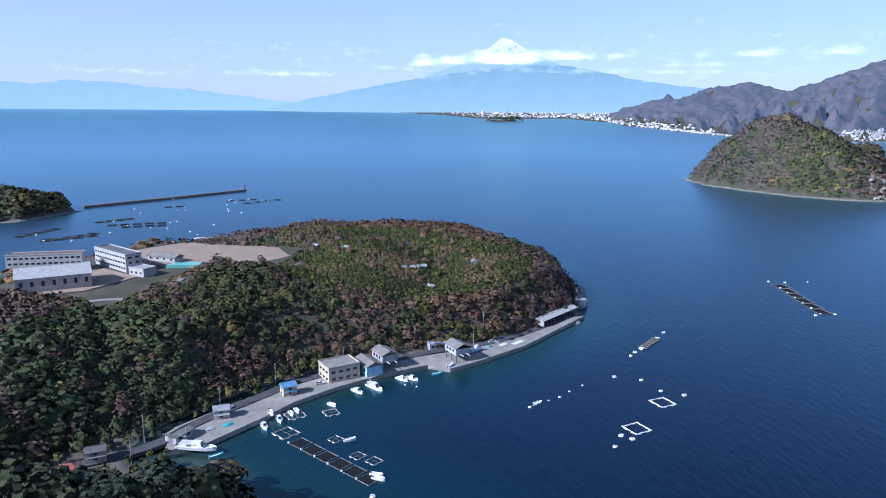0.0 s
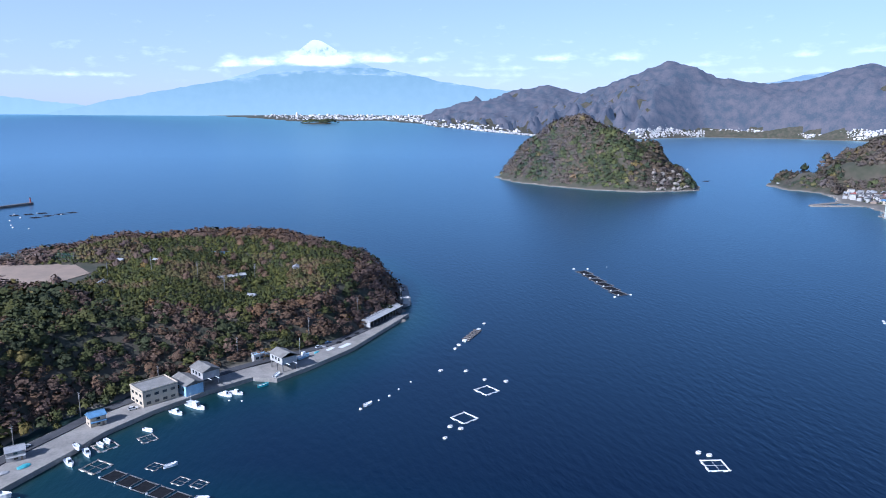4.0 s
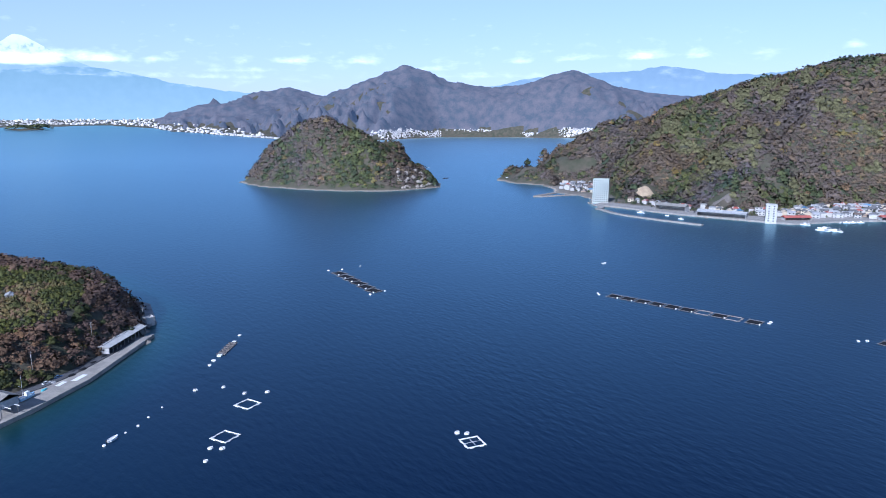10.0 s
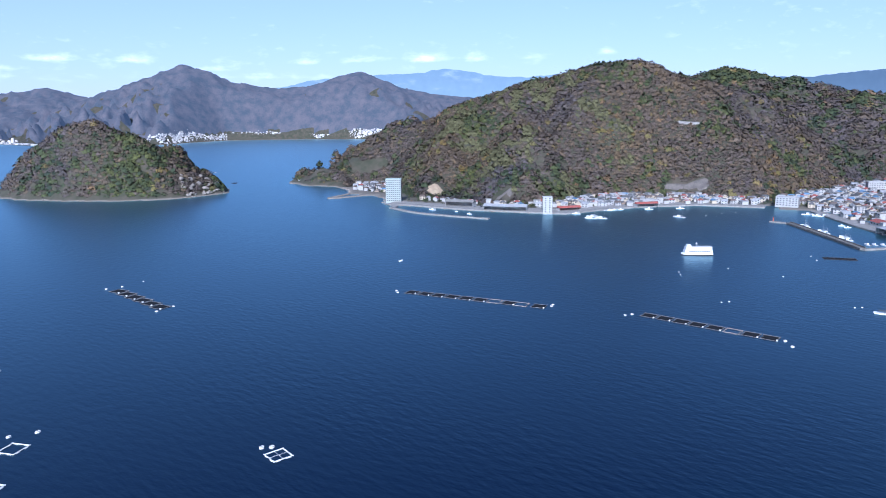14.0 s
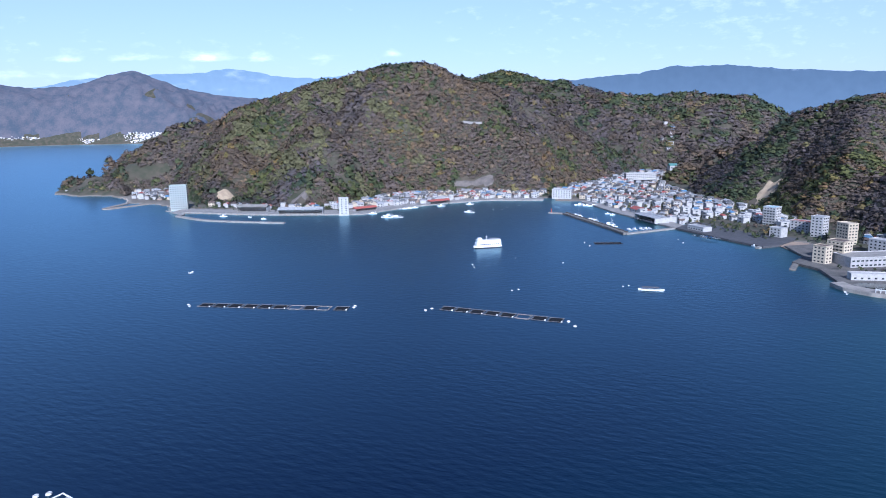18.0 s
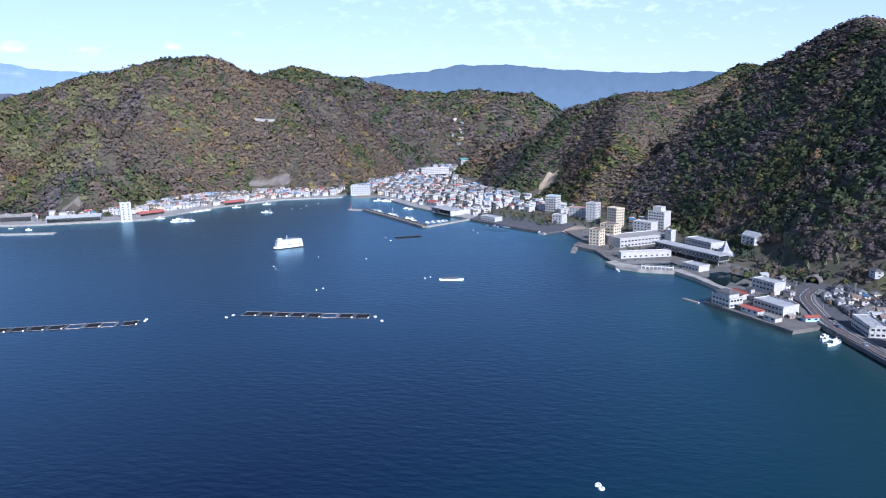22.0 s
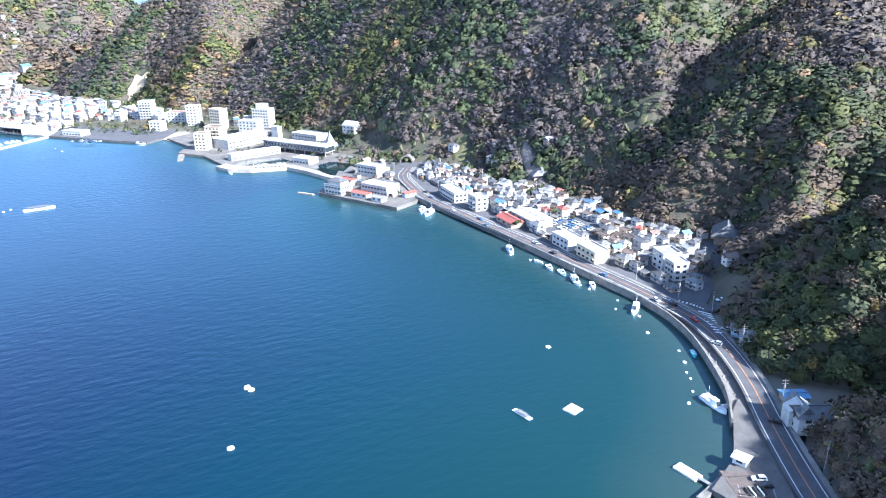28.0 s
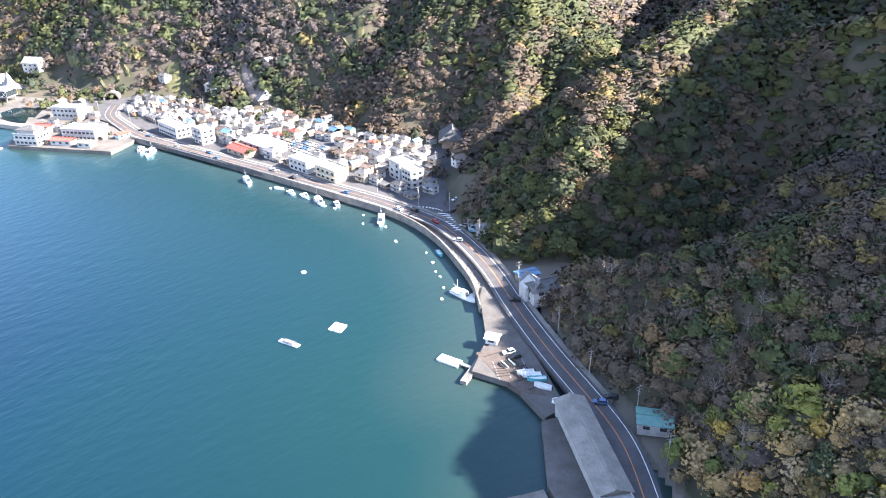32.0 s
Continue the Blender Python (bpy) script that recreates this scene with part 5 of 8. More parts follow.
# marine park: long truss gallery, aquarium halls, pool deck
block("aquarium_hall", "flat grey aquarium hall with a pale terrace", 701, -126, 2.4, -62.6, 58, 24, 2, GREYWALL, CONCRETE, "aquarium", "f", 4.0, 4.0, "", True, 1.6)
block("aquarium_tower", "square white lift tower of the aquarium", 692, -156, 2.4, 212, 8, 6, 4, WHITE, WHITE, "tower", "", 3.6)
block("aquarium_hall", "long white sea-front gallery of the marine park", 637, -121, 2.3, -77.7, 47, 8, 1, WHITE, WHITE, "aquarium", "f", 4.6, 5.0)
block("aquarium_hall", "white flat-roofed pavilion on columns by the pools", 588, -153, 2.3, 212, 18, 12, 1, WHITE, PALEROOF, "pavilion", "fl", 4.2, 3.0)
block("aquarium_hall", "white service hall behind the gallery", 676, -184, 3, 208, 34, 16, 2, WHITE, PALEROOF, "hall", "f", 3.6, 4.0)
walkway = thing("sea_walkway", "white railed walkway on columns before the pools", "walkway", pose(584, -121, 2.9, 0, 0, 76))
part("deck", box(-13, -1.2, 2.2, 13, 1.2, 2.5), FRAMEW, walkway)
part("rail", box(-13, -1.2, 3.3, 13, -1.1, 3.4), FRAMEW, walkway)
for k in range(9):
    part("column", box(-12.6 + k * 3.15 - 0.25, -0.6, 0, -12.6 + k * 3.15 + 0.25, 0.6, 2.2), FRAMEW, walkway)
    part("post", box(-12.6 + k * 3.15 - 0.06, -1.2, 2.5, -12.6 + k * 3.15 + 0.06, -1.1, 3.3), FRAMEW, walkway)
gal = thing("truss_gallery", "long raised show gallery with dark cross-braced sides and a pale roof", "gallery", pose(634, -160, 2.3, 0, 0, 211.6))
part("deck", box(-38, -6, 3.6, 38, 6, 4.2), CONCRETE, gal)
part("glazing", box(-37.6, -5.6, 4.2, 37.6, 5.6, 8.4), GLASS, gal)
part("roof", box(-39, -7, 8.6, 39, 7, 9.3), PALEROOF, gal)
for i in range(20):
    u = -38 + i * 4
    for s in (-1, 1):
        part("brace", join(tube((u, s * 5.9, 4.2), (min(u + 4, 38), s * 5.9, 8.6), 0.16, 4), tube((min(u + 4, 38), s * 5.9, 4.2), (u, s * 5.9, 8.6), 0.16, 4)), FRAMEW, gal)
for i in range(7):
    for s in (-1, 1):
        part("column", box(-36 + i * 12 - 0.4, s * 4.5 - 0.4, -2, -36 + i * 12 + 0.4, s * 4.5 + 0.4, 3.6), CONCRETE, gal)
taken.append((634, -160, 20))
lodge = block("hill_lodge", "white lodge with a steep pale roof among the trees", 650, -219, 12.5, 205, 16, 11, 2, WHITE, WHITE, "lodge", "fl")
part("gable_roof", gable(16, 11, 6.4, 4.0), PALEROOF, lodge)
pyr = thing("net_tent", "tall white net tent of the aviary", "tent", pose(644, -194, 3))
part("canopy", ([(-9, -8, 0), (9, -8, 0), (9, 8, 0), (-9, 8, 0), (0, 0, 13), (-4, -3, 4.5), (4, -3, 4.5), (4, 3, 4.5), (-4, 3, 4.5)], [(0, 1, 6, 5), (1, 2, 7, 6), (2, 3, 8, 7), (3, 0, 5, 8), (5, 6, 4), (6, 7, 4), (7, 8, 4), (8, 5, 4)]), PALEROOF, pyr)
part("mast", tube((0, 0, 0), (0, 0, 14), 0.2), STEEL, pyr)
# the restaurant point at the edge of the village
block("seaside_restaurant", "tiered white restaurant with dark eaves at the end of the quay", 482, -146, 2.3, 208, 16, 12, 2, WHITE, TILE, "restaurant", "fblr", 3.2, 2.6, "f", True, 1.2, [("upper_storey", box(-6, -4.4, 6.6, 6, 4.4, 9.4), WHITE), ("upper_roof", gable(12, 9, 9.4, 1.6, 0.9, 0.25, 5), TILE)])
block("inn", "large white two-storey inn with terraces", 466, -172, 2.3, 208, 24, 14, 2, WHITE, PALEROOF, "inn", "fl", 3.2, 2.8)
block("inn", "white inn stepped up the rock", 518, -186, 4, 208, 20, 11, 2, WHITE, PALEROOF, "inn", "fl", 3.2, 2.8)
shed("boat_house", "white boathouse with a pink-red roof", 462, -156, 2.3, 208, 14, 6, 3.4, WHITE, REDROOF, bays=3, open_front=False)
shed("boat_house", "small white boathouse with a grey roof", 446, -163, 2.3, 208, 9, 6, 3.2, WHITE, SLATE, bays=2, open_front=False)
shed("boat_house", "white shed with a red roof behind the restaurant", 499, -160, 2.3, 208, 10, 6, 4.5, WHITE, REDROOF, bays=2, open_front=False)
shed("kiosk", "small kiosk with red and blue panels", 446, -186, 2.3, 100, 9, 4, 2.8, PALEBLUE, REDROOF, bays=2, open_front=False)
tun = thing("tunnel_portal", "dark round road tunnel in a concrete wall", "tunnel", pose(540, -226, 2.9, 0, 0, 52) @ Matrix.Scale(0.8, 4))
arch = [(6.0 * math.cos(a), 6.4 * math.sin(a)) for a in np.linspace(0, math.pi, 15)]
wall_v, wall_f = [], []
for x, z in arch:
    wall_v += [(x, 0, z), (x * 1.22, 0, z * 1.18 + 0.2), (x, -14, z)]
for i in range(14):
    a, b = 3 * i, 3 * i + 3
    wall_f += [(a, a + 1, b + 1, b), (a, b, b + 2, a + 2)]
part("portal_wall", (wall_v, wall_f), SEAWALL, tun)
# a flat near-black face inside the arch stands in for the tunnel's shade
part("bore", ([(x * 0.99, -12, z) for x, z in arch], [tuple(range(15))]), DARK, tun)

# village buildings that stand out
block("shop", "pale blue and white two-storey shop on the coast road", 424, -210, 2.8, 176, 24, 10, 2, WHITE, PALEROOF, "shop", "flr", 3.2, 2.8)
block("clinic", "white three-storey apartment house on the coast road", 393, -212, 2.8, 176, 10, 9, 3, WHITE, CONCRETE, "apartment house", "flr", 3.0, 3.4, "f")
shed("factory", "long white workshop with a flat pale roof", 352, -226, 2.8, 178, 26, 14, 5, WHITE, PALEROOF, rise=0.7, bays=4, category="workshop", open_front=False)
shed("diner", "low diner with a broad red hip roof", 356, -213, 2.8, 178, 18, 9, 3.4, WOODWALL, REDROOF, bays=3, category="diner", open_front=False)
block("clinic", "large white two-storey building with a stepped front on the road", 306, -219, 2.8, 177, 16, 10, 2, WHITE, PALEROOF, "clinic", "fl", 3.1, 3.0)
block("inn", "white two-storey row of shops with balconies", 284, -219, 2.8, 176, 17, 9, 2, CREAM, PALEROOF, "shops", "f", 3.1, 3.4, "f")
block("apartment", "white three-storey apartment block", 255, -243, 2.8, 165, 11, 10, 3, WHITE, SLATE, "apartment house", "fblr", 3.0, 3.4)
block("apartment", "white three-storey house with a pale roof", 243, -238, 2.8, 165, 9, 8, 3, WHITE, WHITE, "apartment house", "fblr", 2.9, 2.6)
tem = thing("temple", "temple hall with a sweeping grey tiled roof", "temple", pose(432, -287, 6, 0, 0, 160))
part("hall", box(-8, -6, -2, 8, 6, 4.5), WOODWALL, tem)
part("roof", gable(16, 12, 4.5, 4.6, 1.8, 0.3, 4), TILE, tem)
part("porch", box(-2.5, -8, -0.5, 2.5, -6, 3.2), WOODWALL, tem)
tem2 = copy_thing(tem, pose(268, -300, 5, 0, 0, 130))
taken += [(432, -287, 9), (268, -300, 9), (330, -240, 15), (524, -222, 9), (538, -240, 10), (500, -207, 6)]

# rows of village houses behind the coast road
VILLAGE = np.array(TOWN[1][:13], float)
village_edge = np.array([(560, -222), (528, -246), (493, -262), (454, -259), (429, -272), (398, -285), (360, -290), (317, -284), (280, -300), (262, -297), (236, -252), (216, -233), (226, -219), (285, -217), (381, -207), (452, -205), (500, -213)], float)
for row in range(11):
    for col in range(37):
        x, y = 220 + col * 9.0 + (row % 2) * 4.5 + pick.uniform(-1.6, 1.6), -218 - row * 8.4 + pick.uniform(-1.3, 1.3)
        if float(inside(np.array([x]), np.array([y]), village_edge)[0]) < 3.2 or not clear_of(np.array([x]), np.array([y]), [(ROAD, 10), (back_street, 6.5), (tunnel_road, 8)])[0]:
            continue
        if free_spot(x, y, 3.6):
            k = pick.choice((0, 0, 1, 1, 4, 6, 7, 8, 8, 0, 9, 11, 2, 2, 1, 3, 7, 11, 8, 3))
            h_new = put_house(k, x, y, pick.choice((0, 90, 180, 176, 4)) + pick.uniform(-9, 9) - 4, max(2.8, ground_at(x, y) - 0.3), "village houses", rich=y > -250)
            h_new.matrix_basis = h_new.matrix_basis @ Matrix.Scale(pick.uniform(0.72, 0.86), 4)
# small houses crowded on the restaurant point
for x, y, k in ((514, -172, 0), (492, -168, 8), (474, -152, 7), (460, -178, 3), (492, -190, 2), (506, -196, 8), (480, -186, 0), (524, -200, 8), (452, -176, 7)):
    put_house(k, x, y, 28 + 90 * (k % 2), 2.4, "houses on the point", rich=True).matrix_basis @= Matrix.Scale(0.72, 4)
# scattered houses at the foot of the slope
for x, y in ((522, -262), (476, -272), (466, -270), (440, -300), (540, -232), (545, -205), (556, -196), (512, -240), (232, -262), (240, -272), (486, -282)):
    if free_spot(x, y, 4):
        put_house(pick.choice((0, 2, 4, 8)), x, y, pick.uniform(0, 360), None, "hillside houses")
# the harbour town: the nearest houses one by one, those behind them joined
spots_town = []
for poly, step, lo, hi in (([(880, 735), (866, 650), (888, 575), (936, 530), (1030, 520), (1100, 470), (1140, 400), (1142, 325), (1172, 272), (1110, 262), (1080, 300), (1060, 350), (1005, 400), (955, 440), (905, 480), (875, 540), (852, 640), (850, 735)], 13.5, 0, 30),
                           ([(1180, 268), (1260, 246), (1340, 212), (1430, 186), (1525, 146), (1530, 95), (1400, 98), (1300, 92), (1246, 72), (1150, 34), (1086, -4), (1040, -40), (985, -20), (925, 10), (880, 30), (905, 62), (960, 112), (1010, 140), (1090, 190)], 13.5, 0, 30),
                           ([(985, -20), (930, 5), (905, -35), (870, -75), (860, -110), (915, -122), (928, -92), (1000, -62)], 13, 0, 30),
                           ([(800, -120), (840, -115), (830, -160), (790, -168)], 13, 0, 30), ([(915, 930), (985, 995), (1020, 955), (970, 880), (930, 820), (900, 830)], 15, 0, 30),
                           ([(1560, 118), (1700, 122), (1700, 84), (1560, 90)], 18, 0, 60)):
    ply = np.array(poly, float)
    x0, y0, x1, y1 = ply[:, 0].min(), ply[:, 1].min(), ply[:, 0].max(), ply[:, 1].max()
    for gy_ in np.arange(y0, y1, step):
        for gx_ in np.arange(x0, x1, step):
            x, y = gx_ + pick.uniform(-3, 3), gy_ + pick.uniform(-3, 3)
            if float(inside(np.array([x]), np.array([y]), ply)[0]) > 2 and free_spot(x, y, 5.2):
                spots_town.append((x, y, pick.choice((0, 1, 2, 4, 4, 5, 6, 8, 9, 10, 10, 11, 0, 3)), pick.choice((30, 120, 210, 300)) + pick.uniform(-12, 12)))
spots_town.sort(key=lambda q: math.hypot(q[0], q[1]))
for x, y, k, turn in spots_town[:108]:
    put_house(k, x, y, turn, None, "harbour town houses", rich=False)
town_v, town_f, town_m = [], [], []
TOWN_MATS = [WHITE, CREAM, GREYWALL, WOODWALL, TILE, BROWNROOF, REDROOF, BLUEROOF, PALEROOF, SLATE, CONCRETE, GLASS]
for x, y, k, turn in spots_town[108:]:
    w, d, st, roof, wm, rm, label = HOUSES[k]
    h, m = st * 2.8, pose(x, y, ground_at(x, y), 0, 0, turn)
    bits = [(gable_wall(w, d, h, 0.1 if roof == "flat" else d * 0.25), wm), (gable(w, d, h, 0.2 if roof == "flat" else d * 0.25, hip=d / 2 if roof == "hip" else 0), rm)]
    bits += [(box(u - 0.9, s * d / 2 - 0.05, z0, u + 0.9, s * d / 2 + 0.05, z0 + 1.2), GLASS) for u in (-w / 4, w / 4) for s in (-1, 1) for z0 in [1.0 + 2.8 * i for i in range(st)]]
    for (v, f), mm in bits:
        n0 = len(town_v)
        town_v += [m @ Vector(q) for q in v]
        town_f += [tuple(i + n0 for i in q) for q in f]
        town_m += [TOWN_MATS.index(mm)] * len(f)
joined = part("town_houses", (town_v, town_f), TOWN_MATS[0])
for mm in TOWN_MATS[1:]:
    joined.data.materials.append(mm)
joined.data.polygons.foreach_set("material_index", town_m)
tagged(joined, "crowded white and grey houses up the valley of the harbour town", "houses", kind="stuff")

# ---------------------------------------------------------------- the cape: quay buildings and the school
block("fish_house", "cream two-storey fish company building with a flat grey roof", -52, 341, 2.2, 33, 17, 13, 2, CREAM, CONCRETE, "warehouse", "fblr", 3.6, 3.2, "", True, 1.4)
shed("boat_shed", "pale blue boat shed with a grey gable roof", -38, 348, 2.2, -57, 15, 9, 5.5, PALEBLUE, SLATE, bays=3, open_front=False)
up = thing("hoist_house", "grey boat hoist house raised on columns with a gable roof", "boathouse", pose(-30, 356, 2.2, 0, 0, -57))
part("upper_wall", gable_wall(12, 9, 3.2, 1.8), GREYWALL, up, m=pose(0, 0, 5))
part("roof", gable(12, 9, 8.2, 1.8), SLATE, up)
for i in range(3):
    for s in (-1, 1):
        part("column", box(-5.5 + i * 5.5 - 0.25, s * 4 - 0.25, -1, -5.5 + i * 5.5 + 0.25, s * 4 + 0.25, 4.6), STEEL, up)
for i in range(3):
    part("window", box(-4 + i * 3, -4.56, 5.6, -2.4 + i * 3, -4.48, 7.2), GLASS, up)
part("crane_beam", join(tube((6, -2, 4.6), (10, -2, 4.6), 0.2, 4), tube((6, 2, 4.6), (10, 2, 4.6), 0.2, 4)), FRAMEW, up)
copy_thing(up, pose(9, 368, 2.2, 0, 0, -60))
taken += [(-30, 356, 7), (9, 368, 7)]
put_house(9, -73, 318, 30, 2.2, "cape houses")
put_house(4, -97, 292, 20, 2.2, "cape houses")
shed("net_shed", "small grey shed with a worn roof on the quay", -108, 271, 2.2, 65, 9, 6, 3.2, GREYWALL, SLATE, bays=2, open_front=False)
put_house(0, -133, 252, 25, 3.0, "cape houses")
put_house(6, -136, 238, 20, 3.0, "cape houses")
block("office", "low white office with a pale blue flat roof", -148, 227, 2.6, 15, 12, 9, 1, WHITE, PALEBLUE, "office", "f", 3.4)
block("office", "small white quay office with a blue band", -3, 384, 2.4, 24, 9, 4, 1, WHITE, PALEBLUE, "office", "f", 3.0, 2.0)
shed("fish_shed", "long open white shed on the quay of the cape", 75, 444, 2.2, 50, 42, 8, 4.2, WHITE, WHITE, rise=0.9, bays=10)
block("tank", "white store block on the mole", 98, 479, 2.0, 20, 6, 5, 1, WHITE, WHITE, "store", "", 3.4)
# school
block("school_wing", "white three-storey school wing with a solar roof", -222, 470, 29, -38, 42, 11, 3, WHITE, TILE, "school", "fblr", 3.5, 3.4, "", True, 1.5)
block("school_wing", "white three-storey school wing with a brown-edged roof", -264, 458, 28.6, 14, 46, 10, 3, WHITE, BROWNROOF, "school", "fb", 3.5, 3.4, "", True, 1.5)
shed("gymnasium", "white school gymnasium with a pale gable roof", -237, 417, 28.4, 30, 40, 27, 8.5, WHITE, WHITE, rise=4.0, bays=7, category="gymnasium", open_front=False)
block("school_hall", "low white school hall with a flat roof", -196, 448, 28.8, -28, 14, 10, 1, WHITE, PALEROOF, "school", "f", 4.0)
shed("school_shed", "grey-roofed pool house beside the sports ground", -196, 486, 29.2, -20, 24, 9, 3.6, WHITE, SLATE, bays=4, open_front=False)
setting("pool", slab([(-188, 466), (-166, 470), (-164, 479), (-186, 476)], 28, 30.1), mat("pool_green", (0.20, 0.52, 0.45), 0.3), "turquoise swimming pool deck of the school", "pool")
shed("dugout", "small white shelter at the edge of the sports ground", -190, 556, 29.2, 0, 16, 4, 2.6, WHITE, PALEROOF, bays=4)
# huts in the orchard
for x, y, k in ((-98, 471, 4), (-70, 510, 7), (-7, 437, 7), (23, 493, 4), (-86, 591, 7), (-98, 535, 7)):
    shed("orchard_hut", "small farm hut with a pale roof among the orange trees", x, y, ground_at(x, y), k * 20, 5.5, 4, 2.4, WHITE if k == 4 else WOODWALL, PALEROOF, bays=1, open_front=False)
shed("greenhouse", "low white polythene tunnel in the orchard", -20, 477, ground_at(-20, 477), 25, 18, 4, 2.0, WHITE, WHITE, bays=3, open_front=False)
shed("greenhouse", "blue-covered pond frame in the orchard", -30, 545, ground_at(-30, 545), 5, 20, 7, 1.2, PALEBLUE, BLUEROOF, rise=0.3, bays=3, open_front=False)

# ---------------------------------------------------------------- road side at the end of the bay
ls = shed("long_shed", "long weathered grey shed beside the coast road", 74.8, -124.0, 2.0, -41, 36, 8.2, 4.4, GREYWALL, SLATE, rise=1.5, bays=9)
block("shed_office", "white office at the end of the long shed", 59.6, -110.3, 2.0, -41, 5, 8, 1, WHITE, PALEROOF, "office", "fl", 3.6, 2.0)
shed("pump_house", "grey roadside hut with a green roof", 66, -144, 2.9, 28, 9, 6.5, 3.2, GREYWALL, GREENROOF, rise=0.5, bays=2, open_front=False)
ch = house(11, 8, 2, "gable", WHITE, TILE, "white roadside house with steep dark gables and pale blue trim", pose(128.5, -183, 3.0, 0, 0, 62))
part("cross_gable", gable_wall(5, 9, 5.6, 3.2), WHITE, ch, m=pose(2.5, -2.2, 0, 0, 0, 90))
part("cross_roof", gable(9.6, 5, 5.6, 3.2), TILE, ch, m=pose(2.5, -2.2, 0, 0, 0, 90))
part("terrace_wall", join(box(-8.5, -9, -1, 4, -8.6, 2.2), box(-8.5, -8.6, -1, -8.1, -2, 2.2)), FRAMEW, ch)
shed("carport", "blue-sheeted lean-to beside the white house", 141, -192, 3.0, 62, 8, 5, 2.6, WOODWALL, BLUEROOF, rise=0.4, bays=2)
put_house(8, 176, -212, 42, 3.0, "roadside houses")
shed("roadside_shop", "low blue and white roadside building", 183, -218, 3.0, 42, 12, 5, 3.0, PALEBLUE, SLATE, bays=3, open_front=False)
shed("hut", "small white hut on the yard beside the water", 126.5, -150, 2.1, 20, 4, 3.4, 2.2, FRAMEW, FRAMEW, rise=0.4, bays=1, open_front=False)

# ---------------------------------------------------------------- floats, pens, boats
def ring(n, r, z, sx=1.0, sy=1.0):
    return [(r * sx * math.cos(i * 2 * math.pi / n), r * sy * math.sin(i * 2 * math.pi / n), z) for i in range(n)]


def turned(profile, sides=8):
    """A turned body from (radius, height) pairs."""
    v = [p for r, z in profile for p in ring(sides, r, z)]
    f = [(k * sides + i, k * sides + (i + 1) % sides, (k + 1) * sides + (i + 1) % sides, (k + 1) * sides + i) for k in range(len(profile) - 1) for i in range(sides)]
    return v, f + [tuple(range(sides))[::-1], tuple(range((len(profile) - 1) * sides, len(profile) * sides))]


buoy = thing("mooring_buoy", "white foam mooring buoy floating on the water", "buoy", pose(42, 310, 0), "mooring buoys")
part("float", turned([(0.55, -0.5), (0.8, -0.3), (0.85, 0.25), (0.7, 0.6), (0.3, 0.75)]), FOAM, buoy)
part("rope_band", turned([(0.87, -0.02), (0.89, 0.0), (0.89, 0.12), (0.87, 0.14)]), STEEL, buoy)
block_buoy = thing("float_block", "white block float wrapped in sheeting on the water", "buoy", pose(91, 349, 0), "block floats")
part("float", ([(x * 0.95, y * 0.75, z) for x, y, z in ring(8, 1.25, -0.4)] + [(x, y * 0.8, z) for x, y, z in ring(8, 1.3, 0.1)] + [(x * 0.9, y * 0.7, z) for x, y, z in ring(8, 1.2, 0.6)],
              [(k * 8 + i, k * 8 + (i + 1) % 8, k * 8 + 8 + (i + 1) % 8, k * 8 + 8 + i) for k in range(2) for i in range(8)] + [tuple(range(8))[::-1], tuple(range(16, 24))]), FOAM, block_buoy)
part("strap", box(-0.12, -1.0, -0.3, 0.12, 1.0, 0.64), WOOD, block_buoy)
for x, y in ((104, 345), (110, 331), (120, 326), (140, 424), (78, 282), (82, 279), (73, 272), (171, 234), (174, 231), (112, 387), (108, 381), (280, 557), (268, 560), (257, 465), (272, 468), (404, 366), (401, 362), (437, 245), (441, 246),
             (452, 190), (447, 193), (452, 92), (443, 86), (246, -28), (243.5, -29), (211, -15), (218, -144), (-24, 232)):
    copy_thing(block_buoy, pose(x, y, 0, 0, 0, pick.uniform(0, 180)) @ Matrix.Scale(pick.uniform(0.85, 1.15), 4))
for x, y in ((45, 313), (72, 337), (52, 318), (58, 322), (64, 329), (491, 441), (633, 133), (640, 180), (590, 205), (600, 210), (520, 150), (525, 146), (740, 132), (723, 124), (787, 40), (768, 34), (955, 300), (959, 288), (560, 70), (564, 66), (-18, 335), (-12, 333),
             (316, -188), (304, -193), (263, -195), (257, -196), (240, -199), (222, -196), (233, -192), (190, -188), (176, -178), (172, -176), (165, -170), (183, -195), (160, -163), (182, -183), (208, -188), (415, -179), (409, -180), (1010, 277), (988, 289), (300, 560)):
    copy_thing(buoy, pose(x, y, 0, 0, 0, pick.uniform(0, 180)) @ Matrix.Scale(pick.uniform(0.6, 0.95), 4))


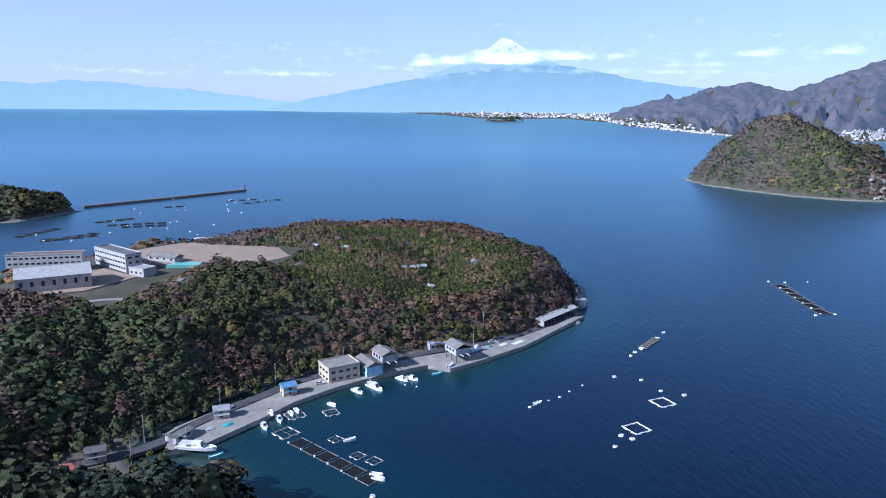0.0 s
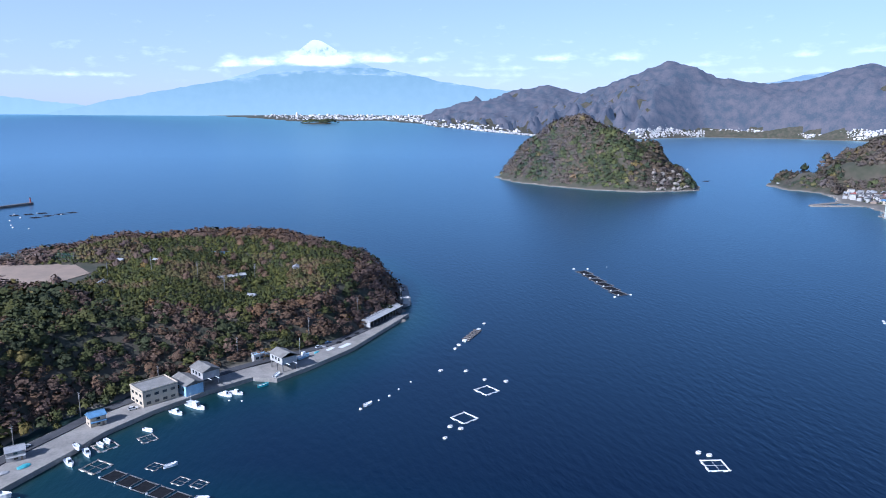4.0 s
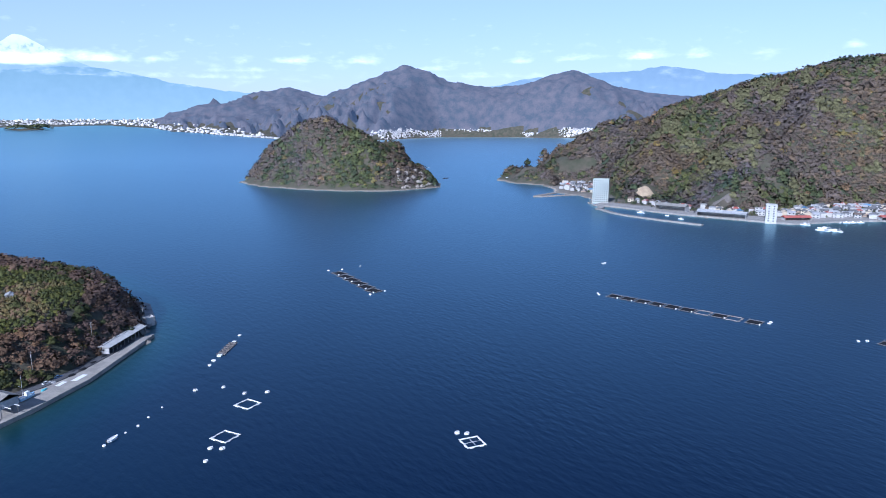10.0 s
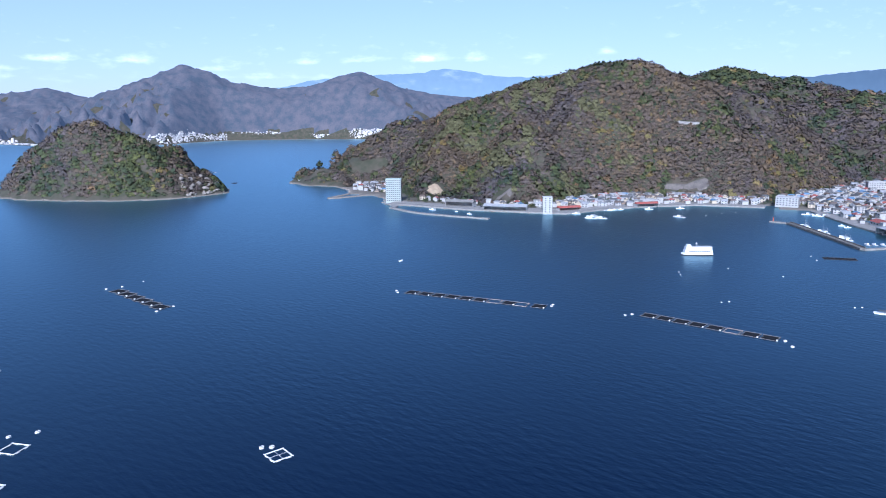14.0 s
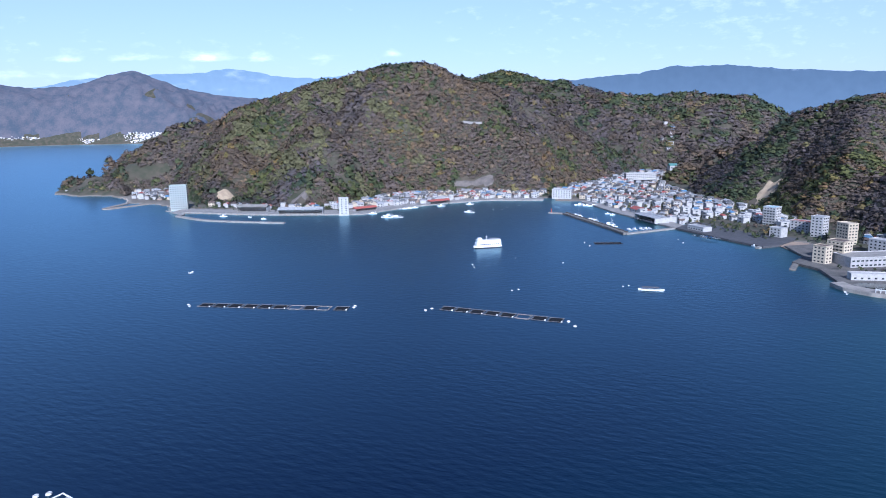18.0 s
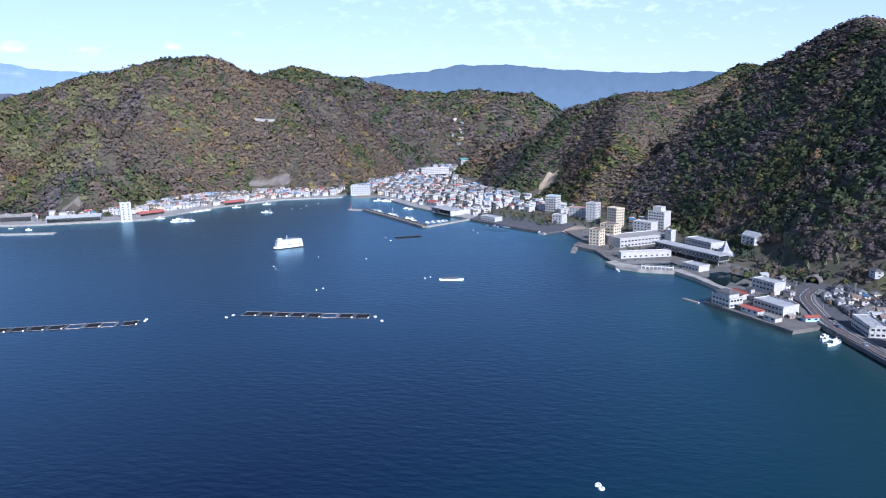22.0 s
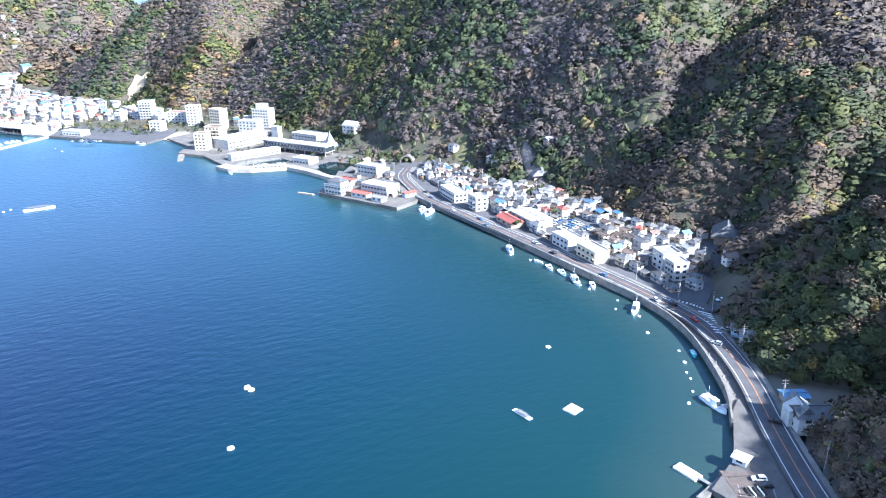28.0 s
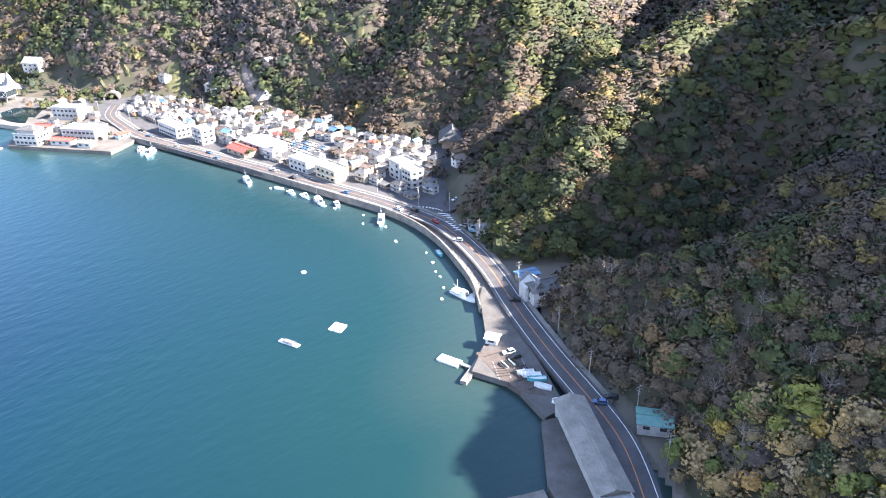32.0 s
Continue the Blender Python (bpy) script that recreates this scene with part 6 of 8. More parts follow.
def pen(name, label, size, material, x, y, turn, net=True, group="", cross=False, floats=(0.25, 0.75), float_m=None):
    """A floating fish pen: four beams on floats, a low rail, the net hung inside."""
    s = size / 2
    e = thing(name, label, "fish pen", pose(x, y, 0, 0, 0, turn), group)
    for k in range(4):
        c, sn = round(math.cos(k * math.pi / 2)), round(math.sin(k * math.pi / 2))
        a, b = (-s - 0.3, -s), (s + 0.3, -s)
        p, q = (a[0] * c - a[1] * sn, a[0] * sn + a[1] * c), (b[0] * c - b[1] * sn, b[0] * sn + b[1] * c)
        part("beam", join(tube((*p, 0.28), (*q, 0.28), 0.17, 6), tube((p[0] * 0.9, p[1] * 0.9, 0.28), (q[0] * 0.9, q[1] * 0.9, 0.28), 0.07, 5)), material, e)
        for u in floats:
            m = (p[0] + (q[0] - p[0]) * u, p[1] + (q[1] - p[1]) * u)
            d = ((q[0] - p[0]) / size * 0.9, (q[1] - p[1]) / size * 0.9)
            part("float", tube((m[0] - d[0], m[1] - d[1], 0.0), (m[0] + d[0], m[1] + d[1], 0.0), 0.32, 6), float_m or FOAM, e)
    if net:
        part("net", box(-s * 0.9, -s * 0.9, -0.2, s * 0.9, s * 0.9, 0.14), NET, e)
    if cross:
        part("walkway", join(tube((0, -s, 0.3), (0, s, 0.3), 0.09, 5), tube((-s, 0, 0.3), (s, 0, 0.3), 0.07, 5)), material, e)
    return e


a_pen = pen("fish_pen", "square white-framed fish pen on floats", 8.8, FOAM, 106.5, 317, 25, False, "single fish pens")
copy_thing(a_pen, pose(86.5, 289, 0, 0, 0, 28))
pen("fish_pen", "square white-framed fish pen with a cross rope", 8.6, FOAM, 171, 223, -12, False, "single fish pens", True)
dark_pen = pen("fish_pen", "dark netted fish pen in a moored row", 9.6, PENFRAME, 407.5, 352, 12.8, True, "moored rows of fish pens", False, (0.25, 0.75), NET)
part("feed_box", join(box(-5.2, -5.1, 0.3, -4.4, -4.3, 1.0), box(-5.3, -5.2, 1.0, -4.3, -4.2, 1.1)), FOAM, dark_pen, "white feed box")
part("rail", join(*[tube((sx * 4.8, sy * 4.8, 0.3), (sx * 4.8, sy * 4.8, 1.2), 0.05, 4) for sx in (-1, 1) for sy in (-1, 1)]), STEEL, dark_pen)
open_pen = pen("fish_pen", "pale-framed fish pen without its net in a moored row", 9.6, WOOD, 428.0, 265, 12.8, False, "moored rows of fish pens", False, (0.25, 0.75), WOOD)
for k in range(1, 10):
    if k != 8:
        copy_thing(open_pen if k == 6 else dark_pen, pose(407.5 + 24.0 * k / 9, 352 - 100 * k / 9, 0, 0, 0, 12.8 + pick.uniform(-1.5, 1.5)))
for k in range(8):
    copy_thing(open_pen if k == 5 else dark_pen, pose(455.5 - 0.4 * k + pick.uniform(-0.3, 0.3), 179 - 11.2 * k, 0, 0, 0, pick.uniform(-1, 2)))
for k in range(6):
    copy_thing(dark_pen, pose(270.6 - 1.1 * k, 544 - 14 * k, 0, 0, 0, 9) @ Matrix.Diagonal((1.0, 1.3, 1, 1)))
for k in range(6):
    copy_thing(dark_pen, pose(-58 + 6.3 * k, 272 - 5.6 * k, 0, 0, 0, -41) @ Matrix.Scale(0.72, 4))
grey_pen = pen("fish_pen", "pale timber-framed fish pen by the quay", 8.5, WOOD, -66, 281, -41, False, "pens by the quay of the cape", True)
for x, y, s, r in ((-66, 299, 0.95, 35), (-50, 302, 0.75, 30), (-44, 276, 0.6, -38), (-33, 262, 0.6, -40), (-26, 258, 0.6, -40)):
    copy_thing(grey_pen, pose(x, y, 0, 0, 0, r) @ Matrix.Scale(s, 4))
far_pen = pen("fish_pen", "dark fish pen far across the water", 10.5, RUST, -404, 703, 41, True, "far rows of fish pens", False, ())
for (x0, y0), (x1, y1), n in (((-408, 693), (-364, 732), 4), ((-400, 699), (-372, 745), 4), ((-408, 809), (-376, 844), 4), ((-386, 791), (-325, 817), 5), ((-365, 780), (-318, 800), 4), ((-443, 713), (-427, 770), 5), ((-317, 1010), (-273, 1031), 3), ((-284, 982), (-239, 1033), 4), ((-379, 939), (-353, 951), 2),
                             ((845, 1262), (860, 1290), 2), ((868, 1228), (882, 1240), 2), ((800, 1190), (815, 1215), 2), ((738, 121), (748, 95), 3)):
    for k in range(n):
        u = (k + 0.5) / n
        copy_thing(far_pen, pose(x0 + (x1 - x0) * u, y0 + (y1 - y0) * u, 0, 0, 0, math.degrees(math.atan2(y1 - y0, x1 - x0))) @ Matrix.Scale(0.95, 4))
for k in range(34):
    x, y = pick.uniform(-430, -240), pick.uniform(690, 1040)
    copy_thing(buoy, pose(x, y, 0) @ Matrix.Scale(1.4, 4))

raft = thing("work_raft", "dark weathered timber work raft with pale ends", "raft", pose(125, 403, 0, 0, 0, 52))
for i in range(7):
    part("log", tube((-13 + abs(i - 3) * 0.8, -2.1 + i * 0.7, 0.2), (13 - abs(i - 3) * 0.8, -2.1 + i * 0.7, 0.2), 0.3, 6), WOOD, raft)
for i in range(6):
    part("crossbeam", box(-10 + i * 4 - 0.2, -2.8, 0.45, -10 + i * 4 + 0.2, 2.8, 0.75), RUST, raft)
for s in (-1, 1):
    part("end_float", box(s * 12 - 1.5, -1.2, -0.3, s * 12 + 1.5, 1.2, 0.65), FOAM, raft)
barge = thing("barge", "long low white barge with a dark awning", "barge", pose(555, 48, 0, 0, 0, -85))
part("hull", ([(-10, -2.2, 0.9), (10, -2.2, 0.9), (10, 2.2, 0.9), (-10, 2.2, 0.9), (-9, -2, -0.5), (9, -2, -0.5), (9, 2, -0.5), (-9, 2, -0.5)], [(0, 1, 2, 3), (4, 5, 1, 0), (5, 6, 2, 1), (6, 7, 3, 2), (7, 4, 0, 3)]), HULL, barge)
part("awning", box(-7, -1.9, 2.3, 6, 1.9, 2.45), TILE, barge)
for i in range(5):
    part("post", tube((-6.5 + i * 3.1, -1.7, 0.9), (-6.5 + i * 3.1, -1.7, 2.3), 0.06, 4), STEEL, barge)
for x, y, r, s in ((182, -108, 12, 0.42),):
    copy_thing(barge, pose(x, y, 0, 0, 0, r) @ Matrix.Scale(s, 4))
pr = pen("swim_raft", "white slatted swimming raft", 4.6, WOOD, 176.5, -125.2, 15, False, "", True)
for i in range(6):
    part("plank", box(-2.3, -2.15 + i * 0.78, 0.36, 2.3, -1.75 + i * 0.78, 0.46), FOAM, pr)
pontoon = thing("pontoon", "white floating landing stage with a ramp", "pontoon", pose(133, -134.5, 0, 0, 0, 8))
part("deck", box(-4.5, -1.8, -0.3, 3.5, 1.8, 0.7), FOAM, pontoon)
part("ramp", box(-9, -0.6, 0.75, -4.5, 0.6, 0.95), STEEL, pontoon)

ship = thing("excursion_ship", "white two-deck moored excursion ship with a dark waterline", "ship", pose(684, 222.5, 0, 0, 0, 126))
L = 14.5
hullp = [(-L, 3.8), (-L * 0.2, 4.2), (L * 0.7, 4.0), (L * 0.92, 3.0), (L + 0.6, 1.2)]
pl = [(x, -w) for x, w in hullp] + [(x, w) for x, w in hullp[::-1]]
part("hull", (slab([(x, y * 0.9) for x, y in pl], -1, 1.0)), TYRE, ship)
part("topsides", slab(pl, 1.0, 2.4), HULL, ship)
part("main_deckhouse", box(-14.0, -3.6, 2.4, 12.6, 3.6, 5.4), HULL, ship)
part("upper_deckhouse", box(-13.4, -3.4, 5.4, 11.6, 3.4, 8.2), HULL, ship)
part("roof", box(-13.8, -3.7, 8.2, 12.0, 3.7, 8.45), FRAMEW, ship)
part("wheelhouse", box(6.5, -2.4, 8.45, 10.5, 2.4, 10.6), HULL, ship)
part("mast", tube((1, 0, 8.4), (1, 0, 13), 0.15), FRAMEW, ship)
part("radar", box(0.2, -1.2, 11.2, 1.8, 1.2, 11.5), FRAMEW, ship)
for s in (-1, 1):
    for i in range(10):
        part("window", box(-11.5 + i * 2.1, s * 3.62 - 0.05, 3.4, -10.1 + i * 2.1, s * 3.62 + 0.05, 4.5), GLASS, ship)
    part("rail", box(-13.6, s * 3.6 - 0.04, 9.2, 6.4, s * 3.6 + 0.04, 9.3), STEEL, ship)


def boat(name, label, length, beam, hull_m, cabin=True, mast=0.0, canopy=False, group="small boats", tank=False):
    """A small craft: lofted hull, deck well, cabin with windscreen, rail and mast."""
    e = thing(name, label, "boat", pose(0, 0, -300), group)
    secs = []
    for u in (0, 0.3, 0.6, 0.8, 0.93, 1.0):
        w = beam / 2 * (0.86 if u == 0 else 1.0 if u < 0.65 else 0.82 if u < 0.85 else 0.45 if u < 0.97 else 0.05)
        z = 0.85 + 0.6 * u * u
        x = -length / 2 + u * length
        secs.append([(x, -w, z), (x, -w * 0.8, -0.3), (x, w * 0.8, -0.3), (x, w, z), (x, w - 0.18 * min(1, w), z), (x, -(w - 0.18 * min(1, w)), z)])
    v = [p for s in secs for p in s]
    f = [(6 * k + i, 6 * k + i + 1, 6 * k + 7 + i, 6 * k + 6 + i) for k in range(5) for i in range(3)] + [(6 * k + 3, 6 * k + 4, 6 * k + 10, 6 * k + 9) for k in range(5)] + [(6 * k + 5, 6 * k, 6 * k + 6, 6 * k + 11) for k in range(5)] + [(0, 3, 2, 1)]
    part("hull", (v, f), hull_m, e)
    part("deck", ([(s[4][0], s[4][1], 0.55 + 0.25 * (k > 2)) for k, s in enumerate(secs)] + [(s[5][0], s[5][1], 0.55 + 0.25 * (k > 2)) for k, s in enumerate(secs)], [(k, k + 1, 7 + k, 6 + k) for k in range(5)]), FOAM, e)
    if cabin:
        c, h = length * 0.05, 1.5 if length < 9 else 2.2
        part("cabin", ([(c - length * 0.14, -beam * 0.3, 0.5), (c + length * 0.14, -beam * 0.3, 0.5), (c + length * 0.14, beam * 0.3, 0.5), (c - length * 0.14, beam * 0.3, 0.5), (c - length * 0.14, -beam * 0.28, 0.8 + h), (c + length * 0.08, -beam * 0.28, 0.8 + h),
                        (c + length * 0.08, beam * 0.28, 0.8 + h), (c - length * 0.14, beam * 0.28, 0.8 + h)], [(4, 5, 6, 7), (0, 1, 5, 4), (1, 2, 6, 5), (2, 3, 7, 6), (3, 0, 4, 7)]), HULL, e)
        part("windscreen", ([(c + length * 0.142, -beam * 0.24, 1.2), (c + length * 0.142, beam * 0.24, 1.2), (c + length * 0.092, beam * 0.24, 0.6 + h), (c + length * 0.092, -beam * 0.24, 0.6 + h)], [(0, 1, 2, 3)]), GLASS, e)
    if mast:
        part("mast", tube((-length * 0.25, 0, 0.5), (-length * 0.25, 0, mast), 0.07, 5), FRAMEW, e)
        part("boom", tube((-length * 0.25, 0, mast * 0.5), (-length * 0.45, 0, mast * 0.6), 0.05, 4), FRAMEW, e)
    if canopy:
        part("canopy", box(-length * 0.4, -beam * 0.42, 2.2, 0, beam * 0.42, 2.3), FRAMEW, e)
    part("outboard", box(-length / 2 - 0.4, -0.25, 0.1, -length / 2 - 0.02, 0.25, 1.2), TYRE, e)
    return e


skiff = boat("skiff", "small open white skiff", 5.5, 1.9, HULL, False)
motor = boat("motorboat", "white motorboat with a small cabin", 8, 2.6, HULL, True)
fisher = boat("fishing_boat", "white fishing boat with a wheelhouse and mast", 12, 3.4, HULL, True, 6.5, True)
tealb = boat("skiff", "small teal-hulled open boat", 6, 2.0, TEALHULL, False)
big = boat("fishing_boat", "larger white fishing boat with a tall mast", 17, 4.4, HULL, True, 9, True)
used_boats = set()
for b, x, y, r in ((motor, 420, -183, 130), (motor, 415, -182, 130), (fisher, 408, -183, 128), (motor, 412, -186, 130), (fisher, 321, -191, 160), (skiff, 299, -195, 30), (motor, 289, -195, 165), (motor, 280, -196.5, 170), (fisher, 268, -196, 160), (motor, 259, -199.5, 150),
                   (fisher, 228, -199, 130), (tealb, 185, -191, 150), (fisher, 154.8, -169.5, 175), (skiff, 152, -172, 80), (skiff, 590, -90, 10), (skiff, 108, -142.5, 50), (skiff, 105.5, -142.6, 50), (tealb, 103.5, -142, 45), (skiff, 100, -140, 20), (skiff, 92, -137.5, 40),
                   (big, -98, 263, -8), (tealb, -88, 256, 30), (motor, -77, 287, -60), (motor, -72, 294, -65), (skiff, -76, 296, -60), (skiff, -68, 300, -60), (skiff, -66, 303, -60), (skiff, -51, 310, -40), (motor, -41, 326, -45), (fisher, -33, 331, -45), (motor, -20, 342, -40), (motor, -15, 343, -35),
                   (skiff, -24, 247, -20), (skiff, -23, 244, -20), (skiff, -38, 275, 20), (skiff, 5, 357, 60), (tealb, -2, 350, 20), (skiff, 46, 314, 30),
                   (big, 922, 325, 80), (fisher, 973, 387, 120), (fisher, 1005, 353, 120), (skiff, 923, 432, 20), (motor, 930, 428, 120), (motor, 938, 424, 120), (motor, 946, 418, 120), (big, 845, 415, 100), (big, 852, 404, 100), (big, 860, 420, 100), (fisher, 871, 450, 110),
                   (big, 930, 178, 125), (fisher, 921, 172, 125), (big, 899, 153, 125), (fisher, 887, 146, 125), (big, 868, 126, 125), (fisher, 852, 118, 125), (motor, 836, 97, 50), (motor, 840, 91, 50), (motor, 844, 84, 50), (motor, 848, 79, 50), (skiff, 852, 75, 50), (big, 1042, 193, 130), (fisher, 1036, 181, 130),
                   (big, 1036, 172, 130), (motor, 960, 140, 130), (motor, 950, 132, 130), (motor, 768, -34, 40), (skiff, 795, 600, 100), (motor, 785, 570, 100), (fisher, 790, 640, 100), (skiff, -150, 3400, 0), (motor, 1010, 1500, 20), (skiff, 1300, 2100, 0), (skiff, -200, 2300, 40), (motor, 300, 2900, 60), (skiff, 491, 438, 0), (motor, 835, 1320, 10)):
    m = pose(x, y, 0.0 if shore(np.array([x]), np.array([y]))[0] < 0 else ground_at(x, y) + 0.7, 0, 0, r)
    if b not in used_boats:
        used_boats.add(b)
        b.matrix_basis = m
    else:
        copy_thing(b, m)
yacht = boat("yacht", "pale blue yacht standing on the quay", 9, 2.8, PALEBLUE, True, 12, False, "")
yacht.matrix_basis = pose(20, 380, 2.9, 0, 0, 40)
beacon = thing("beacon", "red beacon at the end of the mole", "beacon", pose(946, 214, 1.6))
part("tower", turned([(1.2, 0), (0.9, 0.5), (0.7, 4.5), (1.0, 4.6), (1.0, 4.9)]), REDROOF, beacon)
part("lantern", turned([(0.5, 4.9), (0.5, 5.8), (0.1, 6.3)]), GLASS, beacon)
copy_thing(beacon, pose(-322, 1128, 3.0) @ Matrix.Scale(1.3, 4))
slip = thing("slipway_frames", "rusty boat cradles on the slipway rails", "boat cradle", pose(112, -141, 1.9, 0, 0, 50))
for i in range(2):
    for j in range(4):
        part("crossbar", box(-5 + i * 6, -2 + j * 1.3, 0.3, -0.6 + i * 6, -1.7 + j * 1.3, 0.6), RUST, slip)
    part("rail", join(box(-4.8 + i * 6, -6, 0.0, -4.5 + i * 6, 3.5, 0.3), box(-1.2 + i * 6, -6, 0.0, -0.9 + i * 6, 3.5, 0.3)), STEEL, slip)

# ---------------------------------------------------------------- cars, poles, nets
def car(paint, label):
    e = thing("car", label, "car", pose(0, 0, -300), "cars")
    part("body", ([(-2.1, -0.85, 0.35), (2.1, -0.85, 0.35), (2.1, 0.85, 0.35), (-2.1, 0.85, 0.35), (-2.15, -0.85, 0.9), (2.15, -0.82, 0.75), (2.15, 0.82, 0.75), (-2.15, 0.85, 0.9), (1.0, -0.84, 0.95), (1.0, 0.84, 0.95)],
                  [(0, 1, 5, 8, 4), (2, 3, 7, 9, 6), (1, 2, 6, 5), (3, 0, 4, 7), (5, 6, 9, 8), (8, 9, 7, 4), (3, 2, 1, 0)]), paint, e)
    part("cabin_glass", ([(-1.9, -0.78, 0.9), (0.95, -0.78, 0.93), (0.95, 0.78, 0.93), (-1.9, 0.78, 0.9), (-1.5, -0.66, 1.45), (0.2, -0.66, 1.45), (0.2, 0.66, 1.45), (-1.5, 0.66, 1.45)], [(0, 1, 5, 4), (1, 2, 6, 5), (2, 3, 7, 6), (3, 0, 4, 7)]), GLASS, e)
    part("roof", box(-1.52, -0.68, 1.44, 0.22, 0.68, 1.5), paint, e)
    for x in (-1.35, 1.35):
        for y in (-0.82, 0.82):
            part("wheel", tube((x, y - 0.1, 0.32), (x, y + 0.1, 0.32), 0.32, 8), TYRE, e)
    return e


cars = [car(p, l) for p, l in zip(PAINTS, ("white compact car on the tarmac", "silver compact car on the tarmac", "black car on the tarmac", "small red car on the road", "dark blue car on the tarmac"))]
lot = [(x, y, z, r) for x, y, z, r in ((118.4, -148.1, 2.15, 60), (115.4, -147.2, 2.15, 60), (135.1, -175.5, 3.0, 33), (82.4, -143.4, 3.0, 30), (81, -147.5, 2.95, 30), (203, -209.6, 3.0, 165), (219, -213, 3.0, -8), (226, -209.6, 3.0, 175), (262, -208.3, 3.0, 5), (183, -201, 3.0, 25),
                                        (300, -205, 3.0, 3), (318, -206, 3.0, 2), (360, -198, 3.0, 0), (372, -201, 3.0, 180), (398, -195.5, 3.0, 178), (432, -196, 3.0, 10), (447, -199, 3.0, 20), (190, -214, 3.0, 30), (212, -235, 2.99, 70), (224, -249, 2.99, 50), (-96, 300, 2.6, 50), (-72, 330, 2.65, 40), (-60, 330, 2.25, 20), (30, 396, 2.25, 30), (36, 402, 2.25, 30))]
lot += [(322 + 3.1 * i, -235 - 6.5 * j, 2.85, 92) for i in range(9) for j in range(3) if (i * 7 + j * 3) % 5]
lot += [(790 + 3.4 * i, 0 + 4.0 * i + 9 * j, 2.15, 40) for i in range(5) for j in range(2)] + [(840 + 4 * i, 600 - 9 * i, 2.15, 10) for i in range(5)]
used_cars = set()
for i, (x, y, z, r) in enumerate(lot):
    k = 0 if i == 0 else 2 if i == 1 else 3 if i == 5 else pick.choice((0, 0, 1, 1, 2, 4))
    m = pose(x, y, z, 0, 0, r)
    if k not in used_cars:
        used_cars.add(k)
        cars[k].matrix_basis = m
    else:
        copy_thing(cars[k], m)
for k in range(5):
    if k not in used_cars:
        cars[k].matrix_basis = pose(340 + 4 * k, -246, 2.85, 0, 0, 90)

pole = thing("utility_pole", "grey concrete utility pole with crossarms and a transformer", "utility pole", pose(91, -152, 3), "utility poles")
part("post", tube((0, 0, -1.5), (0, 0, 11), 0.18, 6, 0.11), CONCRETE, pole)
for z in (9.2, 10.3):
    part("crossarm", box(-1.1, -0.06, z, 1.1, 0.06, z + 0.12), STEEL, pole)
part("transformer", turned([(0.3, 7.6), (0.34, 7.7), (0.34, 8.6), (0.3, 8.7)]), STEEL, pole)
pole_rows = [[(57, -132.5), (72.2, -146), (91, -152), (112, -168), (141, -186), (176, -207), (205, -222)], [(222, -219), (250, -219), (280, -224), (312, -228), (345, -232), (378, -222), (410, -206), (440, -206), (470, -204), (505, -200)],
             [(-129, 232), (-119, 251), (-122, 270), (-100, 300), (-82, 330), (-52, 356), (-15, 383), (25, 404), (58, 436), (95, 480), (98, 545)], [(-98, 489), (-71, 488), (-41, 474), (-23, 441), (-5, 481)], [(248, -262), (300, -276), (350, -270), (400, -262), (450, -248), (500, -238)]]
for row in pole_rows:
    for i, (x, y) in enumerate(row):
        j = min(i + 1, len(row) - 1)
        dx, dy = row[j][0] - row[max(j - 1, 0)][0], row[j][1] - row[max(j - 1, 0)][1]
        if (x, y) == (91, -152):
            pole.matrix_basis = pose(x, y, max(2.5, ground_at(x, y)), 0, 0, math.degrees(math.atan2(dy, dx)) + 90)
        else:
            copy_thing(pole, pose(x, y, max(2.2, ground_at(x, y)), 0, 0, math.degrees(math.atan2(dy, dx)) + 90))
for row in pole_rows[:3]:
    for (x0, y0), (x1, y1) in zip(row[:-1], row[1:]):
        z0, z1 = max(2.5, ground_at(x0, y0)) + 10.4, max(2.5, ground_at(x1, y1)) + 10.4
        bits = []
        for s in (-0.9, 0.9):
            pts = [(x0 + (x1 - x0) * u, y0 + (y1 - y0) * u + s * 0.7, z0 + (z1 - z0) * u - 4.0 * 0.7 * u * (1 - u)) for u in np.linspace(0, 1, 7)]
            wire = ([(x, y + 0.04 * math.cos(k * 2.1), z + 0.04 * math.sin(k * 2.1)) for x, y, z in pts for k in range(3)], [(3 * i + k, 3 * i + (k + 1) % 3, 3 * i + 3 + (k + 1) % 3, 3 * i + 3 + k) for i in range(6) for k in range(3)])
            tagged(part("power_line", wire, TYRE), "thin black power lines sagging between the poles", "power line", "power lines")
# net fence and floodlight posts round the sports ground
fence = thing("ball_fence", "tall green ball-stop netting on posts", "fence", pose(-158, 548, 29.2, 0, 0, -10))
for i in range(8):
    part("post", tube((-28 + i * 8, 0, 0), (-28 + i * 8, 0, 7), 0.1, 5), STEEL, fence)
for i in range(9):
    part("net_cable", tube((-28, 0, 0.8 + i * 0.75), (28, 0, 0.8 + i * 0.75), 0.03, 3), GREENROOF, fence)
copy_thing(fence, pose(-196, 470, 29.2, 0, 0, 15) @ Matrix.Scale(0.6, 4))
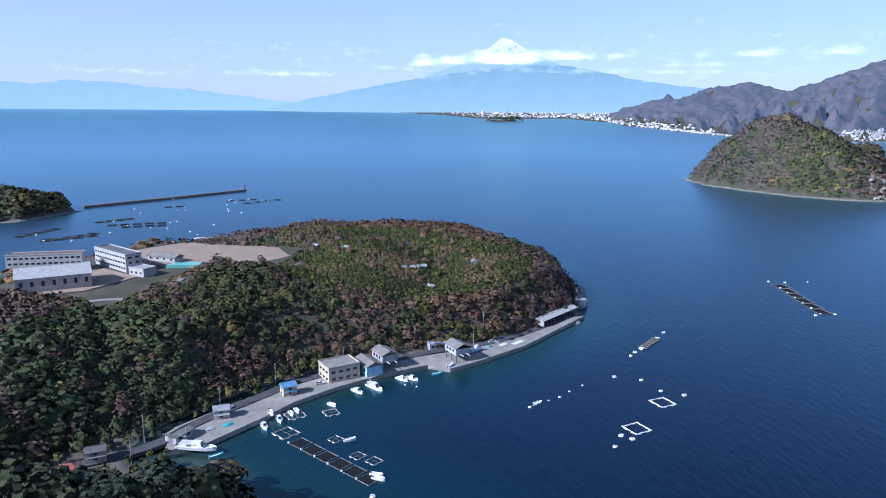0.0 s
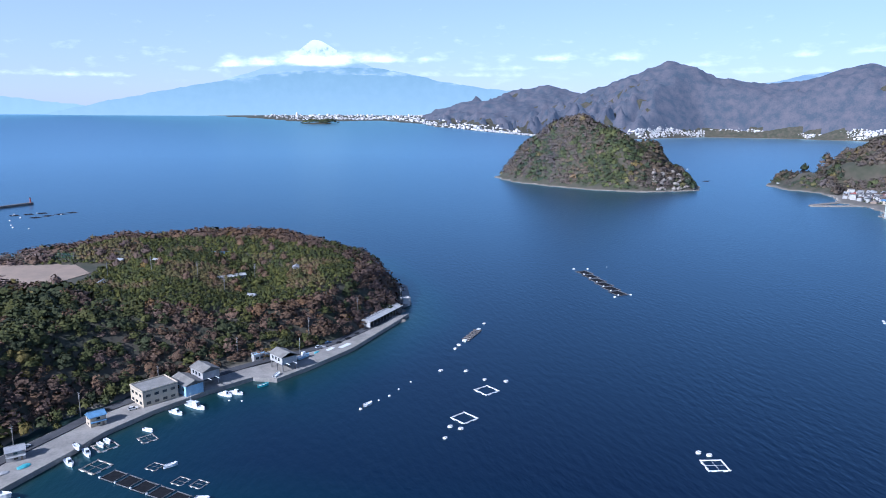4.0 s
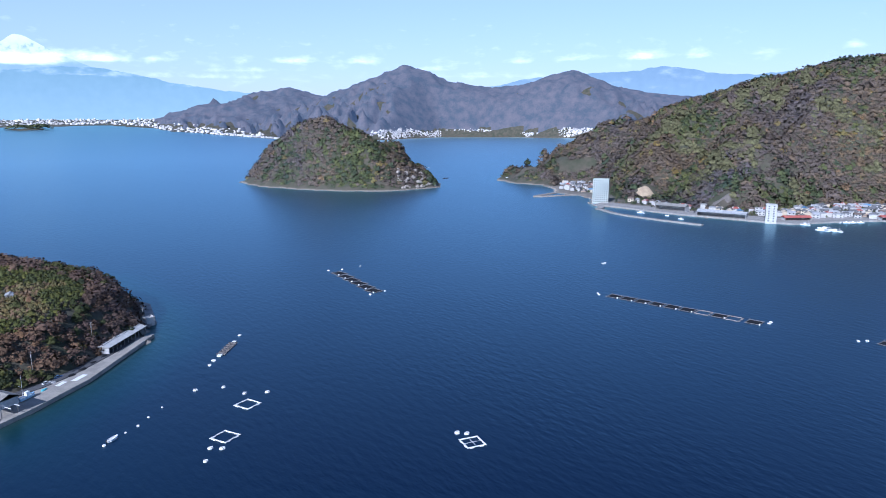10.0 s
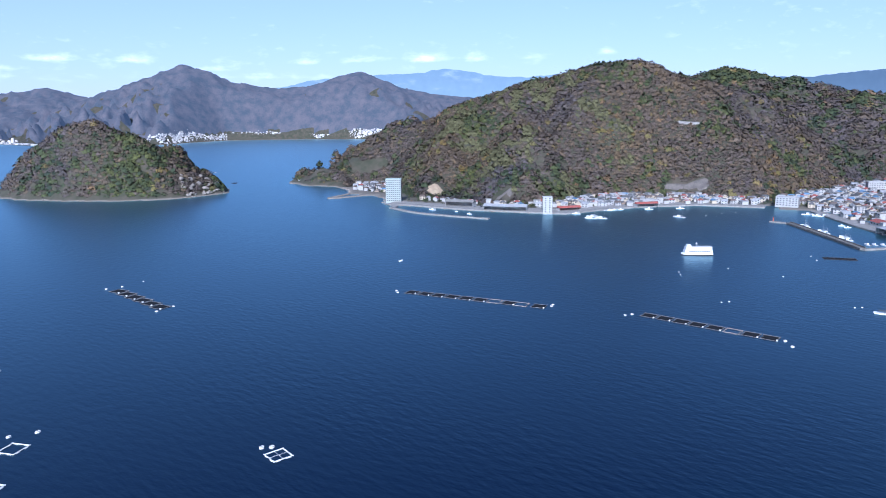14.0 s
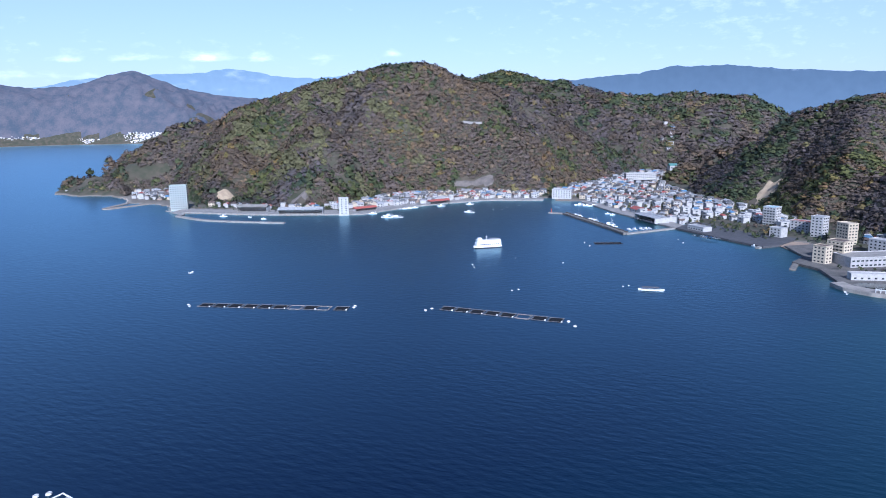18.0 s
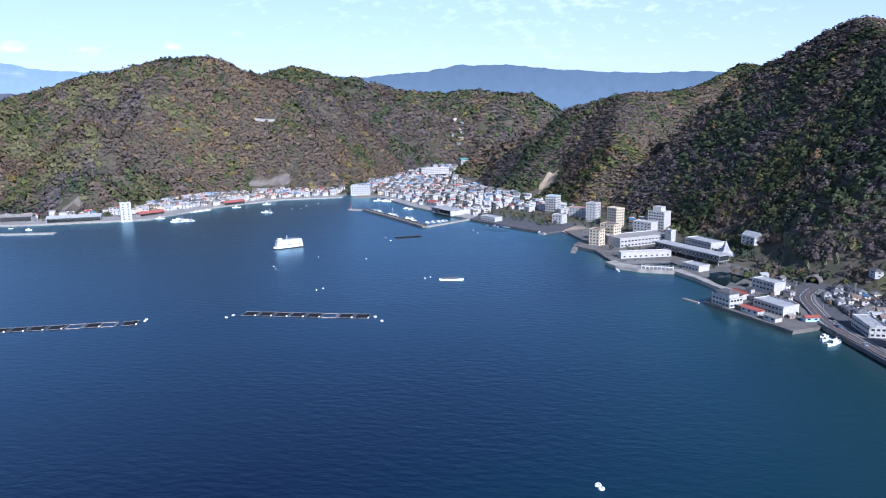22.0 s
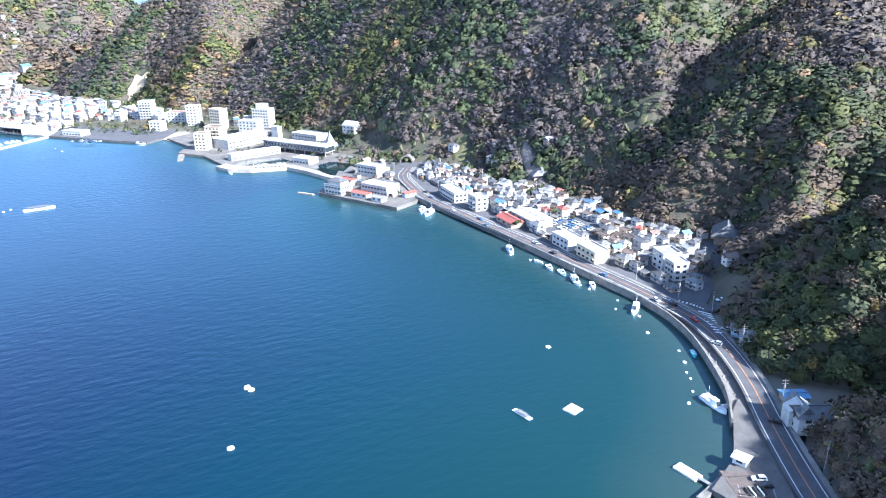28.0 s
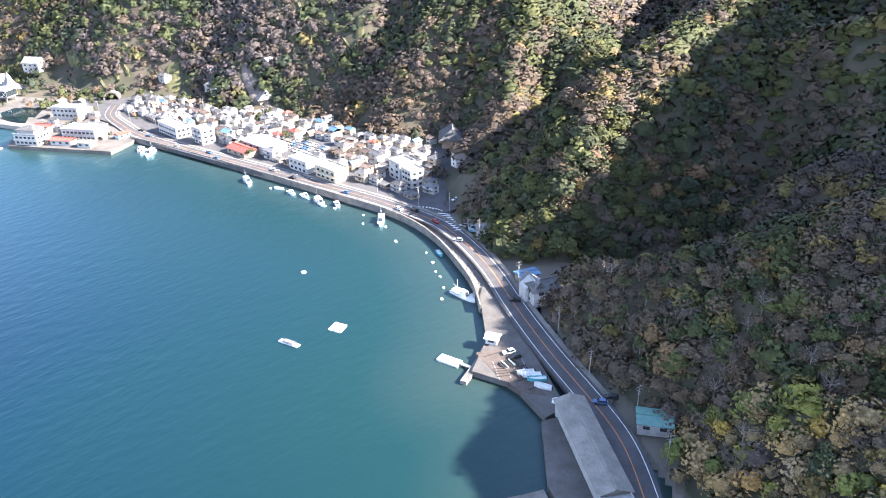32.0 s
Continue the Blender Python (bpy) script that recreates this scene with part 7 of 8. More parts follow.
# nets and gear laid out on the quay of the cape
for i, (x, y, w, d, mm, lab) in enumerate(((42, 402, 5, 3, NET, "heap of dark nets drying on the quay"), (48, 408, 6, 3, NET, "dark nets spread on the concrete"), (55, 416, 5, 3, NET, "heap of black nets on the quay"), (62, 424, 7, 3.5, NET, "wide heap of dark nets"),
                                            (36, 392, 6, 2.5, FOAM, "white sheet spread on the quay"), (45, 396, 9, 3, FOAM, "long white tarpaulin on the quay"), (28, 388, 4, 2, TEALHULL, "teal crates stacked on the quay"), (33, 396, 4, 2.5, GREYWALL, "grey gear stacked on the quay"), (-92, 284, 5, 3, TEALHULL, "teal nets heaped beside the house"), (-98, 280, 5, 3, GREYWALL, "fishing gear heaped on the quay"))):
    g = thing("net_heap", lab, "fishing gear", pose(x, y, 2.2, 0, 0, 45))
    if mm is FOAM:
        part("sheet", box(-w / 2, -d / 2, 0.01, w / 2, d / 2, 0.09), mm, g)
        continue
    v, f = ico(2)
    v = v * (1 + rng0.uniform(-0.15, 0.2, (len(v), 1))) * [w / 2, d / 2, 0.6]
    part("heap", (v + [0, 0, 0.05], [tuple(q) for q in f]), mm, g)

# ---------------------------------------------------------------- bare faces, fields and terraces on the slopes
def drape(name, label, category, cx, cy, rx, ry, turn, material, lift=1.2, seed=0, step=3.0):
    """A ragged patch of ground that follows the slope."""
    c, s = math.cos(radians(turn)), math.sin(radians(turn))
    nu, nv_ = max(6, int(2 * rx / step)), max(6, int(2 * ry / step))
    u, v = np.meshgrid(np.linspace(-1, 1, nu), np.linspace(-1, 1, nv_))
    edge = 1 + 0.22 * vnoise(np.arctan2(v, u) * 3, u * 0, 1.0, 70 + seed)
    f = np.sqrt(np.clip(1 - 0.5 * np.minimum(u * u, v * v), 0.3, 1)) * edge
    x, y = cx + (u * rx * c - v * ry * s) * f, cy + (u * rx * s + v * ry * c) * f
    rim = np.maximum(np.abs(u), np.abs(v)) > 0.98
    z = land(x.ravel(), y.ravel()).reshape(x.shape) + np.where(rim, -1.0, lift) + 0.35 * vnoise(x, y, 4, 71)
    i, j = np.meshgrid(np.arange(nu - 1), np.arange(nv_ - 1))
    q = (j * nu + i).ravel()
    ob = mesh_object(name, np.stack([x, y, z], -1).reshape(-1, 3), np.stack([q, q + 1, q + nu + 1, q + nu], 1), material)
    CLEAR.append(([(cx - rx * c * 0.7, cy - rx * s * 0.7), (cx + rx * c * 0.7, cy + rx * s * 0.7)], ry * 0.95))
    return tagged(ob, label, category, kind="structure")


GREYCUT = mat("shotcrete", (0.17, 0.145, 0.125), 0.9, color2=(0.10, 0.088, 0.078), scale=0.12, bump=0.4, bump_scale=0.6)
TANCUT = mat("tan_earth_face", (0.46, 0.36, 0.23), 0.9, color2=(0.32, 0.24, 0.16), scale=0.15, bump=0.5, bump_scale=0.5)
GRASS = mat("dry_grass", (0.125, 0.115, 0.05), 0.95, color2=(0.07, 0.075, 0.032), scale=0.12, bump=0.3, bump_scale=1.2)
drape("quarry_face", "bare grey quarry face above the harbour houses", "cliff", 1158, 398, 34, 13, 112, GREYCUT, 1.6, 1)
drape("earth_face", "tan bare earth face on the knoll", "cliff", 1062, -58, 24, 16, -40, TANCUT, 1.8, 2)
drape("slope_cut", "concrete-faced slope above the harbour road", "cliff", 912, 598, 12, 18, 30, GREYCUT, 1.4, 3)
drape("slope_cut", "pinkish landslip scar on the hillside", "cliff", 918, 735, 20, 14, 20, TANCUT, 1.2, 4)
drape("slope_cut", "grey retaining slope behind the temple", "cliff", 436, -283, 22, 6, -15, GREYCUT, 1.2, 5)
drape("field", "dry yellow field above the village", "field", 517, -265, 14, 8, -35, GRASS, 0.9, 6)
drape("field", "sunlit grass patch on the hillside", "field", 388, -344, 10, 4, -50, GRASS, 0.9, 7)
drape("field", "grassy clearing behind the white house", "field", 110, -186, 6, 2.6, -20, GRASS, 0.9, 8)
LEDGES = []
TERRACE_STONE = mat("terrace_stone", (0.17, 0.15, 0.12), 0.95, color2=(0.09, 0.085, 0.06), scale=0.6, bump=0.8, bump_scale=2.5)
ledge_pick = random.Random(5)
for cx, cy, rx, ry, turn, n, lab in ((1165, 568, 40, 26, -60, 5, "green ledge of the terraces high on the round hill"), (985, 680, 40, 16, -65, 3, "grassy ledge of the terraced orange fields"), (975, 612, 34, 16, -60, 3, "grassy terrace ledge above the harbour"),
                                     (600, -246, 50, 26, -12, 6, "green ledge of the orange terraces above the tunnel"), (1020, 560, 34, 16, -50, 3, "pale terrace ledge on the hill"), (420, -330, 38, 20, -25, 4, "grassy terrace ledge above the village")):
    c, s = math.cos(radians(turn)), math.sin(radians(turn))
    for k in range(n):
        w = (k - (n - 1) / 2) / n * 2 * ry
        u = -rx + ledge_pick.uniform(0, 14)
        while u < rx - 6:
            half = ledge_pick.uniform(5, 12)
            u += half
            w1 = w + ledge_pick.uniform(-1.5, 1.5)
            px0, py0 = cx + u * c - w1 * s, cy + u * s + w1 * c
            tilt = turn + ledge_pick.uniform(-8, 8)
            drape("terraced_field", lab, "field", px0, py0, half, ledge_pick.uniform(1.6, 2.8), tilt, GRASS, 0.7, k, 2.0)
            ct, st = math.cos(radians(tilt)), math.sin(radians(tilt))
            pts = [(px0 + q * ct, py0 + q * st) for q in np.linspace(-half * 0.9, half * 0.9, 7)]
            LEDGES.append(pts)
            zz = land(np.array([p[0] for p in pts]), np.array([p[1] for p in pts]))
            v, f = strip(pts, -0.25, 0.25, 0, 0)
            npt = len(pts)
            v = [(x, y, zz[i % npt] + (1.25 if i >= 2 * npt else -1)) for i, (x, y, z) in enumerate(v)]
            tagged(part("terrace_wall", (v, f), TERRACE_STONE), "dry stone terrace wall across the slope", "wall", "terrace walls", "structure")
            u += half + ledge_pick.uniform(4, 16)
drape("field", "pale mountain road cut on the hill", "road", 1262, 436, 22, 3, -75, CONCRETE, 1.5, 9)

# ---------------------------------------------------------------- woods
rng = np.random.default_rng(7)


def crown_shape(core, clumps, size, bare=False, slim=1.0):
    """A ragged crown of unit radius: a dark core under a shell of leaf clumps, or of twigs; with its rounded normals."""
    v, f = ico(1)
    v = v * (1 + rng.uniform(-0.2, 0.2, (len(v), 1))) * core
    v[:, 2] = np.where(v[:, 2] < 0, v[:, 2] * 0.7, v[:, 2])
    v[:, :2] *= 1 - slim * 0.45 * np.clip(v[:, 2:], 0, 1)
    vs, fs, n = [v], [f], len(v)
    ns = [v / np.linalg.norm(v, axis=1)[:, None]]
    d = rng.normal(size=(clumps, 3))
    d[:, 2] = np.abs(d[:, 2]) * 1.15 - 0.3
    d /= np.linalg.norm(d, axis=1)[:, None]
    lobes = rng.normal(size=(6, 3))
    lobes[:, 2] = np.abs(lobes[:, 2])
    lobes /= np.linalg.norm(lobes, axis=1)[:, None]
    for w in d:
        near = lobes[int((lobes @ w).argmax())]
        bulge = 0.80 + 0.28 * max(0.0, float(near @ w)) ** 3
        c = w * bulge * rng.uniform(0.88, 1.08) * np.array([1 - slim * 0.45 * max(w[2], 0)] * 2 + [1])
        # each lobe of the crown is round in itself
        nm = c - near * 0.5 + rng.normal(0, 0.14, 3)
        nm /= np.linalg.norm(nm)
        if bare:
            side = np.cross(w, rng.normal(size=3))
            side *= rng.uniform(0.05, 0.11) / np.linalg.norm(side)
            lean = rng.normal(0, 0.2, 3)
            tri = np.array([c * 0.6 - side, c * 0.6 + side, c * 1.06 + lean])
            if np.cross(tri[1] - tri[0], tri[2] - tri[0]) @ nm < 0:
                tri = tri[[1, 0, 2]]
            vs.append(tri)
            fs.append(np.array([[n, n + 1, n + 2]]))
            k = 3
        else:
            out = w + rng.normal(0, 0.42, 3)
            a = np.cross(out, rng.normal(size=3))
            a *= size * rng.uniform(0.6, 1.35) / np.linalg.norm(a)
            b = np.cross(out, a)
            b *= size * rng.uniform(0.6, 1.2) / np.linalg.norm(b)
            vs.append(np.array([c - a, c - b * 0.9, c + a, c + b * 0.9]))
            fs.append(np.array([[n, n + 1, n + 2], [n, n + 2, n + 3]]))
            k = 4
        ns.append(np.repeat(nm[None], k, 0))
        n += k
    return np.concatenate(vs), np.concatenate(fs), np.concatenate(ns)


def slope_normal(x, y, e=6.0):
    """Which way the ground faces."""
    nx, ny = (land(x - e, y) - land(x + e, y)) / (2 * e), (land(x, y - e) - land(x, y + e)) / (2 * e)
    v = np.stack([nx, ny, np.ones(len(nx))], 1)
    return v / np.linalg.norm(v, axis=1)[:, None]


def woods(name, label, pos, radius, height, tones, shapes, follow=0.62, material=None):
    """Many crowns in one mesh: pos (n, 3) at the ground, each with its size, tone and one of the shapes."""
    kind_of = rng.integers(0, len(shapes), len(pos))
    vs, fs, cs, ns, n = [], [], [], [], 0
    for k, (sv, sf, sn) in enumerate(shapes):
        i = np.where(kind_of == k)[0]
        if not len(i):
            continue
        a = rng.uniform(0, 2 * np.pi, len(i))
        c, s = np.cos(a), np.sin(a)
        r, h = radius[i, None], height[i, None]
        x = sv[None, :, 0] * c[:, None] - sv[None, :, 1] * s[:, None]
        y = sv[None, :, 0] * s[:, None] + sv[None, :, 1] * c[:, None]
        v = np.stack([pos[i, None, 0] + x * r, pos[i, None, 1] + y * r, pos[i, None, 2] + h * 0.5 + sv[None, :, 2] * h * 0.55], -1)
        nv = np.stack([sn[None, :, 0] * c[:, None] - sn[None, :, 1] * s[:, None], sn[None, :, 0] * s[:, None] + sn[None, :, 1] * c[:, None], sn[None, :, 2] + 0 * c[:, None]], -1)
        lie = slope_normal(pos[i, 0], pos[i, 1])
        nv = nv * 0.5 + lie[:, None, :] * follow
        nv /= np.linalg.norm(nv, axis=-1)[..., None]
        tone = tones[i, None, :] * (rng.uniform(0.62, 1.38, (len(i), len(sv), 1)) if material else rng.uniform(0.86, 1.14, (len(i), len(sv), 1)))
        vs.append(v.reshape(-1, 3))
        ns.append(nv.reshape(-1, 3))
        cs.append(tone.reshape(-1, 3))
        fs.append((sf[None] + (n + np.arange(len(i)) * len(sv))[:, None, None]).reshape(-1, 3))
        n += len(i) * len(sv)
    ob = mesh_object(name, np.concatenate(vs), np.concatenate(fs), material or LEAF, smooth=True)
    ob.data.normals_split_custom_set_from_vertices(np.concatenate(ns).astype(np.float32))
    col = ob.data.attributes.new("tone", "FLOAT_COLOR", "POINT")
    rgba = np.ones((n, 4), np.float32)
    rgba[:, :3] = np.concatenate(cs)
    col.data.foreach_set("color", rgba.ravel())
    return tagged(ob, label, "woods", kind="stuff")


EVERGREEN = np.array([(0.054, 0.068, 0.030), (0.070, 0.084, 0.034), (0.046, 0.060, 0.034), (0.088, 0.098, 0.036), (0.060, 0.072, 0.040)])
WINTER = np.array([(0.124, 0.097, 0.074), (0.104, 0.083, 0.068), (0.138, 0.102, 0.068), (0.116, 0.092, 0.080), (0.098, 0.075, 0.054)])
GOLD = np.array([(0.180, 0.135, 0.050), (0.165, 0.140, 0.055), (0.190, 0.125, 0.070), (0.150, 0.130, 0.050)])


def tone_of(x, y, bare_share=0.5):
    """Stands of evergreen and of bare winter trees, with a few turned golden."""
    f = 0.5 + 0.22 * vnoise(x, y, 160, 23) + 0.26 * vnoise(x, y, 55, 21) + 0.22 * vnoise(x, y, 18, 22) + rng.normal(0, 0.12, len(x))
    f = f + 0.55 * np.exp(-((x - 2020) / 150) ** 2 - ((y - 600) / 150) ** 2)
    kind = np.where(f < bare_share, 1, 0)
    kind = np.where(rng.random(len(x)) < 0.025 + 0.07 * (vnoise(x, y, 70, 25) > 0.35), 2, kind)
    k = rng.integers(0, 4, len(x))
    tones = np.choose(kind[:, None], [EVERGREEN[k], WINTER[k], GOLD[k]]) * 0.84 * rng.uniform(0.86, 1.16, (len(x), 1))
    warm = 0.16 * vnoise(x, y, 90, 28)[:, None]
    tones = tones * (1 + warm * np.array((1.0, 0.45, -1.0)))
    # the cape is browner; painted sunlight makes the knoll above the long shed yellow-green
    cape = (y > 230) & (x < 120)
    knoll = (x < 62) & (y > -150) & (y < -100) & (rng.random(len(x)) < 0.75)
    tones = np.where(cape[:, None], tones * np.where((kind == 1)[:, None], (1.28, 1.02, 0.84), (1.15, 1.02, 0.72)), tones)
    tones = tones * np.where((x < 420) & (y < -180), 0.84, 1.0)[:, None]
    terrace = (x > 900) & (x < 1330) & (y > 380) & (y < 900) & (vnoise(x, y, 46, 31) + 0.6 * vnoise(x, y, 15, 32) > 0.66)
    tones = np.where(terrace[:, None], np.array((0.112, 0.106, 0.050)) * rng.uniform(0.8, 1.15, (len(x), 1)), tones)
    kind = np.where(terrace, 0, kind)
    bamboo = (np.hypot(x + 150, y - 300) < 42) & (rng.random(len(x)) < 0.85)
    tones = np.where(bamboo[:, None], np.array((0.062, 0.078, 0.030)) * rng.uniform(0.8, 1.2, (len(x), 1)), tones)
    kind = np.where(bamboo, 0, kind)
    # knoll leaf colours brightened in place of sun falling on them
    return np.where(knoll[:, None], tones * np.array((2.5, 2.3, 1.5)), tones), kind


def in_pads(x, y, grow=1.05):
    hit = np.zeros(len(x), bool)
    for cx, cy, rx, ry, turn, h in PADS:
        c, s = math.cos(radians(turn)), math.sin(radians(turn))
        u, v = ((x - cx) * c + (y - cy) * s) / rx, (-(x - cx) * s + (y - cy) * c) / ry
        hit |= np.maximum(np.abs(u), np.abs(v)) < grow
    return hit


def in_poly(x, y, poly):
    return inside(x, y, np.array(poly, float)) > 0


def seen_from_bay(x, y, z, top):
    """Keeps what faces the bay: nothing of the land stands between it and the air over the water."""
    ex, ey, ez = 5.0, 5.0, 139.0
    keep = np.ones(len(x), bool)
    for s in np.linspace(0.25, 0.94, 20):
        qx, qy = ex + (x - ex) * s, ey + (y - ey) * s
        keep &= land(qx, qy) < ez + (z + top - ez) * s + 3 + 7 * (np.hypot(x, y) < 760)
    return keep | (np.hypot(x, y) < 640)


def scatter(box, step, jitter=0.42):
    x, y = np.meshgrid(np.arange(box[0], box[2], step), np.arange(box[1], box[3], step))
    x, y = x.ravel(), y.ravel()
    return x + rng.uniform(-jitter, jitter, len(x)) * step, y + rng.uniform(-jitter, jitter, len(y)) * step


near_shapes = [crown_shape(0.66, 80, 0.19) for _ in range(8)] + [crown_shape(0.64, 74, 0.19, slim=1.5) for _ in range(2)]
near_bare = [crown_shape(0.56, 84, 0.15) for _ in range(5)]
mid_shapes = [crown_shape(0.68, 48, 0.21) for _ in range(10)]
mid_bare = [crown_shape(0.58, 54, 0.17) for _ in range(8)]
far_shapes = [crown_shape(0.66, 24, 0.28) for _ in range(10)]
far_bare = [crown_shape(0.58, 28, 0.22) for _ in range(8)]
fine_shapes = [crown_shape(0.70, 130, 0.14) for _ in range(7)] + [crown_shape(0.68, 120, 0.14, slim=1.5) for _ in range(3)]
fine_bare = [crown_shape(0.52, 150, 0.10) for _ in range(6)]
SETS = {3: (fine_shapes, fine_bare), 2: (near_shapes, near_bare), 1: (mid_shapes, mid_bare), 0: (far_shapes, far_bare)}


def plant(name, label, box, step, size, near, bare_share=0.5, keep_if=None, top=6, flat=1.0):
    x, y = scatter(box, step)
    sd = shore(x, y)
    ok = sd > 7
    x, y, sd = x[ok], y[ok], sd[ok]
    z = land(x, y, sd)
    ok = (z > 1.9) & ~in_pads(x, y)
    for poly in TOWN:
        ok &= ~in_poly(x, y, poly)
    ok &= clear_of(x, y, CLEAR)
    if keep_if is not None:
        ok &= keep_if(x, y)
    x, y, z = x[ok], y[ok], z[ok]
    ok = seen_from_bay(x, y, z, top)
    x, y, z = x[ok], y[ok], z[ok]
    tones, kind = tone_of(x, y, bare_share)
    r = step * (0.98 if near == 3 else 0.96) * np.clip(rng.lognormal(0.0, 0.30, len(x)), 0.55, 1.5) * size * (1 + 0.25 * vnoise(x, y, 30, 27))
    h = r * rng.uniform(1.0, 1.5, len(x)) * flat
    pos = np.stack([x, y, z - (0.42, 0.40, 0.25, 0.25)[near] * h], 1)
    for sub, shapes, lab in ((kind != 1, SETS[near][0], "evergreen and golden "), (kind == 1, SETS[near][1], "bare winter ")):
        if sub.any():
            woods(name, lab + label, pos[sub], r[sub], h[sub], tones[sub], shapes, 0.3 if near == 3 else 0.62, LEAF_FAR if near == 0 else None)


def near_grove(x, y):
    """The part of the hillside beside the long shed, where each tree stands for itself."""
    return (x > -12) & (x < 128) & (y > -196) & (y < -104) & (x * 0.62 + (y + 150) * 0.78 < 62)


def orchard(x, y):
    """The level top of the cape, planted with orange trees."""
    return ((x + 55) / 118) ** 2 + ((y - 492) / 88) ** 2 < 1


plant("peninsula_woods", "trees on the slope of the cape above the quay", (-400, 200, 110, 650), 4.6, 1.08, 1, 0.62, lambda x, y: ~orchard(x, y))
plant("spur_woods", "trees on the steep spur by the water", (-260, 90, -40, 232), 4.8, 1.05, 2, 0.3, lambda x, y: x > -170)
def close_slope(x, y):
    return (x < 190) & (y > -275) & (x + 0.6 * y > -190)


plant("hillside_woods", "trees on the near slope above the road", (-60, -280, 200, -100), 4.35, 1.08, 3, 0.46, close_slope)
plant("hillside_woods", "trees on the steep hillside above the road", (-150, -420, 330, -100), 5.2, 1.05, 1, 0.45, lambda x, y: ~close_slope(x, y))
plant("mountain_woods", "trees on the mountain slope above the village", (330, -560, 760, -130), 5.8, 0.95, 1, 0.47, flat=1.2)
plant("mountain_woods", "trees on the high slope far behind the road", (-400, -760, 330, -420), 6.4, 1.1, 0, 0.52, flat=0.8)
plant("mountain_woods", "trees on the mountain beside the hotels", (760, -560, 1320, 40), 5.6, 1.1, 0, 0.6, flat=0.85)
plant("mountain_woods", "trees on the mountain ridge far off", (330, -800, 1320, -560), 8, 1.1, 0, 0.5, flat=0.8)
plant("hill_woods", "trees on the round hill behind the harbour", (880, 130, 1620, 1215), 5.6, 1.1, 0, 0.6, flat=1.25)
plant("valley_woods", "trees on the hills up the valley", (1320, -260, 2450, 130), 9, 1.1, 0, 0.55)
plant("valley_woods", "trees on the far hills up the valley", (1620, 130, 2450, 900), 9, 1.1, 0, 0.55)
plant("island_woods", "trees covering the island", (470, 1070, 790, 1430), 5.4, 1.1, 0, 0.5, flat=1.25)
plant("headland_woods", "trees on the low headland", (-780, 770, -460, 1020), 7, 1.1, 0, 0.2)
plant("islet_woods", "pines on the flat islet far off", (220, 4150, 500, 4270), 12, 1.0, 0, 0.0, flat=0.7)

# trees between the houses and behind the buildings on the level ground
gxs, gys = [], []
for poly in TOWN:
    p = np.array(poly, float)
    x, y = scatter((p[:, 0].min(), p[:, 1].min(), p[:, 0].max(), p[:, 1].max()), 6.5)
    ok = in_poly(x, y, poly) & (shore(x, y) > (30 if poly is not TOWN[2] else 15)) & clear_of(x, y, CLEAR) & (np.hypot(x, y) < 1350)
    gxs.append(x[ok])
    gys.append(y[ok])
x, y = np.concatenate(gxs), np.concatenate(gys)
ok = np.ones(len(x), bool)
for a, b, r in taken:
    ok &= np.hypot(x - a, y - b) > r + 1.6
edge = np.minimum.reduce([np.abs(inside(x, y, np.array(poly, float))) for poly in TOWN])
ok &= (rng.random(len(x)) < np.where((edge < 14) | (y > 220) & (x < 120), 0.9, 0.34)) & ~((np.abs(x - 338) < 22) & (np.abs(y + 232) < 12))
x, y = x[ok], y[ok]
tones, kk = tone_of(x, y, 0.3)
r = rng.uniform(1.4, 3.6, len(x)) * np.where(edge[ok] < 14, 1.15, 0.8)
woods("town_trees", "garden trees and bushes between the houses and at the foot of the slope", np.stack([x, y, land(x, y)], 1), r, r * rng.uniform(1.5, 2.3, len(x)), tones, mid_shapes)

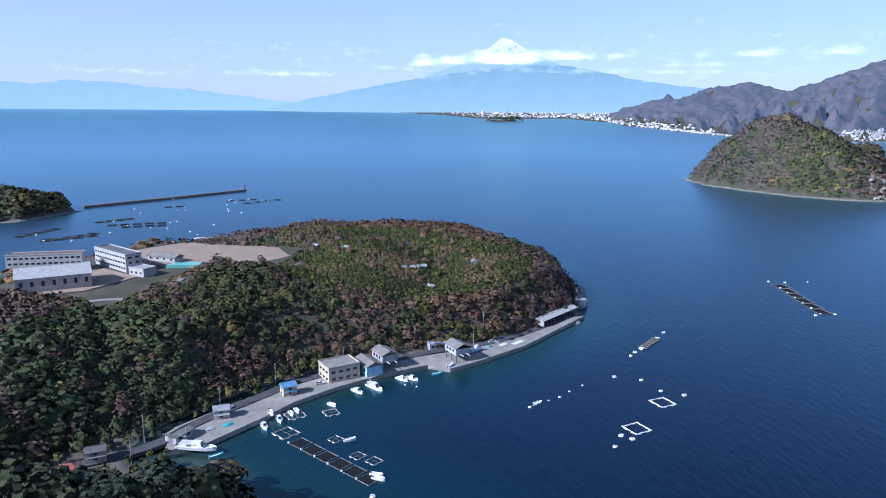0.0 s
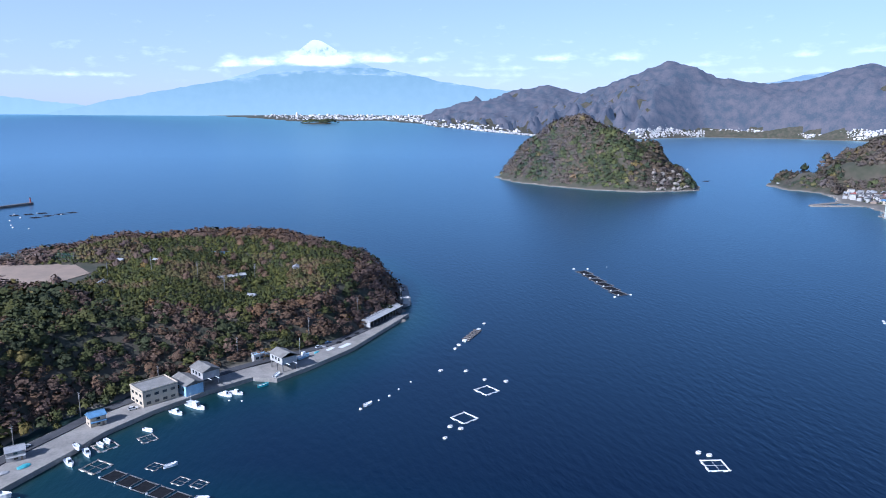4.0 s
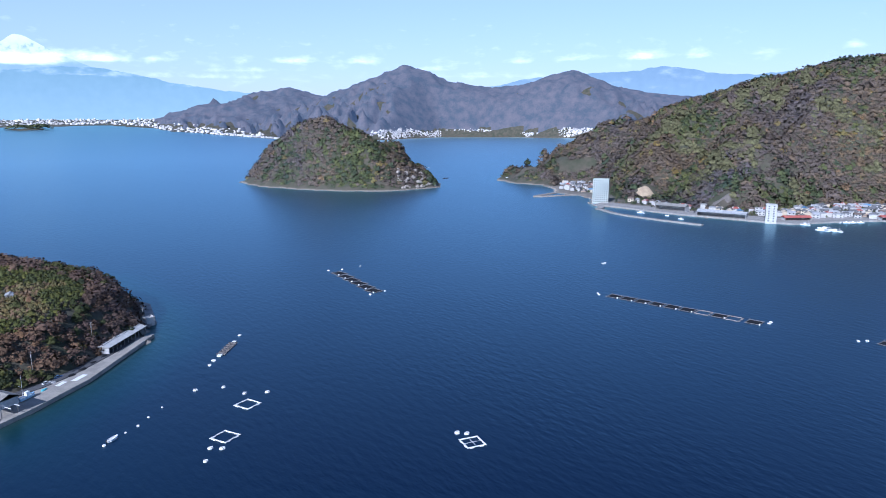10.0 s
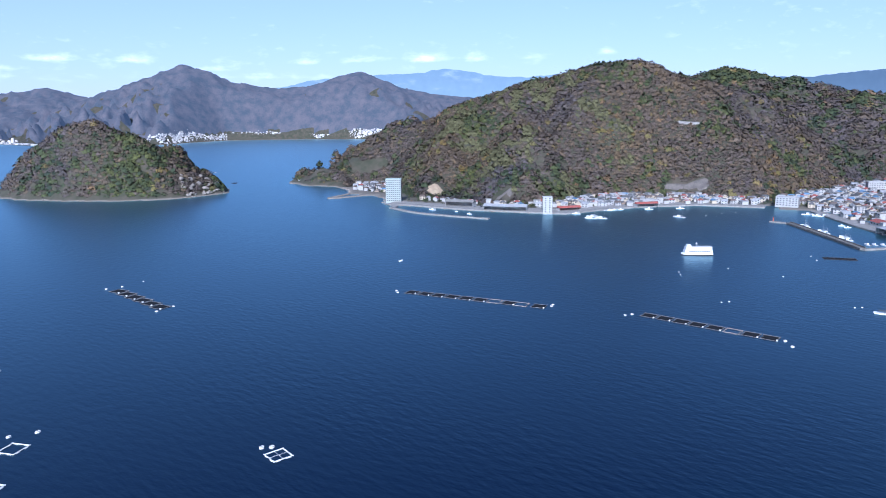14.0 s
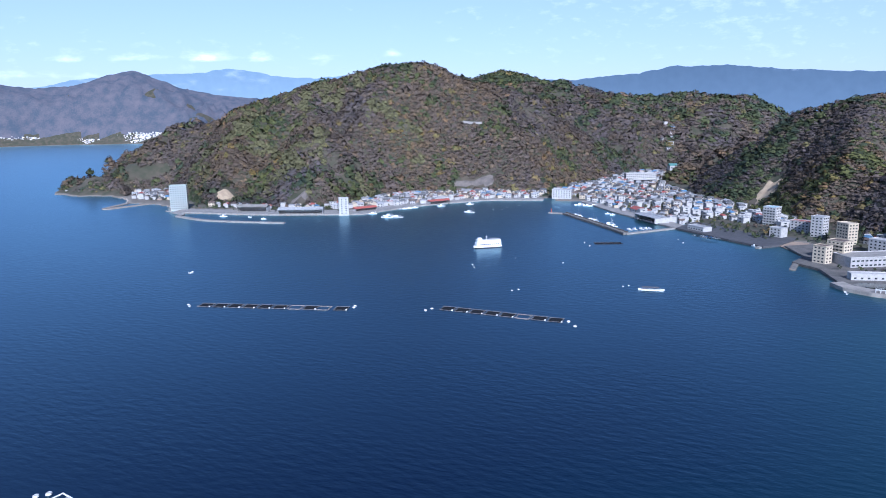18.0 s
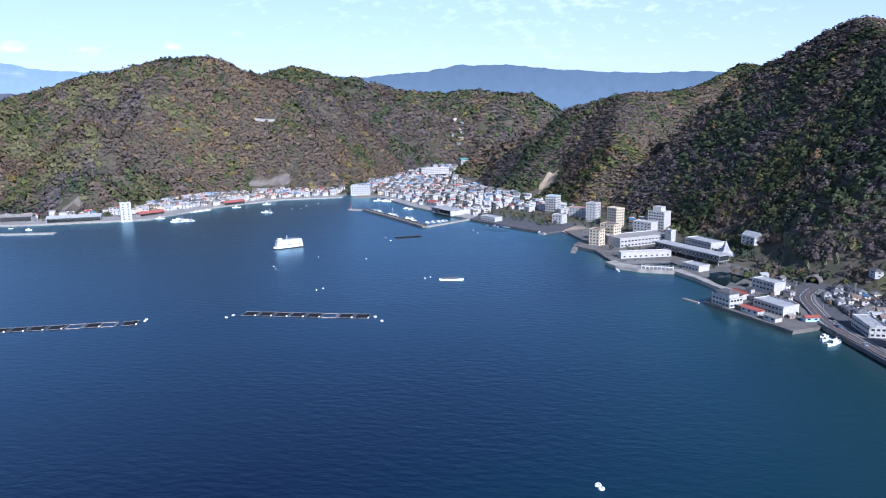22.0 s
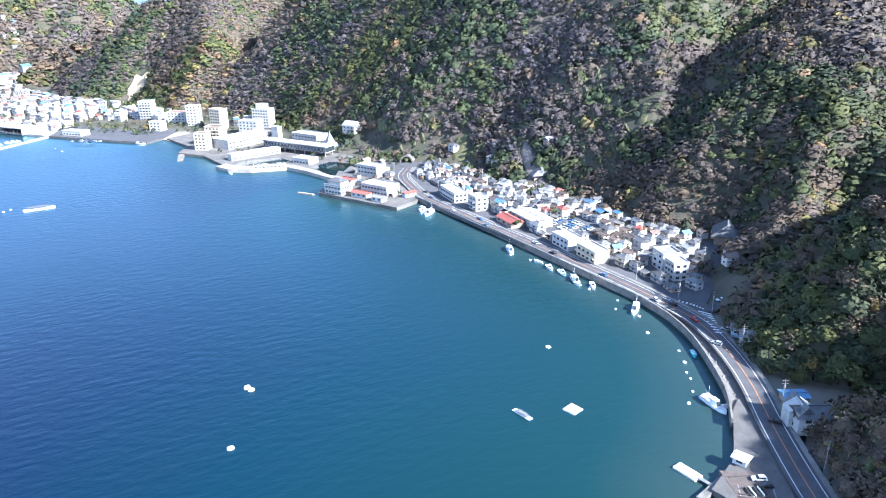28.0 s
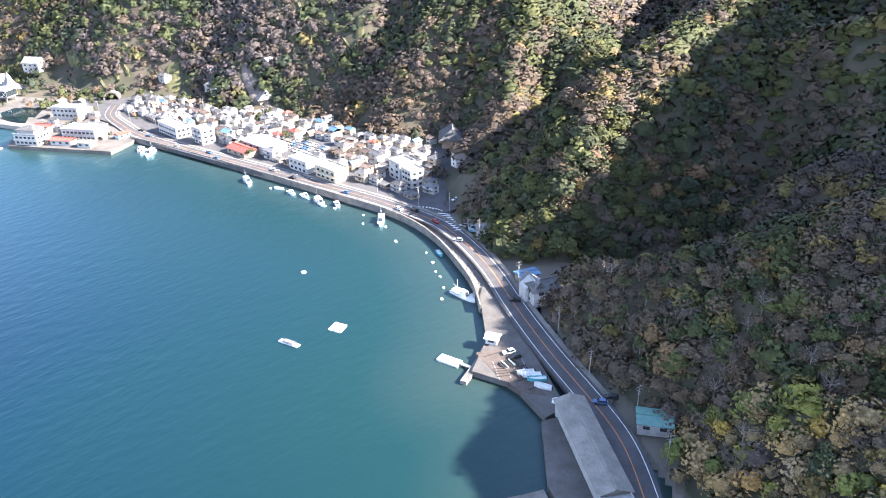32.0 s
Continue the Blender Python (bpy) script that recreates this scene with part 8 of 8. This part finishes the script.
# trees that stand for themselves on the near slope
def grown_tree(seed, bare, height, spread):
    """Trunk with limbs, and a crown of leaf clumps or bare twigs, as two shapes."""
    r0 = random.Random(seed)
    wood, leaf_v, leaf_f, tones = [], [], [], []
    top = Vector((r0.uniform(-0.4, 0.4), r0.uniform(-0.4, 0.4), height * (0.62 if bare else 0.5)))
    wood.append(tube((0, 0, -1.0), top, 0.24, 6, 0.13))
    tips = []
    for i in range(8 if bare else 6):
        a = i * 2.4 + r0.uniform(-0.5, 0.5)
        s = top * r0.uniform(0.45, 0.98)
        e = s + Vector((math.cos(a) * spread * r0.uniform(0.5, 0.95), math.sin(a) * spread * r0.uniform(0.5, 0.95), height * r0.uniform(0.16, 0.42)))
        wood.append(tube(s, e, 0.11, 4, 0.045))
        tips.append(e)
        for j in range(4 if bare else 1):
            e2 = s.lerp(e, r0.uniform(0.4, 0.9)) + Vector((r0.uniform(-1, 1) * spread * 0.45, r0.uniform(-1, 1) * spread * 0.45, height * r0.uniform(0.05, 0.25)))
            wood.append(tube(s.lerp(e, 0.5), e2, 0.05, 3, 0.02))
            tips.append(e2)
    n = 0
    for k in range(230 if bare else 300):
        c = r0.choice(tips)
        if bare:
            d = Vector((r0.gauss(0, 1), r0.gauss(0, 1), r0.gauss(0.6, 0.8))).normalized()
            side = d.cross(Vector((r0.gauss(0, 1), r0.gauss(0, 1), r0.gauss(0, 1)))).normalized() * 0.045
            b = c + Vector((r0.gauss(0, 0.5), r0.gauss(0, 0.5), r0.gauss(0, 0.4)))
            leaf_v += [b - side, b + side, b + d * r0.uniform(0.8, 1.9)]
            leaf_f.append((n, n + 1, n + 2))
            n += 3
        else:
            o = Vector((r0.gauss(0, 1), r0.gauss(0, 1), r0.gauss(0.25, 0.9))).normalized()
            p = c + Vector((o.x * spread * 0.42, o.y * spread * 0.42, o.z * height * 0.13)) * r0.uniform(0.7, 1.05)
            a = o.cross(Vector((r0.gauss(0, 1), r0.gauss(0, 1), r0.gauss(0, 1)))).normalized() * r0.uniform(0.28, 0.6)
            b = (o + Vector((r0.gauss(0, 0.4), r0.gauss(0, 0.4), r0.gauss(0, 0.4)))).cross(a).normalized() * r0.uniform(0.25, 0.5)
            leaf_v += [p - a, p + b, p + a, p - b]
            leaf_f.append((n, n + 1, n + 2, n + 3))
            n += 4
    return join(*wood), (leaf_v, leaf_f)


tree_kinds = []
for k, (bare, tone, label, hgt, spr) in enumerate([
        (False, EVERGREEN[0], "dark evergreen tree on the slope", 8.5, 3.0), (False, EVERGREEN[3], "broad green tree with a full crown", 9.5, 3.6), (False, EVERGREEN[2], "dense dark green tree", 7.5, 2.8),
        (False, EVERGREEN[1], "tall evergreen tree with an uneven crown", 11, 3.2), (False, GOLD[1], "yellow-green tree turning golden", 7.0, 2.6), (False, GOLD[0], "golden-leaved tree on the slope", 8.0, 3.0),
        (True, WINTER[0], "bare winter tree with grey twigs", 8.5, 3.4), (True, WINTER[3], "bare pale-limbed tree with fine twigs", 9.5, 3.8), (True, WINTER[2], "bare brownish winter tree", 7.0, 3.0)]):
    wd, lf = grown_tree(40 + k, bare, hgt, spr)
    e = thing("tree", label, "tree", pose(0, 0, -300), "trees on the near slope")
    part("trunk", wd, BARK, e)
    cr = part("crown", lf, LEAF, e)
    col = cr.data.attributes.new("tone", "FLOAT_COLOR", "POINT")
    nv = len(cr.data.vertices)
    jit = np.repeat(rng.uniform(0.7, 1.3, (nv // (3 if bare else 4) + 1, 1)), 3 if bare else 4, 0)[:nv]
    col.data.foreach_set("color", np.concatenate([tone[None] * jit, np.ones((nv, 1))], 1).astype(np.float32).ravel())
    tree_kinds.append(e)
tx, ty = scatter((-14, -198, 130, -102), 4.8)
tz = land(tx, ty)
ok = near_grove(tx, ty) & (tz > 1.9) & (shore(tx, ty) > 6) & clear_of(tx, ty, CLEAR)
for poly in TOWN:
    ok &= ~in_poly(tx, ty, poly)
tx, ty, tz = tx[ok], ty[ok], tz[ok]
ok = seen_from_bay(tx, ty, tz, 8)
spots = list(zip(tx[ok], ty[ok], tz[ok]))
pick.shuffle(spots)
spots = spots[:150]
street = [(205, -236, 2.8), (222, -250, 3), (212, -246, 3), (228, -262, 5), (345, -211, 2.8), (352, -243, 2.8), (300, -268, 3), (410, -262, 3), (444, -240, 2.8), (452, -181, 2.3), (486, -170, 2.3), (666, -96, 2.2), (656, -110, 2.2), (826, -48, 2.1), (840, -52, 2.1)]
used = set()
for i, (x, y, z) in enumerate(spots + street):
    k = pick.choice((0, 1, 2, 3, 4, 5, 6, 7, 8, 6, 7, 8, 0, 3))
    m = pose(x, y, z - 0.2, 0, 0, pick.uniform(0, 360)) @ Matrix.Scale(pick.uniform(0.7, 1.05), 4)
    if k not in used:
        used.add(k)
        tree_kinds[k].matrix_basis = m
    else:
        copy_thing(tree_kinds[k], m)

copy_thing(tree_kinds[5], pose(137, -277, ground_at(137, -277) + 1.5) @ Matrix.Scale(1.25, 4))
# orange groves: clipped rows on the level top of the cape, and terraces above the village
def groves(name, label, x, y, r, tones):
    z = land(x, y)
    woods(name, label, np.stack([x, y, z - 0.3], 1), r, r * rng.uniform(1.5, 1.9, len(x)), tones, far_shapes)


ox, oy = np.meshgrid(np.arange(-215, 105, 2.9), np.arange(365, 620, 3.7))
ox, oy = ox.ravel(), oy.ravel()
bend = 6 * vnoise(ox, oy, 60, 51)
ox, oy = ox + 0.3 * (oy - 490) + rng.normal(0, 0.5, len(ox)), oy - 0.25 * (ox + 55) + bend + rng.normal(0, 0.5, len(oy))
ok = orchard(ox, oy) & ~in_pads(ox, oy, 1.02) & (vnoise(ox, oy, 34, 52) > -0.93)
ox, oy = ox[ok], oy[ok]
k = rng.integers(0, 4, len(ox))
groves("orange_grove", "rows of dark green orange trees on the level top of the cape", ox, oy, rng.uniform(1.5, 2.3, len(ox)), np.where((vnoise(ox, oy, 25, 53) > 0.5)[:, None], GOLD[k] * 0.8, EVERGREEN[k] * np.array((1.12, 1.0, 0.58))))
ex, ey = scatter((-185, 395, 75, 590), 17)
ok = orchard(ex, ey) & ~in_pads(ex, ey, 1.1) & (vnoise(ex, ey, 45, 54) > 0.05)
ex, ey = ex[ok], ey[ok]
tones, kk = tone_of(ex, ey, 0.45)
woods("orchard_trees", "taller trees between the orange groves", np.stack([ex, ey, land(ex, ey) - 0.5], 1), rng.uniform(2.5, 4.5, len(ex)), rng.uniform(5, 8, len(ex)), tones, mid_shapes)
for ledge in LEDGES:
    p = np.array([q for q in ledge if pick.random() < 0.8] or ledge[:1])
    p = p + rng.normal(0, 0.5, p.shape)
    k = rng.integers(0, 4, len(p))
    groves("orange_terraces", "row of orange trees on a terrace ledge", p[:, 0], p[:, 1], rng.uniform(0.9, 1.5, len(p)), EVERGREEN[k] * 1.2)
